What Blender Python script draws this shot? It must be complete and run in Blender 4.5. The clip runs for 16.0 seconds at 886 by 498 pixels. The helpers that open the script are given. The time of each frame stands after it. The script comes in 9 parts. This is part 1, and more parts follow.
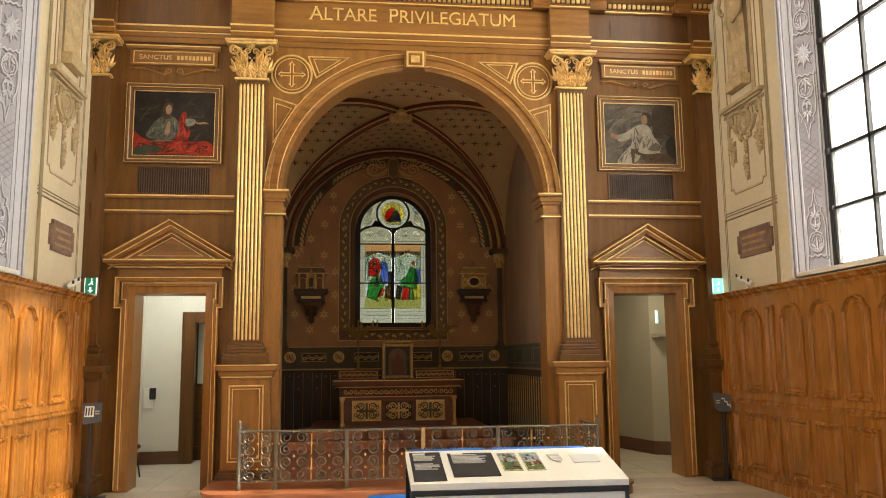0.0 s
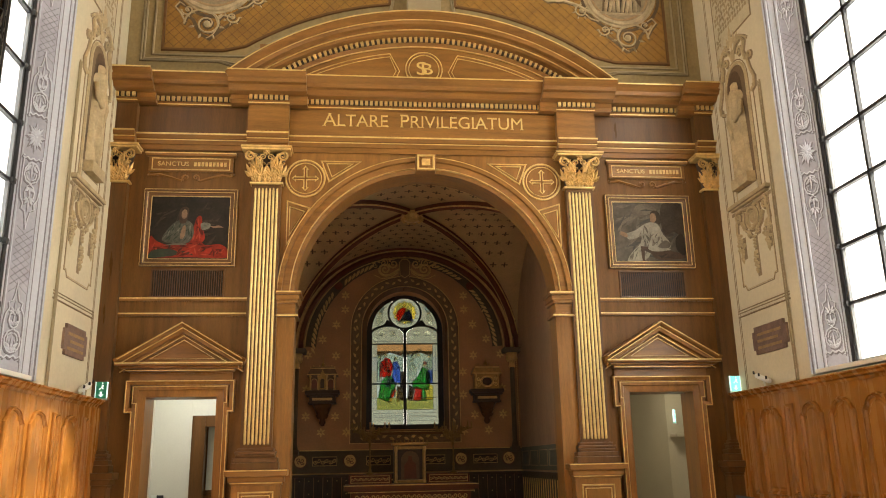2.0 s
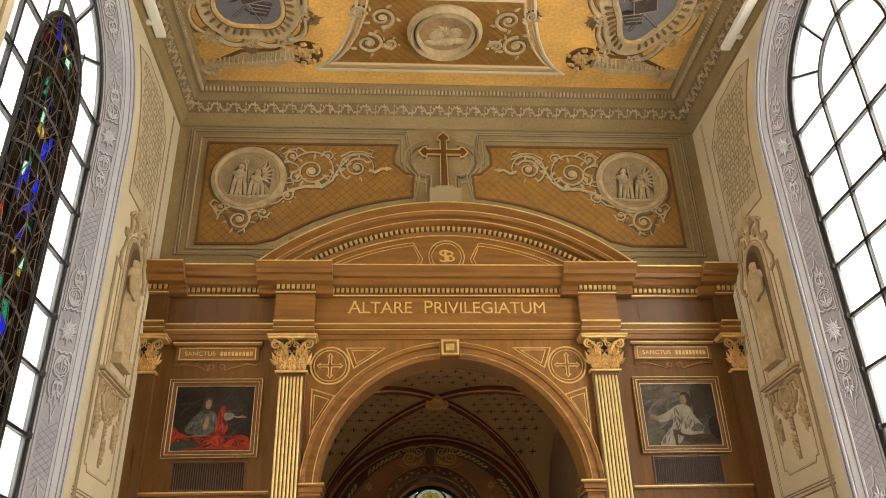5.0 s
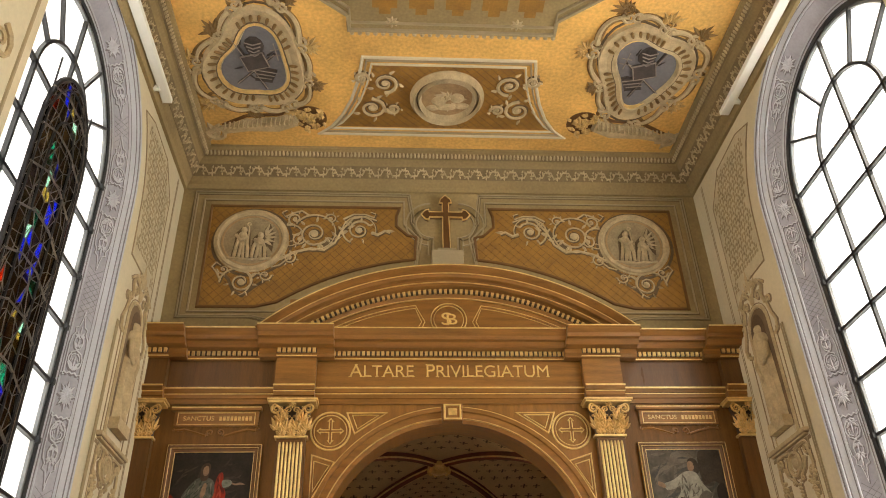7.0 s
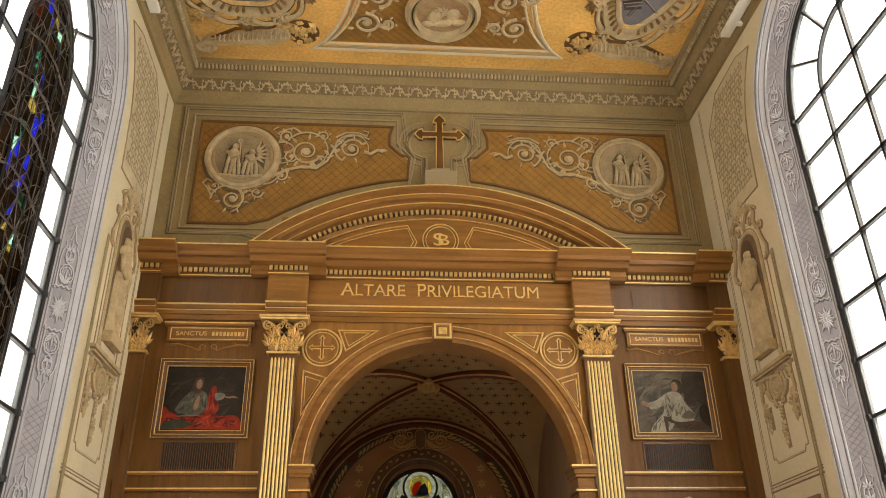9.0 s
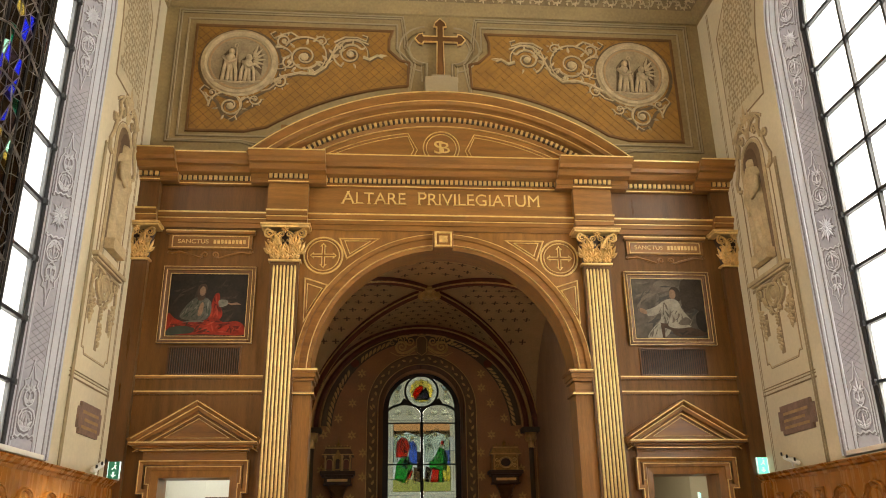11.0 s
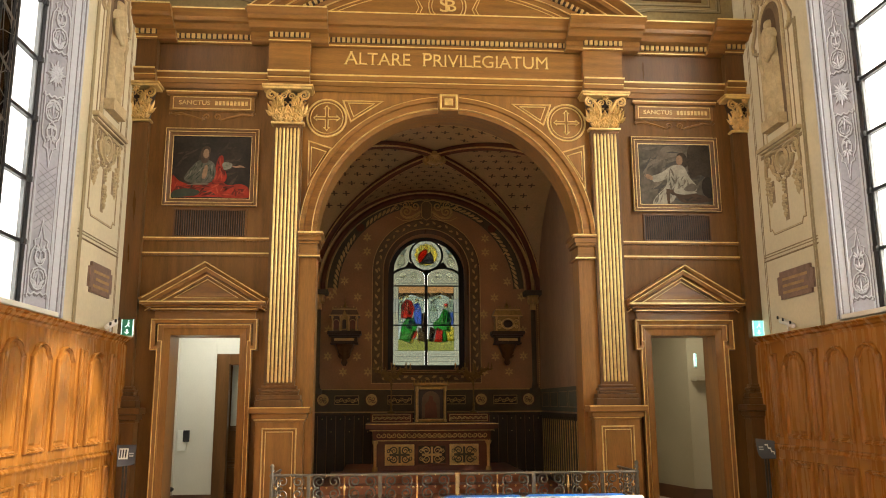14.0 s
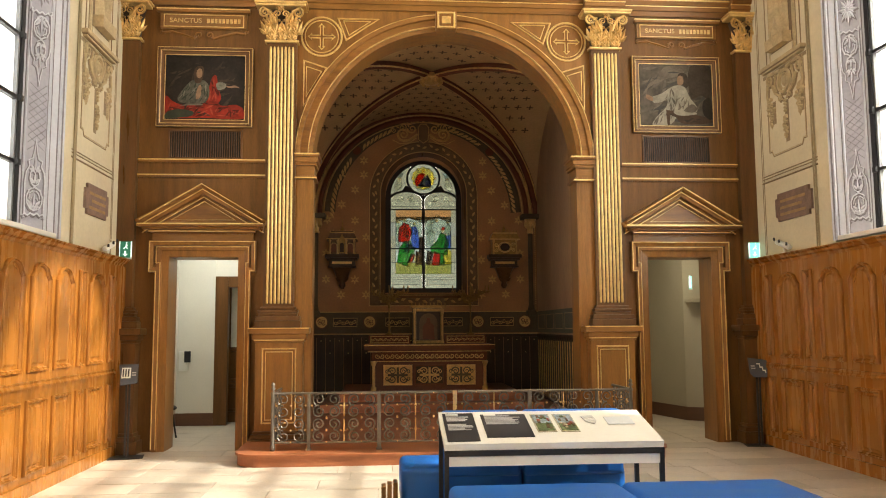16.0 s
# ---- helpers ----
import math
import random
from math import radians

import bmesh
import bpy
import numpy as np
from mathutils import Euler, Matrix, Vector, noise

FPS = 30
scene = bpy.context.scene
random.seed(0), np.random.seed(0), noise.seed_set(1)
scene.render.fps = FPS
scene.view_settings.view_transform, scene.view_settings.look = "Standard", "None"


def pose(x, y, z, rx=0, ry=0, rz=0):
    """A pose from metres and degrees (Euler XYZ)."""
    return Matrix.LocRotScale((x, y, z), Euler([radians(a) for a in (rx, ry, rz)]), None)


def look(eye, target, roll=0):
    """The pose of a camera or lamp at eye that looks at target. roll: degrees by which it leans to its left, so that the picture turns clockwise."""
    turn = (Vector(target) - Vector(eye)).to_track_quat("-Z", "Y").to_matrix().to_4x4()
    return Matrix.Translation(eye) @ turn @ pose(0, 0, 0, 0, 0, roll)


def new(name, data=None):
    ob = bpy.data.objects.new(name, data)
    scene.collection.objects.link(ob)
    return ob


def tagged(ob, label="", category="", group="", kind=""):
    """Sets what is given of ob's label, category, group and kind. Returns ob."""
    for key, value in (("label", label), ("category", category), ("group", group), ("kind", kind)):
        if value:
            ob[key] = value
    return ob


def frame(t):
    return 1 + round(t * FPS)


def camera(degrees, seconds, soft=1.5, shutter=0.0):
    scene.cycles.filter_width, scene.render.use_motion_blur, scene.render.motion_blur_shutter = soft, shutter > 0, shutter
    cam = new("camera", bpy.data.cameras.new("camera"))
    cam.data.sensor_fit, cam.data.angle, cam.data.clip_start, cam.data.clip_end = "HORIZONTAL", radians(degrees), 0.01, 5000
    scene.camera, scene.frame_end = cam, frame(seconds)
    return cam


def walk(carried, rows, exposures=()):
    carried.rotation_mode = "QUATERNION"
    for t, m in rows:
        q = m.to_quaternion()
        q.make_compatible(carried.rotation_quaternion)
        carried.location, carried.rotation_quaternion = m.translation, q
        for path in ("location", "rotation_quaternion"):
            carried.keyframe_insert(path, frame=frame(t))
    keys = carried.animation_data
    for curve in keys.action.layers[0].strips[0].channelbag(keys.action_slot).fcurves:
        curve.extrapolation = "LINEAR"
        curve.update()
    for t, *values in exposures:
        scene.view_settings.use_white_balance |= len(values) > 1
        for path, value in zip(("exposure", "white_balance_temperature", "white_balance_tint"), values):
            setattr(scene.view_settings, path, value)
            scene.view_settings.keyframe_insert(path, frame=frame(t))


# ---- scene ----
cam = camera(58.0, 16.0, soft=1.0)
# seconds, eye, then degrees: up, turn to the left, lean to the left
ROWS = [
    (0, -0.843, -10.742, 1.611, 7.86, -6.49, -0.57),
    (0.5, -0.842, -10.748, 1.616, 9.26, -6.45, -0.68),
    (1, -0.845, -10.757, 1.619, 10.97, -6.29, -0.88),
    (1.5, -0.851, -10.759, 1.625, 12.77, -6.06, -1.05),
    (2, -0.852, -10.761, 1.629, 14.89, -5.78, -1.10),
    (2.5, -0.852, -10.774, 1.631, 17.02, -5.47, -1.25),
    (3, -0.852, -10.777, 1.637, 19.14, -5.20, -1.35),
    (3.5, -0.859, -10.779, 1.642, 21.11, -5.00, -1.47),
    (4, -0.863, -10.788, 1.636, 23.28, -4.79, -1.60),
    (4.5, -0.869, -10.801, 1.631, 25.66, -4.59, -1.71),
    (5, -0.874, -10.798, 1.630, 28.05, -4.39, -1.75),
    (5.2, -0.874, -10.792, 1.635, 28.98, -4.32, -1.75),
    (7.3, -0.881, -10.780, 1.662, 32.48, -4.42, -1.73),
    (7.5, -0.883, -10.779, 1.662, 32.10, -4.49, -1.61),
    (8, -0.880, -10.777, 1.663, 30.57, -4.60, -1.46),
    (8.5, -0.877, -10.764, 1.665, 28.74, -4.75, -1.15),
    (9, -0.876, -10.751, 1.655, 26.85, -4.86, -0.98),
    (11.5, -0.858, -10.718, 1.633, 18.97, -4.59, -0.79),
    (12, -0.856, -10.705, 1.634, 17.47, -4.57, -0.73),
    (12.5, -0.851, -10.706, 1.629, 15.85, -4.45, -0.56),
    (13, -0.851, -10.699, 1.628, 14.20, -4.36, -0.47),
    (13.5, -0.852, -10.695, 1.621, 12.48, -4.25, -0.39),
    (14, -0.855, -10.693, 1.613, 10.89, -4.16, -0.30),
    (14.5, -0.858, -10.684, 1.601, 9.35, -4.14, -0.21),
    (15, -0.858, -10.674, 1.592, 7.97, -4.15, -0.22),
    (15.5, -0.859, -10.672, 1.576, 6.79, -4.22, -0.18),
    (16, -0.866, -10.671, 1.561, 5.60, -4.37, -0.35),
]


def aim(x, y, z, up, turn, lean):
    up, turn = radians(up), radians(turn)
    way = Vector((-math.sin(turn) * math.cos(up), math.cos(turn) * math.cos(up), math.sin(up)))
    eye = Vector((x, y, z))
    return look(eye, eye + way, lean)


EXPOSURE = 1.17
walk(cam, [(t, aim(*row)) for t, *row in ROWS], [(t, EXPOSURE + e) for t, e in ((0.0, 0.0), (2.0, -0.1), (3.5, -0.22), (5.0, -0.32), (7.5, -0.46), (9.0, -0.36), (11.5, -0.2), (13.5, -0.1), (16.0, 0.0))])

# ---- world and light ----
world = bpy.data.worlds.new("world")
scene.world = world
world.use_nodes = True
wn = world.node_tree
sky = wn.nodes.new("ShaderNodeTexSky")
sky.sky_type, sky.sun_disc = "NISHITA", False
sky.sun_elevation, sky.sun_rotation = radians(37.6), radians(101.5)
wn.nodes["Background"].inputs[1].default_value = 0.08
haze = wn.nodes.new("ShaderNodeHueSaturation")
haze.inputs["Saturation"].default_value = 0.3
wn.links.new(sky.outputs[0], haze.inputs["Color"])
wn.links.new(haze.outputs[0], wn.nodes["Background"].inputs[0])

sun = new("sun", bpy.data.lights.new("sun", "SUN"))
sun.data.energy, sun.data.angle, sun.data.color = 3.8, radians(1.3), (1.0, 0.90, 0.74)
SUN_WAY = Vector((-8.8, 1.8, -6.95))
sun.matrix_world = look((20, 0, 20), Vector((20, 0, 20)) + SUN_WAY)


def area(name, eye, target, sx, sy, watts, colour):
    lamp = new(name, bpy.data.lights.new(name, "AREA"))
    lamp.data.shape, lamp.data.size, lamp.data.size_y = "RECTANGLE", sx, sy
    lamp.data.energy, lamp.data.color = watts, colour
    lamp.matrix_world = look(eye, target)
    return lamp


DAY = (1.0, 0.945, 0.83)
# sky light at the windows; the pair at -12.0 is added, unseen
for wy in (-3.8, -12.0):
    for sx in (-1, 1):
        area("window_daylight", (sx * 5.0, wy + 0.35, 6.25), (0, wy + 0.35, 6.25), 4.3, 8.6, (320 if sx > 0 else 280) * (0.9 if wy > -8 else 0.9), DAY)


# ---- materials ----
def mat(name, base, rough=0.6, metal=0.0, var=0.25, scale=3.0, stretch=(1, 1, 1), bump=0.15, fine=40.0, spec=0.5, spots=None, random_amount=0.0):
    m = bpy.data.materials.new(name)
    m.use_nodes = True
    n, l = m.node_tree.nodes, m.node_tree.links
    b = n["Principled BSDF"]
    b.inputs["Roughness"].default_value, b.inputs["Metallic"].default_value = rough, metal
    b.inputs["Specular IOR Level"].default_value = spec
    tc, mp = n.new("ShaderNodeTexCoord"), n.new("ShaderNodeMapping")
    mp.inputs["Scale"].default_value = stretch
    l.new(tc.outputs["Object"], mp.inputs[0])
    big, small = n.new("ShaderNodeTexNoise"), n.new("ShaderNodeTexNoise")
    big.inputs["Scale"].default_value, big.inputs["Detail"].default_value = scale, 6
    small.inputs["Scale"].default_value, small.inputs["Detail"].default_value = fine, 4
    for t in (big, small):
        l.new(mp.outputs[0], t.inputs["Vector"])
    add = n.new("ShaderNodeMath")
    add.operation = "MULTIPLY_ADD"
    add.inputs[1].default_value = 0.45
    l.new(small.outputs["Fac"], add.inputs[0])
    half = n.new("ShaderNodeMath")
    half.operation = "MULTIPLY"
    half.inputs[1].default_value = 0.75
    l.new(big.outputs["Fac"], half.inputs[0])
    l.new(half.outputs[0], add.inputs[2])
    ramp = n.new("ShaderNodeValToRGB")
    e = ramp.color_ramp.elements
    e[0].position, e[1].position = 0.38, 0.8
    e[0].color = (*[c * (1 - var) for c in base], 1)
    e[1].color = (*[min(0.95, c * (1 + var)) for c in base], 1)
    l.new(add.outputs[0], ramp.inputs[0])
    colour = ramp.outputs[0]
    if random_amount:
        info = n.new("ShaderNodeObjectInfo")
        hsv = n.new("ShaderNodeHueSaturation")
        mr = n.new("ShaderNodeMapRange")
        mr.inputs["To Min"].default_value, mr.inputs["To Max"].default_value = 1 - random_amount, 1 + random_amount
        l.new(info.outputs["Random"], mr.inputs["Value"])
        l.new(mr.outputs[0], hsv.inputs["Value"])
        l.new(colour, hsv.inputs["Color"])
        colour = hsv.outputs[0]
    if spots:
        # spots: colour, cell size, radius: a painted diaper of small marks
        vor = n.new("ShaderNodeTexVoronoi")
        vor.inputs["Scale"].default_value, vor.inputs["Randomness"].default_value = 1 / spots[1], spots[3] if len(spots) > 3 else 0.0
        l.new(tc.outputs["Object"], vor.inputs["Vector"])
        lt = n.new("ShaderNodeMath")
        lt.operation = "LESS_THAN"
        lt.inputs[1].default_value = spots[2]
        l.new(vor.outputs["Distance"], lt.inputs[0])
        mix = n.new("ShaderNodeMix")
        mix.data_type = "RGBA"
        l.new(lt.outputs[0], mix.inputs[0])
        l.new(colour, mix.inputs[6])
        mix.inputs[7].default_value = (*spots[0], 1)
        colour = mix.outputs[2]
    l.new(colour, b.inputs["Base Color"])
    if bump:
        bp = n.new("ShaderNodeBump")
        bp.inputs["Strength"].default_value, bp.inputs["Distance"].default_value = bump, 0.01
        l.new(small.outputs["Fac"], bp.inputs["Height"])
        l.new(bp.outputs[0], b.inputs["Normal"])
    rr = n.new("ShaderNodeMapRange")
    rr.inputs["To Min"].default_value, rr.inputs["To Max"].default_value = max(0.02, rough - 0.12), min(1, rough + 0.12)
    l.new(big.outputs["Fac"], rr.inputs["Value"])
    l.new(rr.outputs[0], b.inputs["Roughness"])
    return m


def pane_mat(name, colour, gloss=0.06, low=0.45):
    m = bpy.data.materials.new(name)
    m.use_nodes = True
    n, l = m.node_tree.nodes, m.node_tree.links
    n.remove(n["Principled BSDF"])
    tr, gl, mx = n.new("ShaderNodeBsdfTransparent"), n.new("ShaderNodeBsdfGlossy"), n.new("ShaderNodeMixShader")
    noise_ = n.new("ShaderNodeTexNoise")
    noise_.inputs["Scale"].default_value = 14
    ramp = n.new("ShaderNodeValToRGB")
    ramp.color_ramp.elements[0].color = (*[c * low for c in colour], 1)
    ramp.color_ramp.elements[0].position = 0.3
    ramp.color_ramp.elements[1].color = (*[min(1, c * 1.15) for c in colour], 1)
    ramp.color_ramp.elements[1].position = 0.65
    l.new(noise_.outputs["Fac"], ramp.inputs[0])
    l.new(ramp.outputs[0], tr.inputs[0])
    gl.inputs["Roughness"].default_value = 0.15
    mx.inputs[0].default_value = gloss
    l.new(tr.outputs[0], mx.inputs[1])
    l.new(gl.outputs[0], mx.inputs[2])
    l.new(mx.outputs[0], n["Material Output"].inputs[0])
    return m


def frosted_mat(name, colour, share):
    """Milky glass: part of the light passes straight, part is scattered."""
    m = bpy.data.materials.new(name)
    m.use_nodes = True
    n, l = m.node_tree.nodes, m.node_tree.links
    n.remove(n["Principled BSDF"])
    tr, tl, mx = n.new("ShaderNodeBsdfTransparent"), n.new("ShaderNodeBsdfTranslucent"), n.new("ShaderNodeMixShader")
    tl.inputs[0].default_value = (*colour, 1)
    mx.inputs[0].default_value = share
    l.new(tr.outputs[0], mx.inputs[1])
    l.new(tl.outputs[0], mx.inputs[2])
    l.new(mx.outputs[0], n["Material Output"].inputs[0])
    return m


def glow_mat(name, colour, strength):
    m = bpy.data.materials.new(name)
    m.use_nodes = True
    b = m.node_tree.nodes["Principled BSDF"]
    b.inputs["Base Color"].default_value = (*colour, 1)
    b.inputs["Emission Color"].default_value = (*colour, 1)
    b.inputs["Emission Strength"].default_value = strength
    return m


GRAIN = (6, 6, 0.5)
OAK = mat("oak", (0.243, 0.110, 0.025), 0.34, spec=0.42, var=0.34, scale=2.2, stretch=GRAIN, fine=26, bump=0.007)
OAK_ACROSS = mat("oak_across", (0.243, 0.110, 0.025), 0.34, spec=0.42, var=0.34, scale=2.2, stretch=(0.5, 6, 6), fine=26, bump=0.007)
OAK_SIDE = mat("oak_side", (0.300, 0.116, 0.018), 0.27, var=0.13, scale=2.0, stretch=GRAIN, fine=24, bump=0.003)
OAK_DARK = mat("oak_dark", (0.12, 0.053, 0.014), 0.32, spec=0.45, var=0.3, scale=2.0, stretch=GRAIN, fine=26, bump=0.007)
WALNUT = mat("walnut", (0.05, 0.026, 0.014), 0.5, var=0.35, scale=2.0, stretch=GRAIN, fine=30, bump=0.05)
GILT = mat("gilt", (0.86, 0.60, 0.25), 0.34, metal=0.6, var=0.25, scale=9, fine=70, bump=0.12)
GILT_DULL = mat("gilt_dull", (0.80, 0.53, 0.21), 0.36, metal=0.45, var=0.3, scale=9, fine=60, bump=0.15)
PLASTER = mat("plaster", (0.62, 0.55, 0.385), 0.85, var=0.10, scale=1.2, fine=25, bump=0.06)
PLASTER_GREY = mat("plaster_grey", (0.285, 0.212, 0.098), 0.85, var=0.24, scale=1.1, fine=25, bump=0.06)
PLASTER_LINE = mat("plaster_line", (0.35, 0.28, 0.165), 0.85, var=0.12, scale=2, fine=25, bump=0.06)
STUCCO = mat("stucco", (0.46, 0.36, 0.21), 0.75, var=0.3, scale=7, fine=40, bump=0.15)
STUCCO_BROWN = mat("stucco_brown", (0.36, 0.24, 0.12), 0.8, var=0.25, scale=7, fine=40, bump=0.15)
LILAC = mat("lilac_plaster", (0.49, 0.50, 0.555), 0.8, var=0.10, scale=1.5, fine=30, bump=0.08)
LILAC_DEEP = mat("lilac_deep", (0.36, 0.35, 0.40), 0.8, var=0.16, scale=3, fine=30, bump=0.1)
LILAC_RELIEF = mat("lilac_relief", (0.53, 0.535, 0.58), 0.75, var=0.18, scale=7, fine=40, bump=0.1)
OCHRE = mat("ochre", (0.285, 0.145, 0.024), 0.7, var=0.25, scale=4, fine=35, bump=0.08)
OCHRE_LINE = mat("ochre_line", (0.15, 0.07, 0.016), 0.7, var=0.2, scale=4, bump=0.05)
CEIL_YELLOW = mat("ceiling_yellow", (0.68, 0.405, 0.112), 0.75, var=0.38, scale=0.9, fine=20, bump=0.06)
SLATE = mat("slate_blue_paint", (0.16, 0.155, 0.17), 0.8, var=0.2, scale=5, fine=30, bump=0.06)
# dark brown, mostly for shadows painted beside the stucco
UMBER = mat("umber_paint", (0.125, 0.085, 0.042), 0.85, var=0.3, scale=6, fine=30, bump=0.05)
LILAC_LINE = mat("lilac_line", (0.20, 0.185, 0.20), 0.85, var=0.2, scale=6, fine=30, bump=0.05)
CREAM = mat("cream_grisaille", (0.48, 0.375, 0.215), 0.8, var=0.25, scale=7, fine=40, bump=0.1)
NICHE = mat("niche_brown", (0.175, 0.115, 0.062), 0.85, var=0.25, scale=4, bump=0.06)
MARBLE_PALE = mat("niche_red", (0.20, 0.075, 0.045), 0.6, var=0.3, scale=9)
MARBLE = mat("red_marble", (0.20, 0.13, 0.10), 0.5, var=0.4, scale=9, fine=60, bump=0.05)
CHAPEL = mat("chapel_brown", (0.44, 0.235, 0.112), 0.75, var=0.2, scale=2, fine=30, bump=0.06)
CHAPEL_GREEN = mat("chapel_green", (0.115, 0.09, 0.052), 0.75, var=0.25, scale=3, fine=30, bump=0.06)
CHAPEL_RED = mat("chapel_red", (0.165, 0.052, 0.026), 0.7, var=0.25, scale=4, bump=0.06)
VAULT = mat("vault_tan", (0.60, 0.43, 0.22), 0.8, var=0.15, scale=2, fine=30, bump=0.05)
VAULT_MARK = mat("vault_mark", (0.13, 0.085, 0.05), 0.8, var=0.2, scale=6, bump=0.0)
STAR = mat("gold_paint", (0.68, 0.47, 0.19), 0.5, metal=0.3, var=0.2, scale=9, bump=0.0)
STONE = mat("floor_stone", (0.53, 0.475, 0.395), 0.42, var=0.14, scale=2.5, fine=22, bump=0.06, random_amount=0.17)
MORTAR = mat("mortar", (0.50, 0.46, 0.39), 0.8, var=0.15, scale=8)
STEP_WOOD = mat("step_wood", (0.34, 0.12, 0.05), 0.4, var=0.25, scale=2, stretch=(0.5, 6, 6), fine=24, bump=0.12)
IRON = mat("wrought_iron", (0.18, 0.165, 0.14), 0.42, metal=0.6, var=0.25, scale=12, bump=0.1)
IRON_BRIGHT = mat("brass", (0.78, 0.56, 0.26), 0.3, metal=0.9, var=0.2, scale=12, bump=0.05)
BLACK = mat("black_steel", (0.018, 0.018, 0.02), 0.45, var=0.2, scale=6, bump=0.03)
STEEL_GREY = mat("steel_grey", (0.16, 0.17, 0.18), 0.5, var=0.2, scale=6, bump=0.03)
WHITE = mat("white_board", (0.82, 0.82, 0.76), 0.45, var=0.04, scale=3, bump=0.02)
LABEL = mat("label_black", (0.025, 0.025, 0.028), 0.6, var=0.2, scale=5, bump=0.0)
INK = mat("ink_grey", (0.5, 0.5, 0.5), 0.7, var=0.1, scale=5, bump=0.0)
BLUE = mat("blue_leather", (0.008, 0.12, 0.46), 0.42, var=0.15, scale=5, fine=120, bump=0.12)
WHITE_WALL = mat("white_wall", (0.72, 0.70, 0.62), 0.85, var=0.05, scale=2, bump=0.03)
BASEBOARD = mat("baseboard_brown", (0.13, 0.06, 0.03), 0.5, var=0.2, scale=3, stretch=(0.6, 0.6, 5))
SIGN_GREEN = glow_mat("sign_green", (0.02, 0.20, 0.11), 0.12)
SIGN_CYAN = glow_mat("sign_cyan", (0.22, 0.75, 0.62), 0.55)
SIGN_WHITE = glow_mat("sign_white", (0.75, 0.95, 0.90), 0.45)
GREY_PLASTIC = mat("grey_plastic", (0.5, 0.5, 0.5), 0.5, var=0.05, bump=0.0)
CLEAR = frosted_mat("frosted_pane", (0.95, 0.96, 0.97), 0.8)


# ---- building helpers ----
def part(name, bm, material, parent=None, label="", smooth=False):
    me = bpy.data.meshes.new(name)
    bmesh.ops.recalc_face_normals(bm, faces=bm.faces)
    bm.to_mesh(me)
    bm.free()
    me.materials.append(material)
    if smooth:
        me.shade_smooth()
    ob = new(name, me)
    ob.parent = parent
    if label:
        ob["label"] = label
    return ob


def holder(name, label, category, at=(0, 0, 0), group="", kind=""):
    ob = new(name)
    ob.empty_display_size = 0.1
    return tagged(ob, label, category, group, kind)


def same(name, ob, parent=None, m=None):
    """Another object on ob's mesh."""
    o = new(name, ob.data)
    o.parent = parent
    if m is not None:
        o.matrix_basis = m
    return o


def box(bm, x0, x1, y0, y1, z0, z1, bevel=0.0):
    r = bmesh.ops.create_cube(bm, size=1)
    v = r["verts"]
    for p in v:
        p.co = Vector(((x0 + x1) / 2 + p.co.x * abs(x1 - x0), (y0 + y1) / 2 + p.co.y * abs(y1 - y0), (z0 + z1) / 2 + p.co.z * abs(z1 - z0)))
    if bevel:
        ed = list({e for p in v for e in p.link_edges})
        bmesh.ops.bevel(bm, geom=ed, offset=bevel, segments=2, affect="EDGES", profile=0.6)


def boxed(*a, bevel=0.0):
    bm = bmesh.new()
    box(bm, *a, bevel=bevel)
    return bm


def front(y0):
    """(u, v, d): along x, up, out of a wall that faces -y."""
    return lambda u, v, d: Vector((u, y0 - d, v))


def side(sx, x0=4.3):
    """(u, v, d): along y, up, out of a side wall into the hall."""
    return lambda u, v, d: Vector((sx * (x0 - d), u, v))


def under(z0):
    """(u, v, d): along x, along y, down from a ceiling."""
    return lambda u, v, d: Vector((u, v, z0 - d))


def slab(bm, pts, d0, d1, m):
    """A plate bounded by pts between the depths d0 and d1."""
    a = [bm.verts.new(m(u, v, d0)) for u, v in pts]
    b = [bm.verts.new(m(u, v, d1)) for u, v in pts]
    bm.faces.new(a)
    bm.faces.new(b[::-1])
    for i in range(len(pts)):
        j = (i + 1) % len(pts)
        bm.faces.new((a[i], a[j], b[j], b[i]))


def mould(bm, pts, prof, m, closed=False):
    """Sweeps prof, a list of (sideways, out), along pts with mitred corners."""
    n = len(pts)
    rings = []
    for i in range(n):
        p = Vector(pts[i])
        a = (p - Vector(pts[i - 1])) if (i or closed) else None
        b = (Vector(pts[(i + 1) % n]) - p) if (i < n - 1 or closed) else None
        a = (a or b).normalized()
        b = (b or a).normalized()
        na, nb = Vector((-a.y, a.x)), Vector((-b.y, b.x))
        mi = (na + nb)
        mi = mi / max(0.3, mi.length_squared / 2)
        rings.append([bm.verts.new(m(p.x + mi.x * s, p.y + mi.y * s, d)) for s, d in prof])
    k = len(prof)
    for i in range(n if closed else n - 1):
        r, q = rings[i], rings[(i + 1) % n]
        for j in range(k):
            bm.faces.new((r[j], r[(j + 1) % k], q[(j + 1) % k], q[j]))
    if not closed:
        bm.faces.new(rings[0][::-1])
        bm.faces.new(rings[-1])


def strip(w, d0, d1):
    return [(-w / 2, d0), (w / 2, d0), (w / 2 * 0.6, d1), (-w / 2 * 0.6, d1)]


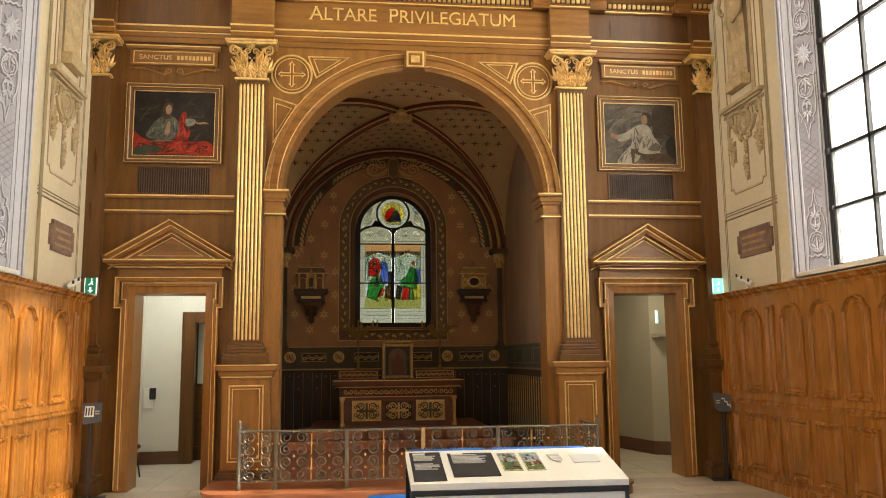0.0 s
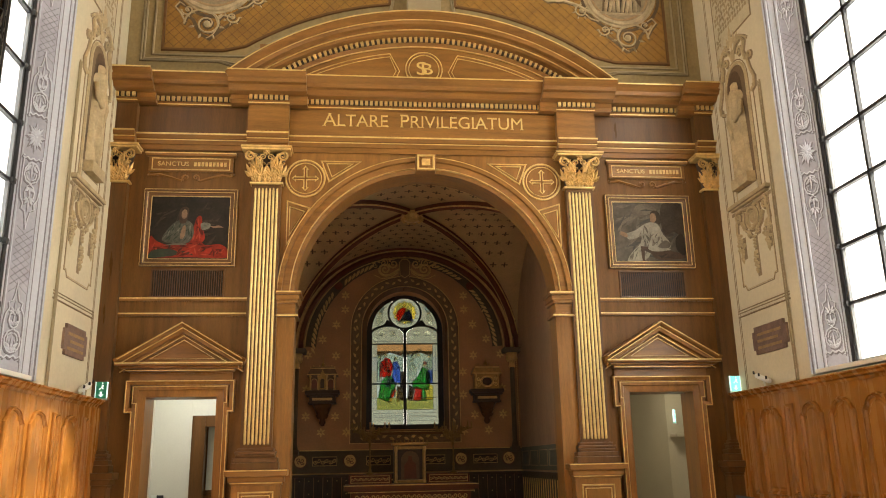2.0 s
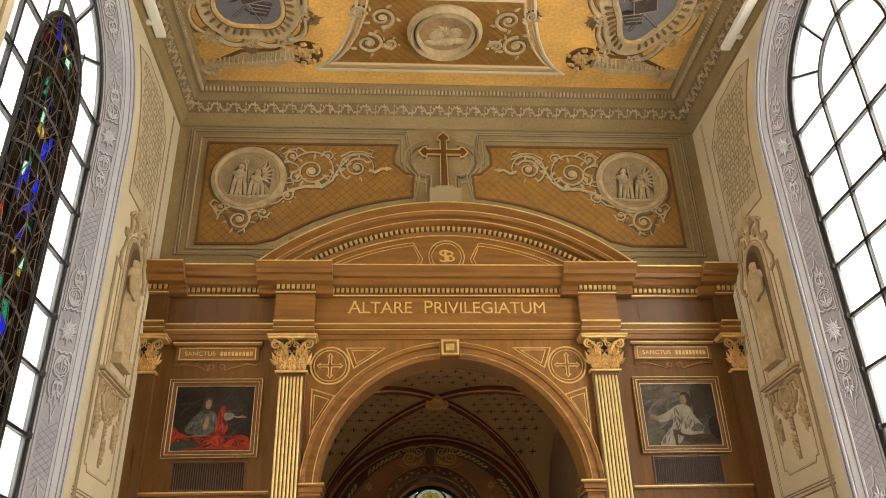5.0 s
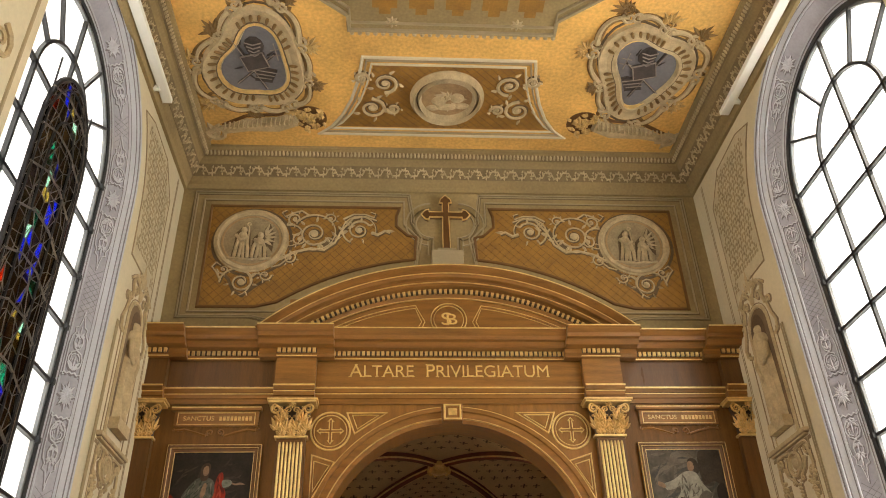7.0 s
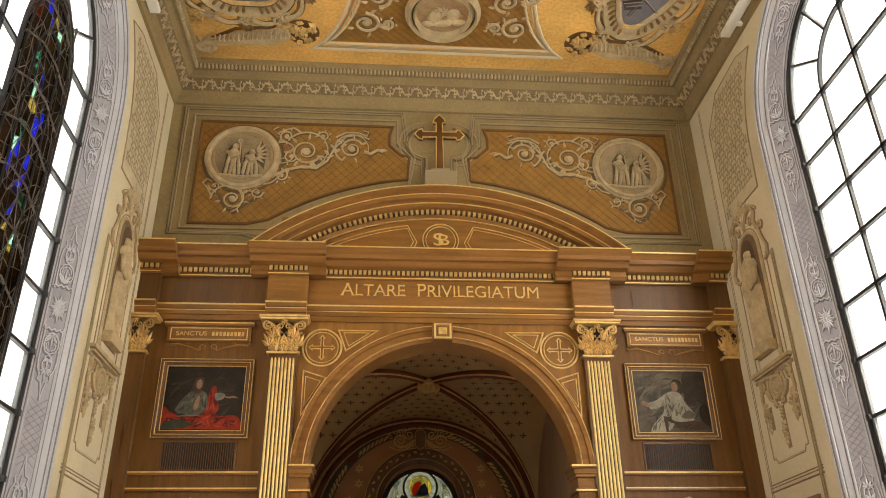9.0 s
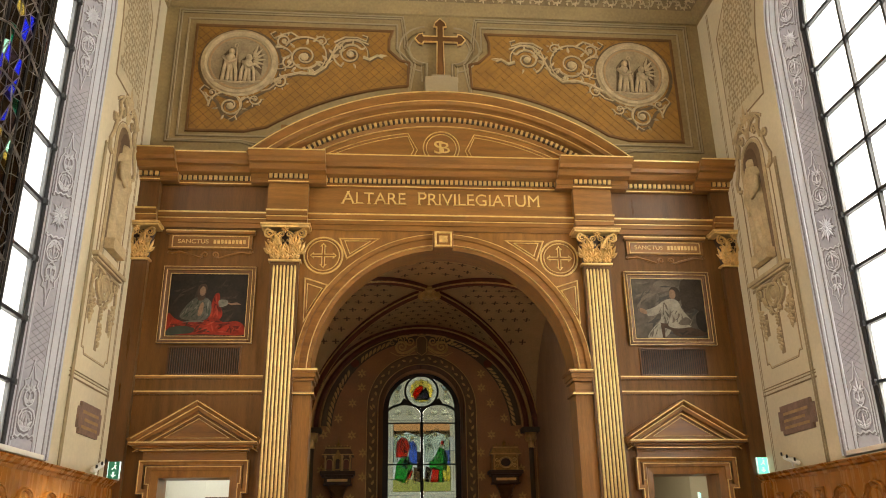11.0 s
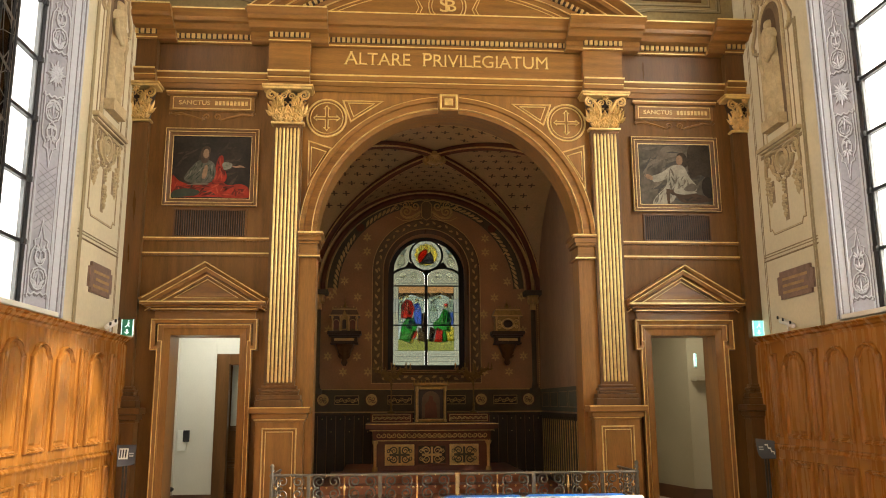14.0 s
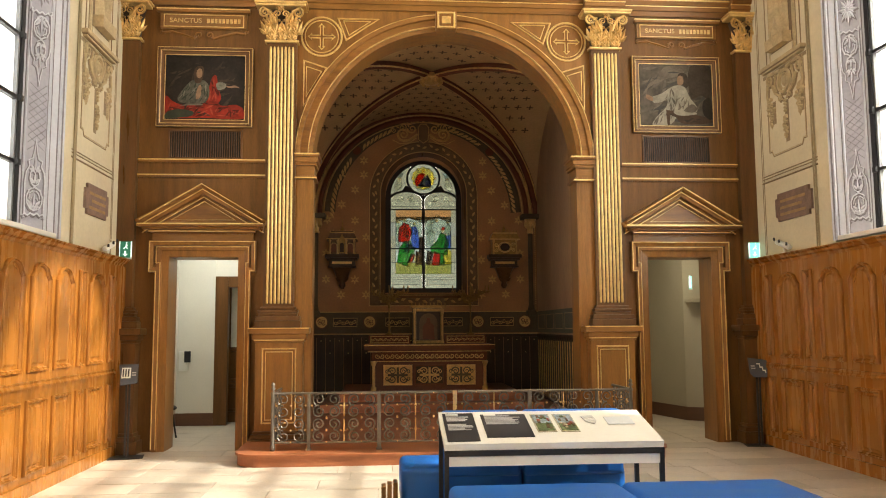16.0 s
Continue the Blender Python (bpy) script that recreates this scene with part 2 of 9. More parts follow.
def tube(bm, pts, r, sides=5, m=None):
    """A round bar along pts; r one radius or one for each point."""
    pts = [m(*p) if m else Vector(p) for p in pts]
    rr = r if isinstance(r, (list, tuple)) else [r] * len(pts)
    rings = []
    up = None
    for i, p in enumerate(pts):
        t = (pts[min(i + 1, len(pts) - 1)] - pts[max(i - 1, 0)]).normalized()
        if up is None:
            up = Vector((0, 0, 1)) if abs(t.z) < 0.9 else Vector((1, 0, 0))
        x = t.cross(up).normalized()
        up = x.cross(t).normalized()
        rings.append([bm.verts.new(p + rr[i] * (math.cos(2 * math.pi * k / sides) * x + math.sin(2 * math.pi * k / sides) * up)) for k in range(sides)])
    for a, b in zip(rings, rings[1:]):
        for k in range(sides):
            bm.faces.new((a[k], a[(k + 1) % sides], b[(k + 1) % sides], b[k]))
    bm.faces.new(rings[0][::-1])
    bm.faces.new(rings[-1])


def lathe(bm, prof, at, segs=12, squash=(1, 1)):
    rings = []
    for r, z in prof:
        rings.append([bm.verts.new(Vector(at) + Vector((squash[0] * r * math.cos(2 * math.pi * k / segs), squash[1] * r * math.sin(2 * math.pi * k / segs), z))) for k in range(segs)])
    for a, b in zip(rings, rings[1:]):
        for k in range(segs):
            bm.faces.new((a[k], a[(k + 1) % segs], b[(k + 1) % segs], b[k]))
    bm.faces.new(rings[0][::-1])
    bm.faces.new(rings[-1])


def arc(cx, cz, r, a0, a1, n):
    return [(cx + r * math.cos(radians(a0 + (a1 - a0) * i / n)), cz + r * math.sin(radians(a0 + (a1 - a0) * i / n))) for i in range(n + 1)]


def spiral(cx, cz, r, a0, turns, hand=1, n=22, end=0.12):
    out = []
    for i in range(n + 1):
        f = i / n
        q = r * (1 - f * (1 - end))
        a = radians(a0) + hand * f * turns * 2 * math.pi
        out.append((cx + q * math.cos(a), cz + q * math.sin(a)))
    return out


def dome(bm, cu, cv, ru, rv, h, m, segs=14, rings=4, d0=0.0, turn=0.0):
    """A low boss on a surface."""
    prev = None
    c, s = math.cos(turn), math.sin(turn)
    for j in range(rings):
        f = math.cos(j / rings * math.pi / 2)
        d = d0 + h * math.sin(j / rings * math.pi / 2)
        ring = []
        for k in range(segs):
            a = 2 * math.pi * k / segs
            u, v = ru * f * math.cos(a), rv * f * math.sin(a)
            ring.append(bm.verts.new(m(cu + u * c - v * s, cv + u * s + v * c, d)))
        if prev:
            for k in range(segs):
                bm.faces.new((prev[k], prev[(k + 1) % segs], ring[(k + 1) % segs], ring[k]))
        prev = ring
    top = bm.verts.new(m(cu, cv, d0 + h))
    for k in range(segs):
        bm.faces.new((prev[k], prev[(k + 1) % segs], top))


def scroll(bm, pts, w, m, d=0.012):
    """A tapered scroll stem along flat points, lying on a surface."""
    n = len(pts)
    tube(bm, [(u, v, d * 0.5) for u, v in pts], [w * (1 - 0.55 * i / n) for i in range(n)], 5, m)


def shadow_line(bm, pts, w, m, d=0.004, shift=(0.010, -0.012)):
    """A flat dark line offset along a scroll, painting in its shadow."""
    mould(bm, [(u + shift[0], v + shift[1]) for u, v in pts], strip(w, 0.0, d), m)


def leaf(bm, cu, cv, length, width, angle, m, d=0.03):
    """A pointed leaf with a raised rib."""
    c, s = math.cos(angle), math.sin(angle)
    def p(a, b, h):
        return bm.verts.new(m(cu + a * c - b * s, cv + a * s + b * c, h))
    o, t = p(0, 0, 0.004), p(length, 0, 0.01)
    mid = [p(length * f, 0, d * h) for f, h in ((0.33, 1), (0.68, 0.8))]
    l = [p(length * 0.3, width / 2, 0.004), p(length * 0.66, width * 0.36, 0.006)]
    r = [p(length * 0.3, -width / 2, 0.004), p(length * 0.66, -width * 0.36, 0.006)]
    for e in (l, r):
        bm.faces.new((o, e[0], mid[0]))
        bm.faces.new((e[0], e[1], mid[1], mid[0]))
        bm.faces.new((e[1], t, mid[1]))


def lettering(name, text, size, place, material, parent, width=None, depth=0.006, up=(90, 0, 0), serif=False, thin=0.0):
    c = bpy.data.curves.new(name, "FONT")
    c.body, c.size, c.extrude, c.align_x, c.align_y = text, size, depth, "CENTER", "CENTER"
    c.offset, c.small_caps_scale = -thin, 0.92
    for letter in c.body_format:
        letter.use_small_caps = serif
    tmp = new("tmp", c)
    bpy.context.view_layer.update()
    me = bpy.data.meshes.new_from_object(tmp.evaluated_get(bpy.context.evaluated_depsgraph_get()))
    bpy.data.objects.remove(tmp)
    bpy.data.curves.remove(c)
    if width:
        xs = [v.co.x for v in me.vertices]
        k = width / (max(xs) - min(xs))
        for v in me.vertices:
            v.co.x *= k
    if serif:
        bm = bmesh.new()
        bm.from_mesh(me)
        ys = [v.co.y for v in bm.verts]
        lo, hi = min(ys), max(ys)
        t = (hi - lo) * 0.075
        for edge, sg in ((lo + (hi - lo) * 0.03, 1), (hi - (hi - lo) * 0.03, -1)):
            xs = sorted(v.co.x for v in bm.verts if (v.co.y - edge) * sg < 0)
            runs = []
            for x in xs:
                if runs and x - runs[-1][1] < (hi - lo) * 0.22:
                    runs[-1][1] = x
                else:
                    runs.append([x, x])
            for x0, x1 in runs:
                y0 = lo if sg > 0 else hi - t * 0.6
                box(bm, x0 - t * 0.8, x1 + t * 0.8, y0, y0 + t * 0.6, -depth, depth * 1.02)
        bm.to_mesh(me)
        bm.free()
    me.materials.clear()
    me.materials.append(material)
    ob = new(name, me)
    ob.parent = parent
    ob.matrix_basis = pose(*place, *up)
    return ob


def rect(x0, x1, z0, z1):
    return [(x0, z0), (x1, z0), (x1, z1), (x0, z1)]


# ---- the hall: structure ----
HALL = 4.3          # half the hall's width
BACK = -16.5        # the end wall behind the camera
ARCH_R, ARCH_Z = 1.8, 3.81
F0 = front(0.0)
# darker copy of OAK; the bays' deeper shade is put into the colour
OAK_BAY_SHADED = mat("oak_bay_shaded", (0.150, 0.068, 0.016), 0.45, spec=0.25, var=0.34, scale=2.2, stretch=GRAIN, fine=26, bump=0.007)


def struct(name, bm, material, label, category):
    return tagged(part(name, bm, material), label, category, kind="structure")


# front screen wall, oak, with the arch and two doorways
bm = bmesh.new()
slab(bm, [(-2.4, 0), (-ARCH_R, 0)] + arc(0, ARCH_Z, ARCH_R, 180, 0, 40) + [(ARCH_R, 0), (2.4, 0), (2.4, 7.6), (-2.4, 7.6)], 0, -0.42, F0)
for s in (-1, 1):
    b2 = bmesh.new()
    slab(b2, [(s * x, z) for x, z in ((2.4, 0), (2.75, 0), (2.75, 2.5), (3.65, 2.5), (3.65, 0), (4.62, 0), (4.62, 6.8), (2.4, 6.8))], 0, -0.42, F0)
    struct("wall_north_bay", b2, OAK_BAY_SHADED, "oak bay of the screen wall beside the arch, coloured darker for shade", "wall")
wall_n = struct("wall_north", bm, OAK, "tall honey oak panelled screen wall with a round arch", "wall")

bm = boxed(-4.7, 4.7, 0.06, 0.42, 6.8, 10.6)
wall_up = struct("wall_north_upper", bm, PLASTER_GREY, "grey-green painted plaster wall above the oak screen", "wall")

W_C, W_R, W_Z, W_SILL = -3.8, 1.83, 7.93, 2.52   # windows: centre, half width, springing, sill
SPLAY = 0.315       # how far the jambs run in and back
# the second pair, behind the camera, is unseen and added for light
WINDOWS = (W_C, W_C - 8.2)


def side_wall(sx):
    bm = bmesh.new()
    m = side(sx)
    slab(bm, [(0.42, 0), (BACK, 0), (BACK, W_SILL), (0.42, W_SILL)], 0, -0.7, m)
    y0 = 0.42
    for wc in WINDOWS:
        y1 = wc - 4.1 if wc == W_C else BACK
        pts = [(y0, W_SILL), (wc + W_R, W_SILL)] + arc(wc, W_Z, W_R, 0, 180, 36) + [(wc - W_R, W_SILL), (y1, W_SILL), (y1, 10.6), (y0, 10.6)]
        slab(bm, pts, 0, -0.12, m)
        # splayed reveal behind the wall's face
        y0 = y1
    return bm


for sx, nm in ((-1, "wall_west"), (1, "wall_east")):
    struct(nm, side_wall(sx), PLASTER, "cream painted plaster side wall above oak wainscot", "wall")
struct("wall_south", boxed(-4.9, 4.9, BACK - 0.3, BACK, 0, 10.6), PLASTER, "plain cream plaster end wall", "wall")
struct("ceiling", boxed(-4.9, 4.9, BACK - 0.3, 0.1, 10.3, 10.6), CEIL_YELLOW, "warm yellow painted plaster ceiling", "ceiling")


def reveal(sx, wc):
    """Lilac jamb that splays from the wall's face to the window frame, with raised bands."""
    w = holder("window_reveal", "lilac painted window jamb with stucco ornament", "window reveal", kind="structure")
    bm = bmesh.new()
    out = [(wc + W_R, W_SILL)] + arc(wc, W_Z, W_R, 0, 180, 36) + [(wc - W_R, W_SILL)]
    r2 = W_R - SPLAY
    inn = [(wc + r2, W_SILL)] + arc(wc, W_Z, r2, 0, 180, 36) + [(wc - r2, W_SILL)]
    m = side(sx)
    def band(f0, f1, lift, b):
        rows = []
        for f in (f0, f1):
            rows.append([b.verts.new(m(o[0] + (i[0] - o[0]) * f, o[1] + (i[1] - o[1]) * f, 0.012 - SPLAY * f + lift)) for o, i in zip(out, inn)])
        for k in range(len(out) - 1):
            b.faces.new((rows[0][k], rows[0][k + 1], rows[1][k + 1], rows[1][k]))
    band(-0.05, 1.0, 0.0, bm)
    part("jamb", bm, LILAC, w)
    bm = bmesh.new()
    band(0.38, 0.86, 0.006, bm)
    part("field", bm, LILAC_DEEP, w)
    for f, r_, paint in ((0.02, 0.012, LILAC_LINE), (0.07, 0.016, LILAC), (0.12, 0.007, LILAC_LINE), (0.30, 0.010, LILAC_LINE), (0.335, 0.018, LILAC), (0.375, 0.008, LILAC_LINE), (0.865, 0.012, LILAC), (0.90, 0.007, LILAC_LINE)):
        bm = bmesh.new()
        tube(bm, [(o[0] + (i[0] - o[0]) * f, o[1] + (i[1] - o[1]) * f, 0.012 - SPLAY * f) for o, i in zip(out, inn)], r_, 5, m)
        part("bead", bm, paint, w)
    # stucco ornament: rosettes, and between them fields that end in hearts of curling stems
    def on(h, cross):
        """a point on the jamb at height h, cross 0..1 from the wall's face inwards"""
        if h <= W_Z:
            o, i = (wc + W_R, h), (wc + r2, h)
        else:
            a = (h - W_Z) / W_R
            o = (wc + W_R * math.cos(a), W_Z + W_R * math.sin(a))
            i = (wc + r2 * math.cos(a), W_Z + r2 * math.sin(a))
        return Vector((o[0] + (i[0] - o[0]) * cross, o[1] + (i[1] - o[1]) * cross, 0.022 - SPLAY * cross))
    def relief(u, v, d):
        q = on(v, 0.62 + u)
        return m(q.x - d * 0.7, q.y, q.z + d * 0.7)
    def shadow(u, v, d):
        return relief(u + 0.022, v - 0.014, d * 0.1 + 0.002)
    # a dark flattened copy, slipped aside, paints the ornament's shadow
    for jm, name_, paint, fat in ((shadow, "ornament_shadow", LILAC_LINE, 1.25), (relief, "ornament", LILAC_RELIEF, 1.0)):
        bm = bmesh.new()
        for h in (5.17, 7.85, 10.2):
            for k in range(16):
                a = math.pi * 2 * k / 16
                leaf(bm, 0, h, (0.17, 0.125)[k % 2] * fat ** 0.5, 0.05 * fat, a, lambda u, v, d: jm(u * 1.35, v, d), 0.03)
            dome(bm, 0, h, 0.05, 0.037, 0.035, jm, 8, 3)
        for h, sg in ((5.42, 1), (4.92, -1), (8.10, 1), (7.60, -1), (2.74, 1), (9.95, -1)):
            q = lambda z: h + sg * z
            for e in (-1, 1):
                for pts, r_ in (([(0, 0.0), (0.07, 0.025), (0.14, -0.005), (0.20, 0.02), (0.24, 0.0), (0.225, -0.03), (0.20, -0.015)], 0.012),
                                ([(0, 0.05), (0.09, 0.07), (0.165, 0.13), (0.175, 0.20), (0.12, 0.265), (0.04, 0.285), (0, 0.30), (-0.07, 0.33), (-0.115, 0.39), (-0.10, 0.45), (-0.04, 0.48), (0.0, 0.44)], 0.0115),
                                ([(0.03, 0.26), (0.10, 0.23), (0.12, 0.18), (0.08, 0.16), (0.06, 0.19)], 0.008),
                                ([(0.215, 0.0), (0.225, 0.36), (0.20, 0.46), (0.13, 0.52), (0.155, 0.575), (0.07, 0.60), (0.03, 0.68), (0, 0.80)], 0.008)):
                    scroll(bm, [(e * u, q(z)) for u, z in pts], r_ * fat, jm)
                for z, ln, an in ((0.09, 0.12, 52), (0.08, 0.10, 80), (0.335, 0.08, 45), (0.46, 0.09, 35), (0.46, 0.08, 70)):
                    leaf(bm, e * 0.012, q(z), ln, 0.042 * fat, sg * radians(90 - e * an), lambda u, v, d: jm(u * 1.5, v, d), 0.02)
            for z, ln in ((0.08, 0.15), (0.33, 0.12), (0.47, 0.15)):
                leaf(bm, 0, q(z), ln, 0.045 * fat, sg * radians(90), jm, 0.025)
            dome(bm, 0, q(0.08), 0.035, 0.028, 0.03, jm, 8, 3)
            dome(bm, 0, q(0.30), 0.03, 0.02, 0.03, jm, 8, 3)
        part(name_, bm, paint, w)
    # lattice lines in the fields
    bm = bmesh.new()
    for lo, hi in ((3.42, 4.24), (6.10, 6.92), (8.78, 9.26)):
        h0 = lo
        while h0 < hi - 0.18:
            tube(bm, [relief(-0.2, h0, 0.0), relief(0.2, h0 + 0.16, 0.0)], 0.0035, 3)
            tube(bm, [relief(0.2, h0, 0.0), relief(-0.2, h0 + 0.16, 0.0)], 0.0035, 3)
            h0 += 0.08
    part("lattice", bm, LILAC_LINE, w)
    # sill
    bm = bmesh.new()
    slab(bm, [(wc + W_R, W_SILL - 0.02), (wc - W_R, W_SILL - 0.02), (wc - W_R, W_SILL + 0.05), (wc + W_R, W_SILL + 0.05)], 0.0, -0.42, m)
    part("sill", bm, WHITE_WALL, w, "white sloping sill")
    return w


def window(sx, wc, name):
    w = holder(name, "tall round-headed window with black steel glazing bars", "window", kind="structure")
    m = side(sx, HALL + SPLAY)
    r = W_R - SPLAY
    bm = bmesh.new()
    path = [(wc + r - 0.03, W_SILL + 0.05)] + arc(wc, W_Z, r - 0.03, 0, 180, 36) + [(wc - r + 0.03, W_SILL + 0.05)]
    mould(bm, path, [(-0.035, -0.05), (0.035, -0.05), (0.035, 0.03), (-0.035, 0.03)], m, closed=True)
    part("window_frame", bm, BLACK, w)
    # grey steel casement inside the black frame, with its stay blocks
    inner = [(wc + r - 0.085, W_SILL + 0.1)] + arc(wc, W_Z, r - 0.085, 0, 180, 36) + [(wc - r + 0.085, W_SILL + 0.1)]
    bm = bmesh.new()
    mould(bm, inner, [(-0.016, -0.03), (0.016, -0.03), (0.016, 0.015), (-0.016, 0.015)], m, closed=True)
    part("casement", bm, STEEL_GREY, w)
    for k in range(8):
        z = 3.269 + k * 0.6645
        for e in (-1, 1):
            bm = bmesh.new()
            slab(bm, rect(wc + e * (r - 0.06) - 0.03, wc + e * (r - 0.06) + 0.03, z - 0.03, z + 0.03), 0.0, 0.06, m)
            part("stay_block", bm, BLACK, w)
    ri = 0.74
    def bar(pts, wd=0.028):
        b = bmesh.new()
        wd *= 0.72
        mould(b, pts, [(-wd, -0.075), (wd, -0.075), (wd, 0.022), (-wd, 0.022)], m)
        part("glazing_bar", b, BLACK, w)
    bar([(wc + ri, W_SILL)] + arc(wc, W_Z, ri, 0, 180, 24) + [(wc - ri, W_SILL)])
    bar([(wc, W_SILL), (wc, W_Z + r - 0.03)])
    for k in range(8):
        z = 3.269 + k * 0.6645
        bar([(wc - r, z), (wc + r, z)], 0.03 if k % 2 else 0.026)
    for a in (32, 61, 119, 148):
        c, s = math.cos(radians(a)), math.sin(radians(a))
        r0 = ri
        bar([(wc + r0 * c, W_Z + r0 * s), (wc + (r - 0.02) * c, W_Z + (r - 0.02) * s)], 0.024)
    bm = bmesh.new()
    slab(bm, path, -0.03, -0.024, m)
    p = part("pane", bm, CLEAR, w, "bright frosted glass")
    p.visible_shadow = False
    return w


for i, (sx, wc) in enumerate([(s, c) for c in WINDOWS for s in (-1, 1)]):
    window(sx, wc, "window_%d" % (i + 1))
    reveal(sx, wc)

# outer shell of the side walls round the windows
for sx, nm in ((-1, "wall_west_outer"), (1, "wall_east_outer")):
    bm = bmesh.new()
    m = side(sx, HALL + SPLAY + 0.01)
    y0 = 0.42
    for wc in WINDOWS:
        y1 = wc - 4.1 if wc == W_C else BACK
        r = W_R - SPLAY - 0.01
        slab(bm, [(y0, W_SILL), (wc + r, W_SILL)] + arc(wc, W_Z, r, 0, 180, 36) + [(wc - r, W_SILL), (y1, W_SILL), (y1, 10.6), (y0, 10.6)], 0, -0.25, m)
        y0 = y1
    struct(nm, bm, PLASTER, "outer leaf of the plaster side wall", "wall")

# ceiling cornice: a cove with egg-and-dart and leaf bands
cor = holder("ceiling_cornice", "moulded plaster ceiling cornice with leaf and egg bands", "cornice", kind="structure")
CX, CYF = HALL, 0.06
prof = [(0, 0), (0, 0.62), (0.05, 0.62), (0.07, 0.55), (0.10, 0.5), (0.13, 0.44), (0.26, 0.22), (0.30, 0.17), (0.34, 0.15), (0.40, 0.07), (0.44, 0.05), (0.44, 0)]
bm = bmesh.new()
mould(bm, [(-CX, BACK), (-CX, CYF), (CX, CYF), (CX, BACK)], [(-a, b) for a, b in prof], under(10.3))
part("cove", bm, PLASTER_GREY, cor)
# brown ground puts the shade between leaves and eggs into colour
BAND = mat("band_brown", (0.20, 0.145, 0.072), 0.85, var=0.25, scale=5)
for band_, (a, b) in (("band_ground", (0.145, 0.425)), ("egg_ground", (0.335, 0.155))):
    bm = bmesh.new()
    quad = [(0.145, 0.437), (0.25, 0.26), (0.244, 0.256), (0.139, 0.433)] if band_ == "band_ground" else [(0.335, 0.166), (0.395, 0.09), (0.389, 0.084), (0.329, 0.16)]
    mould(bm, [(-CX, BACK), (-CX, CYF), (CX, CYF), (CX, BACK)], [(-p, q) for p, q in quad], under(10.3))
    part(band_, bm, BAND, cor)

bm = bmesh.new()
for sgn, a0, a1 in ((0, -3.95, 3.95), (-1, -9.0, -0.3), (1, -9.0, -0.3)):
    n = int((a1 - a0) / 0.062)
    for i in range(n):
        a = a0 + (i + 0.5) * (a1 - a0) / n
        mm = (lambda u, v, d: Vector((a + u, CYF - 0.36 - d, 10.19 + v))) if sgn == 0 else (lambda u, v, d: Vector((sgn * (CX - 0.36 - d), a + u, 10.19 + v)))
        dome(bm, 0, 0, 0.023, 0.055, 0.045, mm, 6, 2)
eggs = part("egg_band", bm, STUCCO, cor)
tagged(eggs, "row of small egg mouldings", kind="stuff")
bm = bmesh.new()
for sgn, a0, a1 in ((0, -4.1, 4.1), (-1, -9.0, -0.1), (1, -9.0, -0.1)):
    n = int((a1 - a0) / 0.15)
    for i in range(n):
        a = a0 + (i + 0.5) * (a1 - a0) / n
        mm = (lambda u, v, d: Vector((a + u, CYF - 0.19 + v * 0.5 - d * 0.8, 9.95 - v * 0.85 - d * 0.5))) if sgn == 0 else (lambda u, v, d: Vector((sgn * (CX - 0.19 + v * 0.5 - d * 0.8), a + u, 9.95 - v * 0.85 - d * 0.5)))
        f = 1 if i % 2 else -1
        scroll(bm, [(-0.08, -0.04 * f), (-0.04, 0.04 * f), (0, 0.055 * f), (0.04, 0.025 * f), (0.03, -0.02 * f), (0.01, -0.015 * f)], 0.013, mm, 0.04)
        for an in (20, 75, 140):
            leaf(bm, 0.015, 0.03 * f, 0.075, 0.04, radians(an * f), mm, 0.025)
        leaf(bm, -0.05, -0.01 * f, 0.08, 0.045, radians(200 - 50 * f), mm, 0.025)
        leaf(bm, 0.03, -0.03 * f, 0.06, 0.04, radians(-70 * f), mm, 0.025)
tagged(part("leaf_band", bm, STUCCO, cor), "band of small curling leaves", kind="stuff")

# floor of stone slabs
struct("floor", boxed(-4.9, 4.9, BACK - 0.3, 6.5, -0.2, -0.012), MORTAR, "mortar bed under the stone slabs", "floor")


# ---- the oak screen: trim ----
def gold_line(parent, pts, y, w=0.018, closed=False, mt=None):
    bm = bmesh.new()
    mould(bm, pts, strip(w, 0.0, 0.012), front(y), closed)
    return part("gilt_line", bm, mt or GILT, parent)


# archivolt
arch = holder("arch_moulding", "round oak archivolt with moulded imposts and a keystone", "arch", kind="structure")
bm = bmesh.new()
mould(bm, arc(0, ARCH_Z, ARCH_R, 180, 0, 48), [(-0.004, -0.415), (-0.004, 0.05), (0.05, 0.06), (0.06, 0.045), (0.16, 0.05), (0.17, 0.085), (0.22, 0.09), (0.235, 0.0), (0.235, -0.3)], F0)
part("archivolt", bm, OAK_ACROSS, arch)
for r in (0.058, 0.225):
    bm = bmesh.new()
    mould(bm, arc(0, ARCH_Z, ARCH_R + r, 180, 0, 48), strip(0.014, 0.05, 0.098), F0)
    part("gilt_line", bm, GILT_DULL, arch)
bm = boxed(-0.145, 0.145, -0.17, 0.1, 5.6, 5.86, bevel=0.012)
key = part("keystone", bm, OAK, arch)
bm = bmesh.new()
mould(bm, rect(-0.11, 0.11, 5.63, 5.83), strip(0.03, 0, 0.02), front(-0.17), True)
part("gilt_border", bm, GILT, key)
bm = boxed(-0.06, 0.06, -0.185, -0.165, 5.68, 5.78, bevel=0.006)
part("gilt_boss", bm, GILT_DULL, key)
